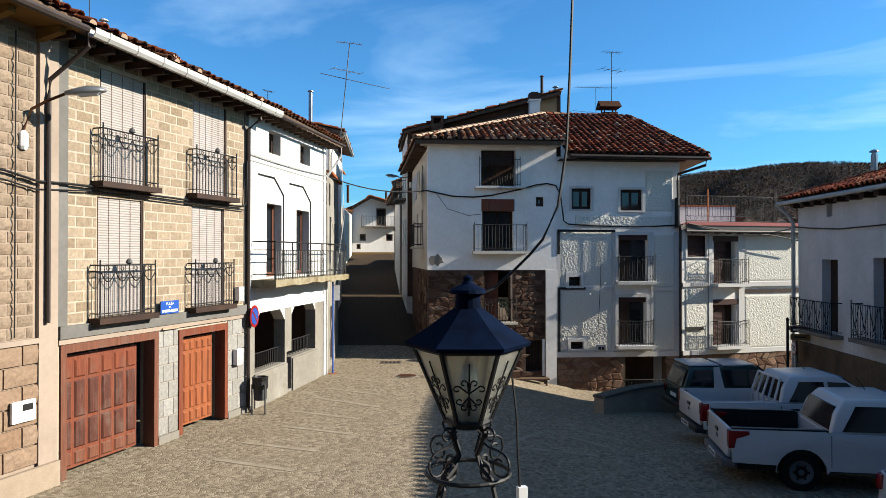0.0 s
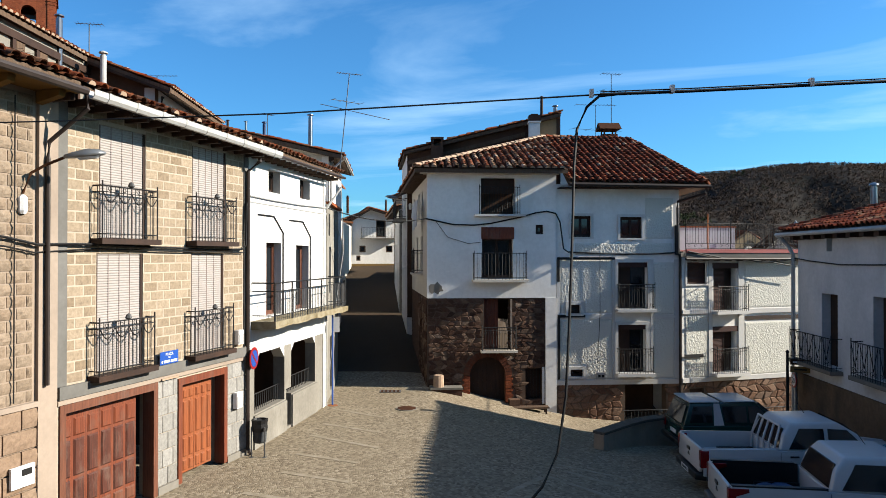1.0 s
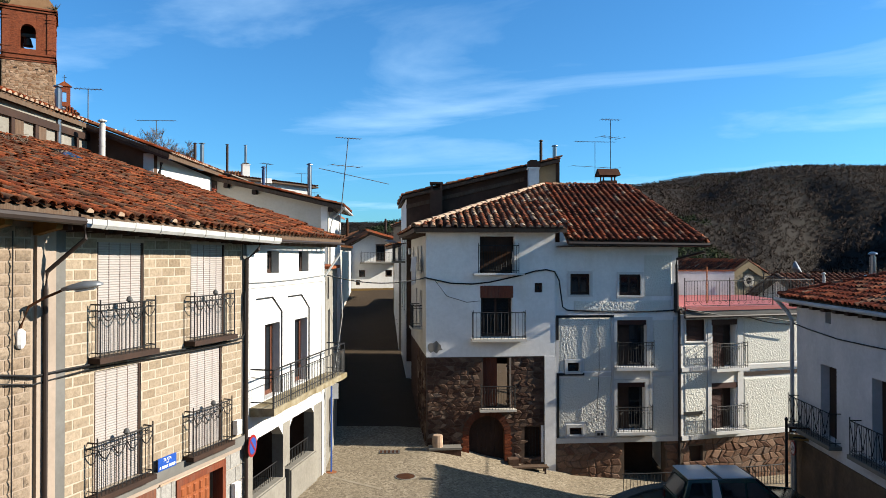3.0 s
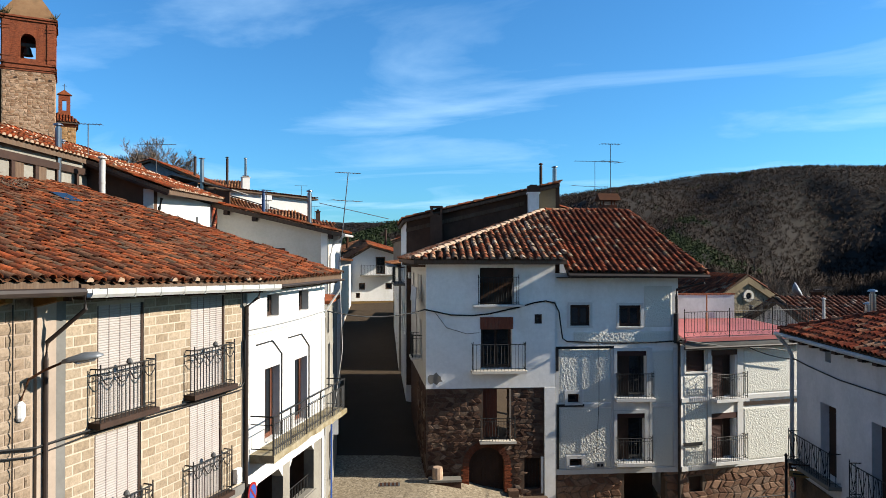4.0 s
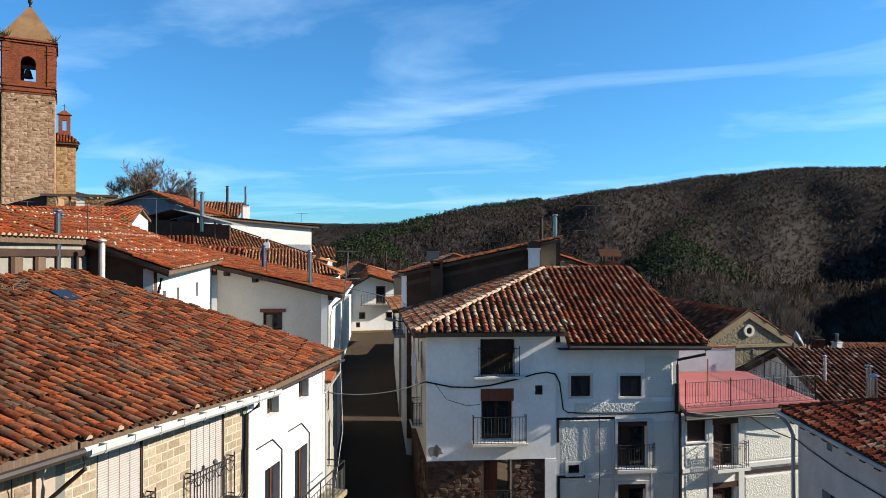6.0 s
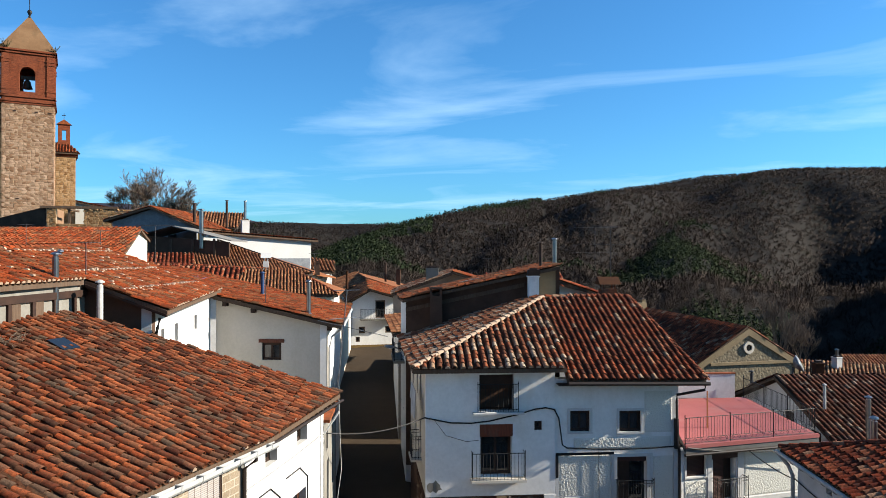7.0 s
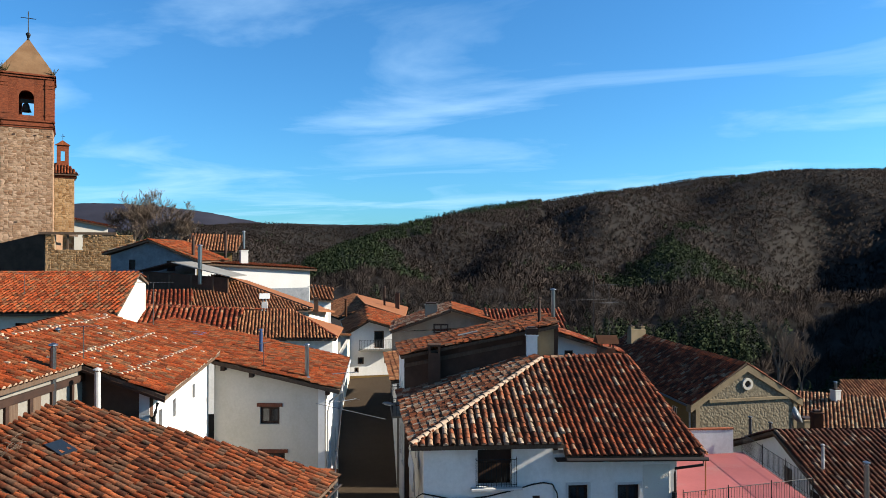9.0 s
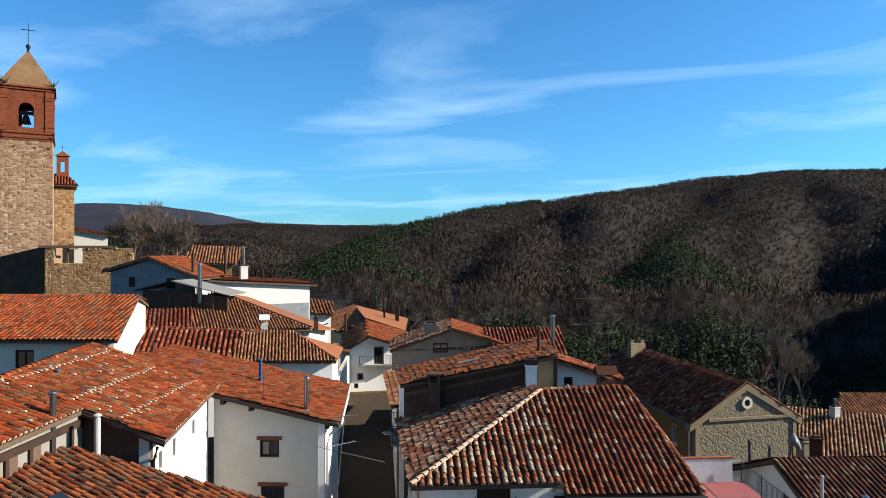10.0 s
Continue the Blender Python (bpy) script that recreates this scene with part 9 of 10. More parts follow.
for q in (-0.17, 0.17):
    part("leg", MB().tube([(bn_at[0] + q, bn_at[1] - 0.17, 0.05), (bn_at[0] + q, bn_at[1] - 0.17, 0.85)], 0.02, 6), "iron_grey", lb)
    part("foot", MB().box(Fr((bn_at[0] + q, bn_at[1] - 0.17), (1, 0)), -0.05, 0.05, -0.06, 0.06, 0.05, 0.085), "iron_grey", lb)

for s, z, w, hh in ((5.45, 3.2, 0.22, 0.36), (5.40, 1.6, 0.26, 0.40), (2.88, 1.5, 0.0, 0.0)):
    if w:
        bx = thing("meter_cabinet", FA.p(s, 0.05, z), "small white meter cabinet on a house wall", "cabinet")
        part("case", MB().box(FA, s - w / 2, s + w / 2, 0.04, 0.16, z - hh / 2, z + hh / 2), "white_enamel", bx)
        part("cover", MB().box(FA, s - w / 2 + 0.02, s + w / 2 - 0.02, 0.161, 0.172, z - hh / 2 + 0.02, z + hh / 2 - 0.1), "gutter", bx)

MAT["worn_paint"] = surface("worn_road_paint", (0.60, 0.52, 0.40), (0.44, 0.37, 0.26), 4, 14, 0.9, 0.3, 0.01)
# painted bay lines and iron covers in the paving
lines = [((-3.79, 23.65), (-1.97, 22.41)), ((-3.72, 21.55), (-1.9, 20.52)), ((-3.89, 20.19), (-1.75, 18.85)), ((-3.88, 18.31), (-2.15, 17.5)), ((-3.89, 16.75), (-2.16, 16.02)), ((-4.42, 15.3), (-2.69, 14.64)),
         ((-4.63, 14.04), (-2.87, 13.31)), ((2.98, 18.48), (4.61, 17.59)), ((2.44, 17.3), (3.83, 15.57)), ((1.43, 15.57), (2.4, 17.03)), ((1.41, 15.35), (3.34, 15.06)), ((3.09, 17.87), (4.33, 16.52))]
for k, (a, b) in enumerate(lines):
    fr = Fr(a, (b[0] - a[0], b[1] - a[1]))
    ln = math.dist(a, b)
    mb = MB()
    n = 8
    for q in range(n):
        s0, s1 = ln * q / n, ln * (q + 1) / n
        pts = []
        for s, d in ((s0, -0.08), (s1, -0.08), (s1, 0.08), (s0, 0.08)):
            p = fr.p(s, d, 0)
            pts.append((p[0], p[1], village_z(p[0], p[1]) + 0.004))
        mb.slab(pts, 0.02)
    tagged(part("bay_line", mb, "worn_paint", None), "worn white painted bay line on the cobbles", "marking", "bay lines", "structure")


def cover(x, y, r, label, square=False):
    z = village_z(x, y)
    t = thing("iron_cover", (x, y, z), label, "cover")
    if square:
        part("grate", MB().box(Fr((x, y), (1, 0.05)), -r, r, -r * 0.5, r * 0.5, z - 0.03, z + 0.02), "iron_grey", t)
        for k in range(5):
            part("bar", MB().box(Fr((x, y), (1, 0.05)), -r + 0.05 + k * r * 0.38, -r + 0.12 + k * r * 0.38, -r * 0.45, r * 0.45, z + 0.021, z + 0.03), "rust", t)
    else:
        part("rim", MB().lathe((x, y, z - 0.03), [(r, 0), (r, 0.05), (r * 0.9, 0.055), (r * 0.9, 0.02)], 24), "concrete", t)
        part("lid", MB().lathe((x, y, z - 0.03), [(r * 0.88, 0), (r * 0.88, 0.055), (r * 0.2, 0.06)], 24), "rust", t)


cover(-1.27, 23.65, 0.36, "round iron manhole cover in the cobbles")
cover(-2.05, 26.6, 0.4, "small iron drain grate in the cobbles", True)

# thin blue sign pole at the porch's corner
bp = thing("sign_pole", FB.p(5.95, 0.22, 0.1), "thin blue pole with a small white plate", "pole")
part("pole", MB().lathe(FB.p(5.95, 0.22, 0.05), [(0.03, 0), (0.03, 3.2), (0.01, 3.22)], 8), "blue_enamel", bp)
part("foot", MB().lathe(FB.p(5.95, 0.22, 0.0), [(0.2, 0), (0.19, 0.09), (0.05, 0.10)], 10), "slab_orange", bp)
part("plate", MB().box(Fr(FB.p(5.95, 0.22, 0)[:2], (1.0, 0.1)), 0.03, 0.24, -0.01, 0.012, 2.62, 3.15), "white_enamel", bp)


# ---- parked vehicles ----
def rounded(mb, name, material, offset=0.03, segs=2):
    """The mesh with its sharper edges eased."""
    me = mb.mesh(name, MAT[material])
    bm = bmesh.new()
    bm.from_mesh(me)
    edges = [e for e in bm.edges if len(e.link_faces) == 2 and e.calc_face_angle(0) > 0.35]
    bmesh.ops.bevel(bm, geom=edges, offset=offset, segments=segs, profile=0.6, affect="EDGES", clamp_overlap=True)
    bmesh.ops.recalc_face_normals(bm, faces=bm.faces)
    bm.to_mesh(me)
    bm.free()
    me.polygons.foreach_set("use_smooth", [True] * len(me.polygons))
    return me


def car_axes(x, y, z, heading):
    a = radians(heading)
    return Matrix.Translation((x, y, z)) @ Matrix.Rotation(a, 4, "Z")


class Car:
    """Parts in a car's own axes (x ahead from the tail, y left), set down at m."""

    def __init__(self, name, m, label):
        self.m = m
        self.t = thing(name, tuple(m.translation), label, "car")

    def add(self, name, mb, material, label="", ease=0.0, parent=None, segs=2):
        mb.v = [tuple(self.m @ Vector(v)) for v in mb.v]
        if ease:
            ob = hang(new(name, rounded(mb, name, material, ease, segs)), parent or self.t)
            if label:
                ob["label"] = label
            return ob
        return part(name, mb, material, parent or self.t, label)

    def wheel(self, x, y, r, w=0.2, hub="alloy"):
        s = 1 if y > 0 else -1
        n = 20

        def ringy(rad, yy):
            return [(x + rad * math.cos(2 * math.pi * k / n), yy, r + rad * math.sin(2 * math.pi * k / n)) for k in range(n)]
        ty = self.add("wheel", MB().tube_rings([ringy(r * 0.62, y - s * w / 2), ringy(r * 0.93, y - s * w / 2), ringy(r, y - s * w * 0.3), ringy(r, y + s * w * 0.3), ringy(r * 0.93, y + s * w / 2), ringy(r * 0.66, y + s * w / 2), ringy(r * 0.62, y + s * w * 0.35)]), "tyre")
        self.add("rim", MB().tube_rings([ringy(r * 0.63, y + s * w * 0.30), ringy(r * 0.58, y + s * w * 0.46), ringy(r * 0.48, y + s * w * 0.40), ringy(r * 0.16, y + s * w * 0.30), ringy(r * 0.14, y + s * w * 0.44), ringy(r * 0.02, y + s * w * 0.44)]), hub, parent=ty)
        for k in range(6):
            a = 2 * math.pi * k / 6
            c, d = math.cos(a), math.sin(a)
            self.add("slot", MB().tube_rings([[(x + (r * 0.36) * c + r * 0.07 * math.cos(q), y + s * w * e, r + (r * 0.36) * d + r * 0.07 * math.sin(q)) for q in [2 * math.pi * j / 6 for j in range(6)]] for e in (0.3, 0.40)]), "tyre", parent=ty)


def arch(cx, r, z0, n=10):
    """Points of a wheel arch, from its rear foot to its front foot."""
    return [(cx - r * math.cos(math.pi * k / n), z0 + r * math.sin(math.pi * k / n)) for k in range(n + 1)]


def plate_side(pts, y0, y1):
    return MB().loft([(x, y0, z) for x, z in pts], [(x, y1, z) for x, z in pts])


def pickup(name, x, y, z, heading, label, paint="car_white", rack=False, liner="black_plastic", load=False):
    c = Car(name, car_axes(x, y, z, heading), label)
    W, L = 0.89, 5.25
    r = 0.37
    prof = [(0.03, 0.52), (0.84, 0.50)] + arch(1.28, 0.46, 0.36)[0:] + [(1.78, 0.42), (3.80, 0.42)] + arch(4.30, 0.46, 0.36) + [(4.80, 0.45), (L - 0.05, 0.50), (L, 0.80), (L - 0.12, 0.98), (4.10, 1.10), (1.76, 1.13), (1.70, 1.16), (0.0, 1.16)]
    for s in (-1, 1):
        c.add("side_panel", plate_side(prof, s * W, s * (W - 0.07)), paint, ease=0.02)
    c.add("bonnet_block", MB().loft([(1.80, -W + 0.05, 0.45), (L - 0.04, -W + 0.05, 0.50), (L - 0.04, W - 0.05, 0.50), (1.80, W - 0.05, 0.45)], [(1.80, -W + 0.05, 1.12), (L - 0.10, -W + 0.14, 0.97), (L - 0.10, W - 0.14, 0.97), (1.80, W - 0.05, 1.12)]), paint, ease=0.04)
    # bed
    c.add("bed_floor", MB().loft([(0.05, -W + 0.08, 0.62), (1.78, -W + 0.08, 0.62), (1.78, W - 0.08, 0.62), (0.05, W - 0.08, 0.62)], [(0.05, -W + 0.08, 0.68), (1.78, -W + 0.08, 0.68), (1.78, W - 0.08, 0.68), (0.05, W - 0.08, 0.68)]), liner)
    for s in (-1, 1):
        c.add("bed_liner", MB().loft([(0.06, s * (W - 0.072), 0.68), (1.78, s * (W - 0.072), 0.68), (1.78, s * (W - 0.10), 0.68), (0.06, s * (W - 0.10), 0.68)], [(0.06, s * (W - 0.072), 1.175), (1.78, s * (W - 0.072), 1.175), (1.78, s * (W - 0.10), 1.175), (0.06, s * (W - 0.10), 1.175)]), liner)
        if liner == "black_plastic":
            c.add("bed_cap", MB().loft([(0.02, s * (W + 0.004), 1.16), (1.72, s * (W + 0.004), 1.16), (1.72, s * (W - 0.10), 1.16), (0.02, s * (W - 0.10), 1.16)], [(0.02, s * (W + 0.004), 1.19), (1.72, s * (W + 0.004), 1.19), (1.72, s * (W - 0.10), 1.19), (0.02, s * (W - 0.10), 1.19)]), liner)
    tg = c.add("tailgate", MB().loft([(-0.05, -W + 0.09, 0.60), (0.02, -W + 0.09, 0.60), (0.02, W - 0.09, 0.60), (-0.05, W - 0.09, 0.60)], [(-0.04, -W + 0.09, 1.16), (0.03, -W + 0.09, 1.16), (0.03, W - 0.09, 1.16), (-0.04, W - 0.09, 1.16)]), paint, ease=0.02)
    c.add("handle", MB().loft([(-0.07, -0.1, 0.93), (-0.04, -0.1, 0.93), (-0.04, 0.1, 0.93), (-0.07, 0.1, 0.93)], [(-0.07, -0.1, 1.0), (-0.04, -0.1, 1.0), (-0.04, 0.1, 1.0), (-0.07, 0.1, 1.0)]), "black_plastic", parent=tg)
    c.add("badge", MB().loft([(-0.062, -0.06, 0.80), (-0.045, -0.06, 0.80), (-0.045, 0.06, 0.80), (-0.062, 0.06, 0.80)], [(-0.062, -0.01, 0.88), (-0.045, -0.01, 0.88), (-0.045, 0.01, 0.88), (-0.062, 0.01, 0.88)]), "iron_grey", parent=tg)
    c.add("rear_bumper", MB().loft([(-0.14, -0.75, 0.40), (0.1, -0.85, 0.40), (0.1, 0.85, 0.40), (-0.14, 0.75, 0.40)], [(-0.14, -0.75, 0.56), (0.1, -0.85, 0.56), (0.1, 0.85, 0.56), (-0.14, 0.75, 0.56)]), "black_plastic" if rack else "alloy", ease=0.03)
    c.add("number_plate", MB().loft([(-0.155, -0.26, 0.43), (-0.142, -0.26, 0.43), (-0.142, 0.26, 0.43), (-0.155, 0.26, 0.43)], [(-0.155, -0.26, 0.54), (-0.142, -0.26, 0.54), (-0.142, 0.26, 0.54), (-0.155, 0.26, 0.54)]), "white_enamel", "blank number plate with plain bars")
    for k in range(7):
        c.add("plate_bar", MB().loft([(-0.158, -0.22 + 0.063 * k, 0.46), (-0.155, -0.22 + 0.063 * k, 0.46), (-0.155, -0.18 + 0.063 * k, 0.46), (-0.158, -0.18 + 0.063 * k, 0.46)], [(-0.158, -0.22 + 0.063 * k, 0.515), (-0.155, -0.22 + 0.063 * k, 0.515), (-0.155, -0.18 + 0.063 * k, 0.515), (-0.158, -0.18 + 0.063 * k, 0.515)]), "black_plastic")
    for s in (-1, 1):
        lp = [(-0.045, 0.80), (0.06, 0.80), (0.10, 0.98), (0.34, 1.06), (0.33, 1.13), (-0.045, 1.13)] if not rack else [(-0.045, 0.72), (0.10, 0.72), (0.14, 0.9), (0.14, 1.12), (-0.045, 1.12)]
        c.add("tail_lamp", MB().loft([(a, s * (W + 0.012), b) for a, b in lp], [(a, s * (W - 0.14), b) for a, b in lp]), "lamp_red", ease=0.008)
    # cabin
    z0, z1 = 1.10, 1.77
    base = [(1.80, -W + 0.06, z0), (4.12, -W + 0.10, z0), (4.12, W - 0.10, z0), (1.80, W - 0.06, z0)]
    mid = [(1.92, -W + 0.14, 1.50), (3.66, -W + 0.17, 1.50), (3.66, W - 0.17, 1.50), (1.92, W - 0.14, 1.50)]
    top = [(2.12, -W + 0.24, z1 - 0.03), (3.20, -W + 0.25, z1), (3.20, W - 0.25, z1), (2.12, W - 0.24, z1 - 0.03)]
    cab = MB()
    cab.tube_rings([base, mid, top])
    c.add("cabin", cab, paint, ease=0.07, segs=3)

    def on_side(s, pts):
        """Side glass on the slanting cabin wall."""
        def yy(zq):
            t = (zq - z0) / (1.50 - z0) if zq < 1.5 else 1
            yq = (W - 0.06) + ((W - 0.14) - (W - 0.06)) * t if zq <= 1.5 else (W - 0.14) + (0.10 * -1) * (zq - 1.5) / (z1 - 1.5)
            return yq
        return MB().loft([(a, s * (yy(b) + 0.012), b) for a, b in pts], [(a, s * (yy(b) - 0.02), b) for a, b in pts])
    for s in (-1, 1):
        c.add("side_glass", on_side(s, [(2.02, 1.16), (2.86, 1.16), (2.86, 1.62), (2.30, 1.62)]), "glass", ease=0.0)
        c.add("side_glass", on_side(s, [(2.96, 1.16), (3.86, 1.14), (3.40, 1.60), (2.96, 1.62)]), "glass", ease=0.0)
        for xx in (2.42, 3.42):
            c.add("door_handle", MB().loft([(xx - 0.4, s * (W + 0.02), 0.98), (xx - 0.2, s * (W + 0.02), 0.98), (xx - 0.2, s * W, 0.98), (xx - 0.4, s * W, 0.98)], [(xx - 0.4, s * (W + 0.02), 1.02), (xx - 0.2, s * (W + 0.02), 1.02), (xx - 0.2, s * W, 1.02), (xx - 0.4, s * W, 1.02)]), "black_plastic" if rack else paint)
        for xx in (1.80, 2.90):
            c.add("door_gap", MB().loft([(xx, s * (W + 0.003), 0.50), (xx + 0.012, s * (W + 0.003), 0.50), (xx + 0.012, s * (W - 0.01), 0.50), (xx, s * (W - 0.01), 0.50)], [(xx, s * (W + 0.003), 1.10), (xx + 0.012, s * (W + 0.003), 1.10), (xx + 0.012, s * (W - 0.01), 1.10), (xx, s * (W - 0.01), 1.10)]), "black_plastic")
        c.add("mirror", MB().loft([(3.62, s * (W + 0.02), 1.12), (3.72, s * (W + 0.02), 1.12), (3.74, s * (W + 0.20), 1.14), (3.64, s * (W + 0.20), 1.14)], [(3.62, s * (W + 0.02), 1.28), (3.72, s * (W + 0.02), 1.28), (3.74, s * (W + 0.20), 1.30), (3.64, s * (W + 0.20), 1.30)]), "black_plastic" if rack else paint, ease=0.02)
    rear = [(1.835, -0.72, 1.17), (1.835, 0.72, 1.17), (1.985, 0.62, 1.60), (1.985, -0.62, 1.60)]
    c.add("rear_glass", MB().loft(rear, [(a - 0.03, b, q) for a, b, q in rear]), "glass")
    wind = [(4.0, -0.68, 1.15), (4.0, 0.68, 1.15), (3.35, 0.58, 1.68), (3.35, -0.58, 1.68)]
    c.add("windscreen", MB().loft(wind, [(a + 0.05, b, q + 0.03) for a, b, q in wind]), "glass")
    if rack:
        for k in range(5):
            yy = -0.66 + 0.33 * k
            c.add("rack_bar", MB().tube([(1.74, yy, 0.70), (1.76, yy, 1.20), (1.90, yy * 0.92, 1.66)], 0.028, 6), paint)
        c.add("rack_bar", MB().tube([(1.90, -0.62, 1.66), (1.90, 0.62, 1.66)], 0.03, 6), paint)
    c.add("aerial", MB().tube([(2.9, 0.3, 1.76), (2.72, 0.3, 2.02)], 0.008, 4), "black_plastic")
    for xx in (1.28, 4.30):
        for s in (-1, 1):
            c.wheel(xx, s * (W - 0.12), r)
            c.add("wheel_well", MB().loft([(xx - 0.45, s * (W - 0.35), 0.4), (xx + 0.45, s * (W - 0.35), 0.4), (xx + 0.45, s * (W - 0.30), 0.4), (xx - 0.45, s * (W - 0.30), 0.4)], [(xx - 0.45, s * (W - 0.35), 0.84), (xx + 0.45, s * (W - 0.35), 0.84), (xx + 0.45, s * (W - 0.30), 0.84), (xx - 0.45, s * (W - 0.30), 0.84)]), "black_plastic")
    c.add("chassis", MB().loft([(0.2, -0.6, 0.32), (4.9, -0.6, 0.32), (4.9, 0.6, 0.32), (0.2, 0.6, 0.32)], [(0.2, -0.6, 0.5), (4.9, -0.6, 0.5), (4.9, 0.6, 0.5), (0.2, 0.6, 0.5)]), "black_plastic")
    if load:
        rnd = random.Random(2)
        tp = MB()
        n = 12
        for k in range(3):
            tp.lathe((1.0 + k * 0.3, rnd.uniform(-0.2, 0.3), 0.68), [(0.25, 0), (0.28, 0.08), (0.20, 0.16 + 0.03 * k), (0.06, 0.22)], 9)
        c.add("tarpaulin", tp, "tarp", "crumpled blue tarpaulin in the bed", ease=0.03)
    return c.t


pickup("pickup_truck", 5.62, 14.25, -0.30, -8.0, "white pickup with black bed liner and blue tarpaulin inside", load=True)
pickup("pickup_truck", 6.10, 17.25, -0.42, -2.0, "white pickup with a barred rear window and empty bed", rack=True, liner="car_white")


def off_roader(x, y, z, heading):
    c = Car("off_road_car", car_axes(x, y, z, heading), "dark green three-door off-road car with a pale roof")
    W, L = 0.86, 4.2
    prof = [(0.02, 0.50), (0.38, 0.50)] + arch(0.85, 0.44, 0.38) + [(1.35, 0.42), (2.75, 0.42)] + arch(3.3, 0.44, 0.38) + [(3.8, 0.48), (L, 0.55), (L - 0.05, 0.95), (2.85, 1.06), (0.0, 1.06)]
    for s in (-1, 1):
        c.add("side_panel", plate_side(prof, s * W, s * (W - 0.08)), "car_green", ease=0.02)
    c.add("body", MB().loft([(0.0, -W + 0.06, 0.45), (L - 0.03, -W + 0.06, 0.5), (L - 0.03, W - 0.06, 0.5), (0.0, W - 0.06, 0.45)], [(0.0, -W + 0.06, 1.05), (L - 0.06, -W + 0.12, 0.95), (L - 0.06, W - 0.12, 0.95), (0.0, W - 0.06, 1.05)]), "car_green", ease=0.04)
    base = [(0.02, -W + 0.05, 1.04), (3.1, -W + 0.1, 1.04), (3.1, W - 0.1, 1.04), (0.02, W - 0.05, 1.04)]
    top = [(0.28, -W + 0.20, 1.70), (2.25, -W + 0.22, 1.72), (2.25, W - 0.22, 1.72), (0.28, W - 0.20, 1.70)]
    c.add("cabin", MB().tube_rings([base, top]), "car_green", ease=0.05)
    rf = [(0.24, -W + 0.18, 1.70), (1.15, -W + 0.18, 1.71), (1.15, W - 0.18, 1.71), (0.24, W - 0.18, 1.70)]
    c.add("hard_top", MB().loft(rf, [(a, b * 0.98, q + 0.05) for a, b, q in rf]), "car_white", "pale grey hard top", ease=0.02)
    rf2 = [(1.30, -W + 0.20, 1.71), (2.25, -W + 0.22, 1.72), (2.25, W - 0.22, 1.72), (1.30, W - 0.20, 1.71)]
    c.add("front_roof", MB().loft(rf2, [(a, b * 0.98, q + 0.035) for a, b, q in rf2]), "car_white", ease=0.02)
    for s in (-1, 1):
        def q(a, b):
            t = (b - 1.04) / 0.66
            return (a, s * ((W - 0.05) * (1 - t) + (W - 0.20) * t + 0.012), b)
        c.add("pillar_panel", MB().loft([q(a, b) for a, b in ((0.95, 1.06), (1.25, 1.06), (1.15, 1.68), (0.98, 1.68))], [(p[0], p[1] - s * 0.03, p[2]) for p in [q(a, b) for a, b in ((0.95, 1.06), (1.25, 1.06), (1.15, 1.68), (0.98, 1.68))]]), "car_white")
        for pts in (((0.22, 1.14), (0.90, 1.14), (0.93, 1.60), (0.36, 1.60)), ((1.30, 1.14), (1.95, 1.14), (1.95, 1.60), (1.22, 1.60)), ((2.02, 1.14), (2.80, 1.12), (2.32, 1.60), (2.02, 1.60))):
            g = [q(a, b) for a, b in pts]
            c.add("side_glass", MB().loft(g, [(p[0], p[1] - s * 0.03, p[2]) for p in g]), "glass")
        c.add("tail_lamp", MB().loft([(-0.02, s * (W - 0.02), 0.72), (0.06, s * (W + 0.004), 0.72), (0.06, s * (W + 0.004), 0.95), (-0.02, s * (W - 0.02), 0.95)], [(-0.02, s * (W - 0.14), 0.72), (0.06, s * (W - 0.14), 0.72), (0.06, s * (W - 0.14), 0.95), (-0.02, s * (W - 0.14), 0.95)]), "lamp_red")
        for xx in (0.85, 3.3):
            c.wheel(xx, s * (W - 0.11), 0.36)
    g = [(0.035, -0.66, 1.10), (0.035, 0.66, 1.10), (0.22, 0.56, 1.60), (0.22, -0.56, 1.60)]
    c.add("rear_glass", MB().loft(g, [(a - 0.03, b, d) for a, b, d in g]), "glass")
    g = [(3.0, -0.68, 1.10), (3.0, 0.68, 1.10), (2.35, 0.56, 1.66), (2.35, -0.56, 1.66)]
    c.add("windscreen", MB().loft(g, [(a + 0.05, b, d + 0.03) for a, b, d in g]), "glass")
    c.add("rear_bumper", MB().loft([(-0.12, -0.8, 0.42), (0.05, -0.85, 0.42), (0.05, 0.85, 0.42), (-0.12, 0.8, 0.42)], [(-0.12, -0.8, 0.58), (0.05, -0.85, 0.58), (0.05, 0.85, 0.58), (-0.12, 0.8, 0.58)]), "black_plastic", ease=0.03)
    c.add("number_plate", MB().loft([(-0.02, -0.25, 0.68), (-0.005, -0.25, 0.68), (-0.005, 0.25, 0.68), (-0.02, 0.25, 0.68)], [(-0.02, -0.25, 0.79), (-0.005, -0.25, 0.79), (-0.005, 0.25, 0.79), (-0.02, 0.25, 0.79)]), "white_enamel", "plain white number plate")
    return c.t


off_roader(7.12, 21.65, -0.86, 1.0)


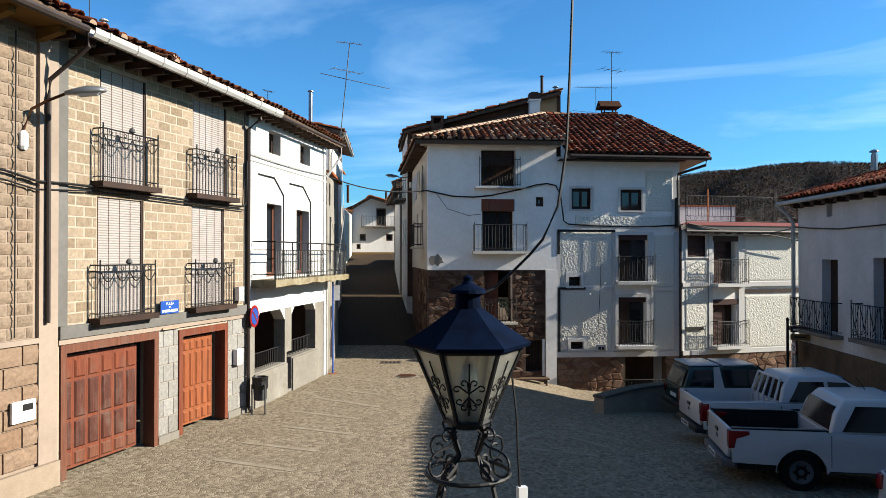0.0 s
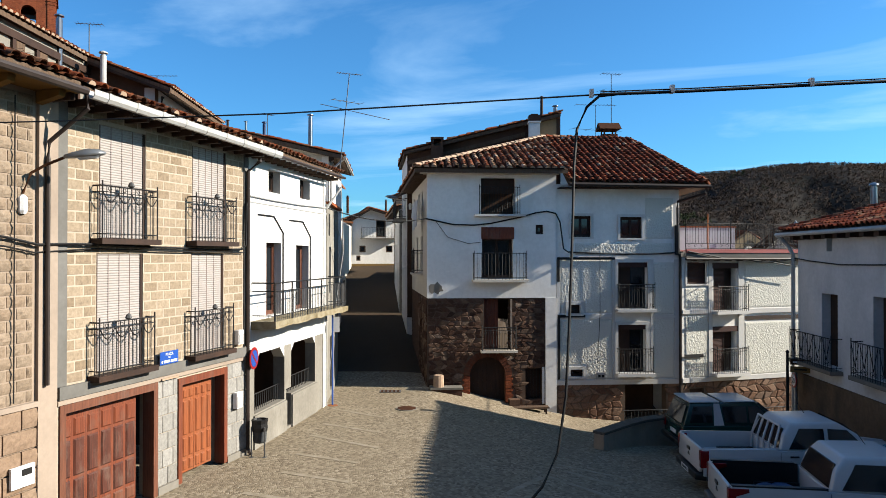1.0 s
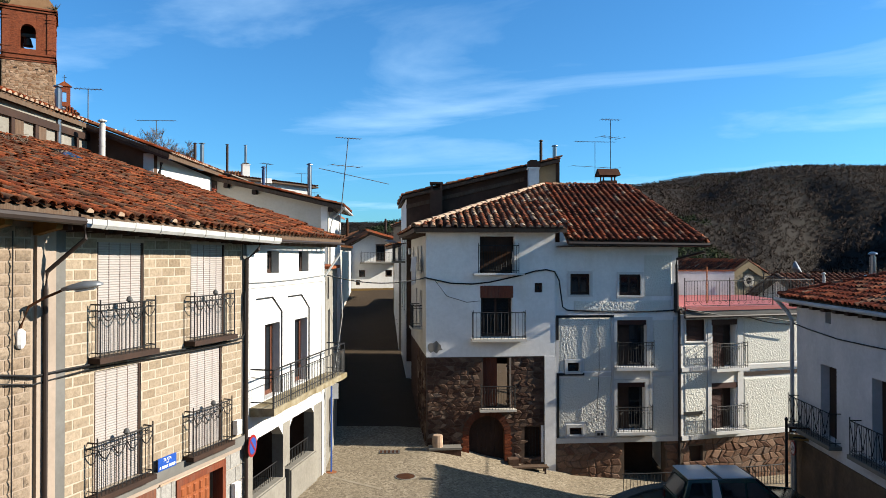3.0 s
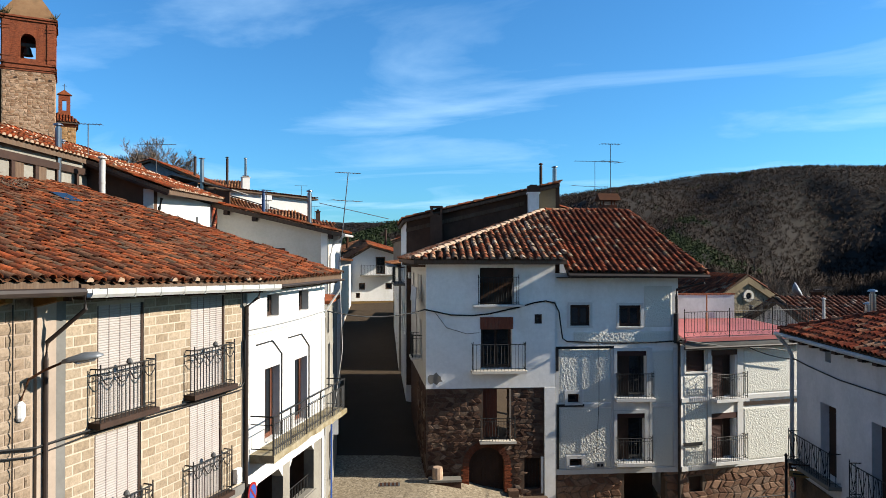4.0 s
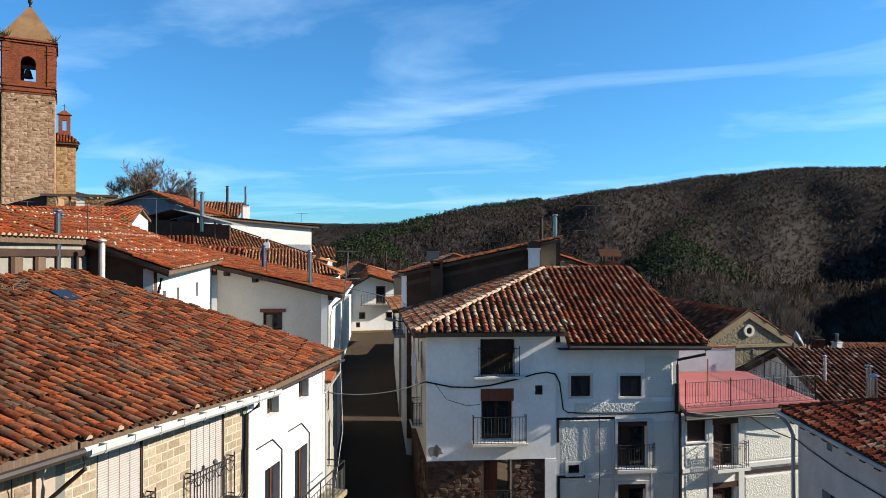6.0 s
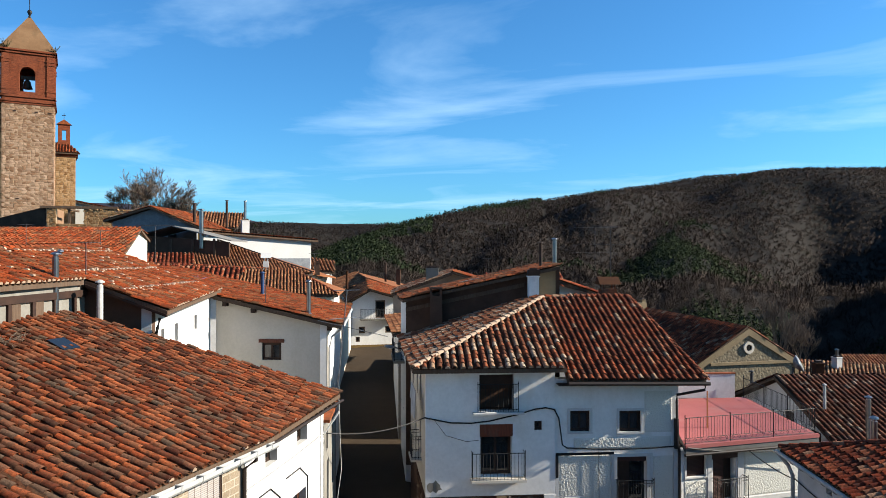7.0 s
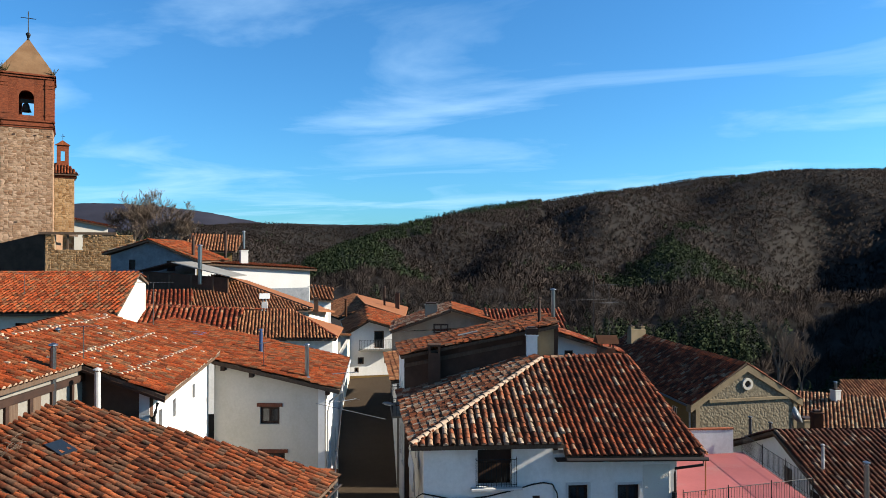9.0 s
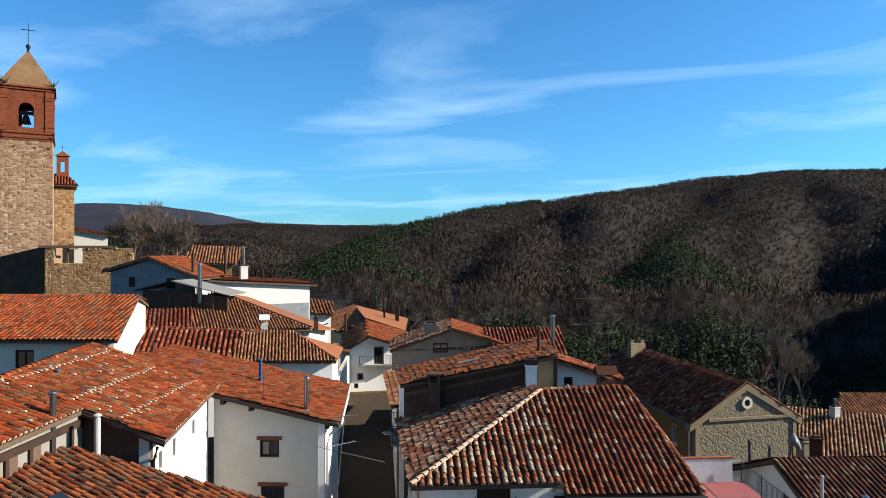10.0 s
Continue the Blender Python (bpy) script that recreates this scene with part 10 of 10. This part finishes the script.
def hatchback(x, y, z, heading):
    c = Car("hatchback_car", car_axes(x, y, z, heading), "white hatchback parked beside the pickups")
    W, L = 0.86, 4.0
    prof = [(0.0, 0.42), (0.30, 0.38)] + arch(0.72, 0.36, 0.32) + [(1.2, 0.32), (2.6, 0.32)] + arch(3.15, 0.36, 0.32) + [(3.6, 0.36), (L, 0.45), (L - 0.1, 0.78), (3.0, 0.94), (0.05, 0.98)]
    for s in (-1, 1):
        c.add("side_panel", plate_side(prof, s * W, s * (W - 0.08)), "car_white", ease=0.02)
    c.add("body", MB().loft([(-0.02, -W + 0.05, 0.36), (L - 0.03, -W + 0.06, 0.4), (L - 0.03, W - 0.06, 0.4), (-0.02, W - 0.05, 0.36)], [(0.03, -W + 0.05, 0.97), (L - 0.1, -W + 0.12, 0.78), (L - 0.1, W - 0.12, 0.78), (0.03, W - 0.05, 0.97)]), "car_white", ease=0.05)
    c.add("cabin", MB().tube_rings([[(0.06, -W + 0.05, 0.96), (3.1, -W + 0.1, 0.96), (3.1, W - 0.1, 0.96), (0.06, W - 0.05, 0.96)], [(0.45, -W + 0.22, 1.46), (2.15, -W + 0.22, 1.48), (2.15, W - 0.22, 1.48), (0.45, W - 0.22, 1.46)]]), "glass", ease=0.04)
    c.add("roof", MB().loft([(0.35, -W + 0.18, 1.44), (2.2, -W + 0.19, 1.46), (2.2, W - 0.19, 1.46), (0.35, W - 0.18, 1.44)], [(0.45, -W + 0.24, 1.50), (2.1, -W + 0.25, 1.51), (2.1, W - 0.25, 1.51), (0.45, W - 0.24, 1.50)]), "car_white", ease=0.02)
    for s in (-1, 1):
        c.add("tail_lamp", MB().loft([(-0.04, s * (W - 0.02), 0.70), (0.18, s * (W + 0.008), 0.72), (0.16, s * (W + 0.008), 0.95), (-0.02, s * (W - 0.02), 0.93)], [(-0.04, s * (W - 0.16), 0.70), (0.18, s * (W - 0.16), 0.72), (0.16, s * (W - 0.16), 0.95), (-0.02, s * (W - 0.16), 0.93)]), "lamp_red", ease=0.01)
        for xx in (0.72, 3.15):
            c.wheel(xx, s * (W - 0.10), 0.31)
    return c.t


hatchback(6.95, 10.55, -0.28, -8.0)


# ---- ramp wall, railings, sign post, bench ----
rw_ = thing("curved_low_wall", (6, 22.4, -0.6), "low curved tan rendered wall beside a ramp", "wall")
pts = [(4.85, 21.2), (5.4, 21.75), (6.0, 22.35), (6.6, 22.85), (7.3, 23.2), (8.2, 23.4)]
m = MB()
m2 = MB()
for (x0, y0), (x1, y1) in zip(pts, pts[1:]):
    fr = Fr((x0, y0), (x1 - x0, y1 - y0))
    ln = math.dist((x0, y0), (x1, y1)) + 0.02
    m.box(fr, 0, ln, -0.34, 0, -1.6, -0.18)
    m2.box(fr, -0.01, ln, -0.38, 0.04, -0.18, -0.10)
part("wall_body", m, "earth_render", rw_)
part("coping", m2, "grey_block_dull", rw_)
rr = thing("ramp_railing", (7.4, 25.5, -1.2), "black iron railing by the cellar ramp", "railing")
railing_plain = [((6.5, 25.35), (8.5, 25.55)), ((8.5, 25.55), (9.6, 25.9))]
for a, b in railing_plain:
    fr = Fr(a, (b[0] - a[0], b[1] - a[1]))
    ln = math.dist(a, b)
    for z in (-0.36, -1.2):
        part("rail", MB().tube([fr.p(0, 0, z), fr.p(ln, 0, z)], 0.02, 6), "iron", rr)
    bar = MB().tube([(0, 0, -1.35), (0, 0, -0.36)], 0.011, 4).mesh("baluster", MAT["iron"])
    for k in range(int(ln / 0.13)):
        piece("baluster", bar, Matrix.Translation(fr.p(0.06 + k * 0.13, 0, 0)), rr)
r2 = thing("yard_railing", (13, 28, -1.4), "black iron railing along a stone base", "railing")
fr = Fr((11.7, 27.55), (2.4, 0.55))
for z in (-0.78, -1.55):
    part("rail", MB().tube([fr.p(0, 0, z), fr.p(2.45, 0, z)], 0.02, 6), "iron", r2)
bar = MB().tube([(0, 0, -1.7), (0, 0, -0.78)], 0.011, 4).mesh("baluster", MAT["iron"])
for k in range(18):
    piece("baluster", bar, Matrix.Translation(fr.p(0.06 + k * 0.135, 0, 0)), r2)

sg = thing("sign_post", (11.75, 23.85, -0.9), "black sign post with brown and yellow direction boards", "sign")
part("post", MB().lathe((11.75, 23.85, -1.2), [(0.05, 0), (0.045, 3.15), (0.06, 3.17), (0.06, 3.2), (0.02, 3.26)], 10), "iron", sg)
fsg = Fr((11.82, 23.8), (0.93, -0.36))
part("board", MB().box(fsg, 0.0, 0.62, -0.015, 0.015, 1.56, 1.74), "rust", sg, "brown direction board")
part("board", MB().box(fsg, 0.0, 0.60, -0.015, 0.015, 1.30, 1.50), "ochre", sg, "yellow direction board")
for s0, s1, z in ((0.08, 0.28, 1.65), (0.34, 0.52, 1.65), (0.12, 0.5, 1.40)):
    part("letter_bar", MB().box(fsg, s0, s1, 0.016, 0.019, z - 0.025, z + 0.025), "white_enamel" if z > 1.5 else "iron", sg)
sp2 = thing("speed_sign", (12.15, 24.1, -0.9), "round red-rimmed speed limit sign on a grey pole", "sign")
part("pole", MB().lathe((12.12, 24.0, -1.2), [(0.045, 0), (0.045, 2.6)], 10), "steel_grey", sp2)
fs2 = Fr((11.98, 23.92), (-0.16, -0.98))
part("rim", disc(fs2, 0.1, 1.02, 0.26, 0, 0.02), "red_enamel", sp2)
part("face", disc(fs2, 0.1, 1.02, 0.20, 0.021, 0.025), "white_enamel", sp2)
letters("20", fs2, 0.1, 0.027, 0.93, 0.26, "black_plastic", sp2)

bench = thing("bench", FJ.p(4.0, 0.45, -0.9), "rough wooden bench against a stone wall", "bench")
part("seat", MB().box(FJ, 3.32, 4.72, 0.25, 0.62, -0.66, -0.60), "wood_old", bench)
for s in (3.45, 4.6):
    for d in (0.3, 0.57):
        part("leg", MB().box(FJ, s - 0.03, s + 0.03, d - 0.03, d + 0.03, -1.25, -0.66), "wood_dark", bench)
stp = thing("door_step", FJ.p(3.6, 0.2, -0.9), "worn stone block step by the arched door", "step")
part("block", MB().box(FJ, 3.2, 3.6, 0.02, 0.4, -1.2, -0.35), "rubble", stp)
pt = thing("stone_seat", FJ.p(0.6, 0.4, -0.2), "stone slab seat with a pale stump on it", "seat")
part("slab", MB().box(FJ, 0.10, 1.32, 0.1, 0.55, -0.5, 0.12), "rubble", pt)
part("top_slab", MB().box(FJ, 0.08, 1.34, 0.08, 0.58, 0.12, 0.20), "concrete", pt)
st = thing("log_stump", FJ.p(0.42, 0.35, 0.2), "pale cut log standing on a stone seat", "log")
part("stump", MB().lathe(FJ.p(0.42, 0.35, 0.2), [(0.2, 0), (0.21, 0.2), (0.19, 0.45), (0.16, 0.46)], 12), "mortar", st)

# ---- antennas ----
antenna(-3.75, 24.9, 8.2, 3.6, 0.9, 0.4, 9, 0.3, 2.6, "steel_grey", 0.35)
wire("mast_wire", [(-3.7, 24.9, 8.2), (-3.55, 24.6, 5.5), (-3.8, 24.3, 3.4), (-4.0, 24.2, 1.0)], 0.012, "pale cable hanging down a white corner", "gutter")
part("yagi", MB().tube([(-4.45, 24.9, 10.72), (-1.95, 24.9, 10.15)], 0.012, 4), "steel_grey", thing("tv_antenna", (-3.6, 24.9, 10.5), "long thin television antenna boom on a mast", "antenna"))
antenna(8.5, 35.3, 11.9, 2.6, 1.0, 0.2, 7, 0.5, 1.7)
antenna(-25.2, 42.0, 13.3, 1.6, 0.8, 0.9, 6, 0.5)
antenna(-20.2, 41.0, 13.1, 1.4, 1.1, -0.3, 10, 0.45)
antenna(-12.6, 24.6, 12.0, 1.5, 0.9, 0.2, 8, 0.4)
antenna(-14.9, 36.0, 12.2, 2.4, 2.0, 0.05, 12, 0.4)
antenna(-8.3, 32.6, 10.7, 1.2, 0.6, 1.0, 5, 0.3)
antenna(-14.4, 70.3, 13.5, 2.4, 1.2, 0.3, 6, 0.5)
antenna(9.6, 44.0, 10.6, 4.2, 2.6, 0.1, 14, 0.5, 2.6)
antenna(23.5, 33.5, 5.0, 3.2, 1.0, 0.2, 6, 0.5, 2.0)
antenna(26.5, 35.0, 5.8, 2.0, 0.9, 1.0, 6, 0.5)
antenna(3.6, 56.0, 11.2, 1.6, 0.9, 0.3, 6, 0.4)
antenna(-11.5, 62.0, 11.0, 2.2, 1.0, 0.4, 6, 0.4)
ds = thing("satellite_dish", (20.2, 40.3, 5.3), "grey satellite dish on a short mast", "dish")
part("mast", MB().tube([(20.2, 40.3, 4.9), (20.2, 40.3, 6.6)], 0.04, 6), "iron_grey", ds)
dm = MB()
dv = Vector((0.75, -0.5, 0.45)).normalized()
dxv = dv.cross(Vector((0, 0, 1))).normalized()
dyv = dxv.cross(dv)
dc = Vector((20.2, 40.2, 6.7))
dm.tube_rings([[dc + dv * (0.35 * q * q) + (dxv * math.cos(2 * math.pi * k / 16) + dyv * math.sin(2 * math.pi * k / 16)) * (0.5 * q) for k in range(16)] for q in (0.05, 0.4, 0.7, 1.0)])
part("reflector", dm, "steel_grey", ds, smooth=True)

# loose things on the near roof
sk = thing("roof_skylight", (-11.0, 20.0, 10.5), "small roof window with a dark glossy pane", "skylight")
fsk = Fr((-10.62, 19.55), (0.28, 0.96))
bz = 10.29
a0 = [fsk.p(0, 0, bz + 0.10), fsk.p(0.6, 0, bz + 0.10), fsk.p(0.6, -0.6, bz + 0.36), fsk.p(0, -0.6, bz + 0.36)]
part("frame", MB().slab(a0, 0.14), "wood_dark", sk)
part("pane", MB().slab([(x + 0.02, y, z + 0.012) for x, y, z in a0], 0.01), "glass", sk)
tb = thing("tangled_twigs", (-11.9, 18.6, 10.8), "tangle of wire and twigs on the roof tiles", "debris")
rnd_t = random.Random(8)
tm = MB()
for k in range(46):
    c0 = Vector((-12.0 + rnd_t.uniform(-0.5, 0.5), 18.9 + rnd_t.uniform(-0.5, 0.5), 10.95))
    c0.z = 8.15 + 0.35 * ((c0.x - EM[0]) * -0.96 + (c0.y - EM[1]) * 0.28) + 0.15
    d = Vector((rnd_t.uniform(-1, 1), rnd_t.uniform(-1, 1), rnd_t.uniform(-0.1, 0.6))) * 0.35
    tm.tube([c0, c0 + d * 0.5 + Vector((0, 0, 0.06)), c0 + d], 0.008, 4)
tagged(part("twigs", tm, "twig", tb), kind="stuff")


# ---- bare trees beside the church ----
def bare_tree(x, y, z, h, seed, spread=0.55):
    rnd = random.Random(seed)
    t = thing("bare_tree", (x, y, z), "leafless spreading tree with fine grey-brown twigs", "tree", "trees by the church")
    wood, twigs = MB(), MB()

    def grow(p, d, ln, r, level):
        n = 3
        pts, rad = [p], [r]
        for k in range(n):
            d = (d + Vector((rnd.uniform(-1, 1), rnd.uniform(-1, 1), rnd.uniform(-0.3, 0.7))) * 0.16).normalized()
            p = p + d * ln / n
            pts.append(p)
            rad.append(r * (1 - 0.45 * (k + 1) / n))
        (wood if level < 2 else twigs).tube(pts, rad, 5 if level < 2 else 3, False)
        if level >= 5:
            return
        for k in range((5 if level > 3 else 4) if level else 6):
            f = rnd.uniform(0.35, 1.0) if k else 1.0
            q = pts[0] + (pts[-1] - pts[0]) * f if k else pts[-1]
            a = rnd.random() * 6.283
            side = Vector((math.cos(a), math.sin(a), rnd.uniform(-0.1, 0.5)))
            nd = (d * 0.75 + side * spread * rnd.uniform(0.7, 1.4)).normalized()
            grow(q, nd, ln * rnd.uniform(0.55, 0.75), max(0.019, rad[-1] * rnd.uniform(0.5, 0.7)), level + 1)
    grow(Vector((x, y, z)), Vector((0, 0, 1)), h * 0.36, h * 0.022, 0)
    part("trunk", wood, "twig", t)
    tagged(part("crown", twigs, "twig", t, "dense crown of fine bare twigs", fix=False), kind="stuff")
    return t


for k, (x, y, hh) in enumerate(((-43.6, 97, 8.8), (-42.0, 95, 10.0), (-40.3, 96, 10.7), (-38.6, 95, 10.2), (-37.0, 96, 9.0))):
    bare_tree(x, y, 15.6, hh, 50 + k)
bare_tree(56, 116, -9, 16, 71, 0.22)
bare_tree(62, 120, -9, 13, 72, 0.3)

# ---- washing on the lane side ----
fwash = Fr((-0.80, 28.55), (-0.12, 1.0))
lin = thing("washing_line", (-1.15, 29.0, 6.4), "white washing hung from a line over the lane", "laundry")
part("line", MB().tube([fwash.p(-0.5, -0.32, 7.55), fwash.p(2.4, -0.36, 7.50)], 0.008, 4), "gutter", lin)
rnd_w = random.Random(4)
for k, (s0, wd, hh) in enumerate(((-0.35, 0.5, 1.05), (0.25, 0.42, 0.75), (0.8, 0.55, 1.15), (1.5, 0.4, 0.6))):
    m = MB()
    for q in range(6):
        a, b = s0 + wd * q / 6, s0 + wd * (q + 1) / 6
        da, db = -0.33 + 0.03 * math.sin(q * 2.1 + k), -0.33 + 0.03 * math.sin((q + 1) * 2.1 + k)
        m.loft([fwash.p(a, da, 7.53), fwash.p(b, db, 7.53), fwash.p(b, db - 0.01, 7.53), fwash.p(a, da - 0.01, 7.53)], [fwash.p(a, da * 1.15, 7.5 - hh), fwash.p(b, db * 1.15, 7.5 - hh + 0.02), fwash.p(b, db * 1.15 - 0.01, 7.5 - hh + 0.02), fwash.p(a, da * 1.15 - 0.01, 7.5 - hh)])
    part("cloth", m, "curtain", lin)

# ---- unseen block behind the eye, added to hold off skylight ----
bkh = thing("square_south_house", (0, -9, 0), "unseen tan block added behind the eye to hold off skylight", "house")
shell(bkh, [(13.5, -8.5), (-11.5, -8.0)], -0.5, 14.0, 0.4, "earth_render")
part("roof_slab", MB().slab([(14, -8.0, 14.0), (-12, -7.5, 14.0), (-12, -17, 17.0), (14, -17, 17.0)], 0.2), "tile_a", bkh)
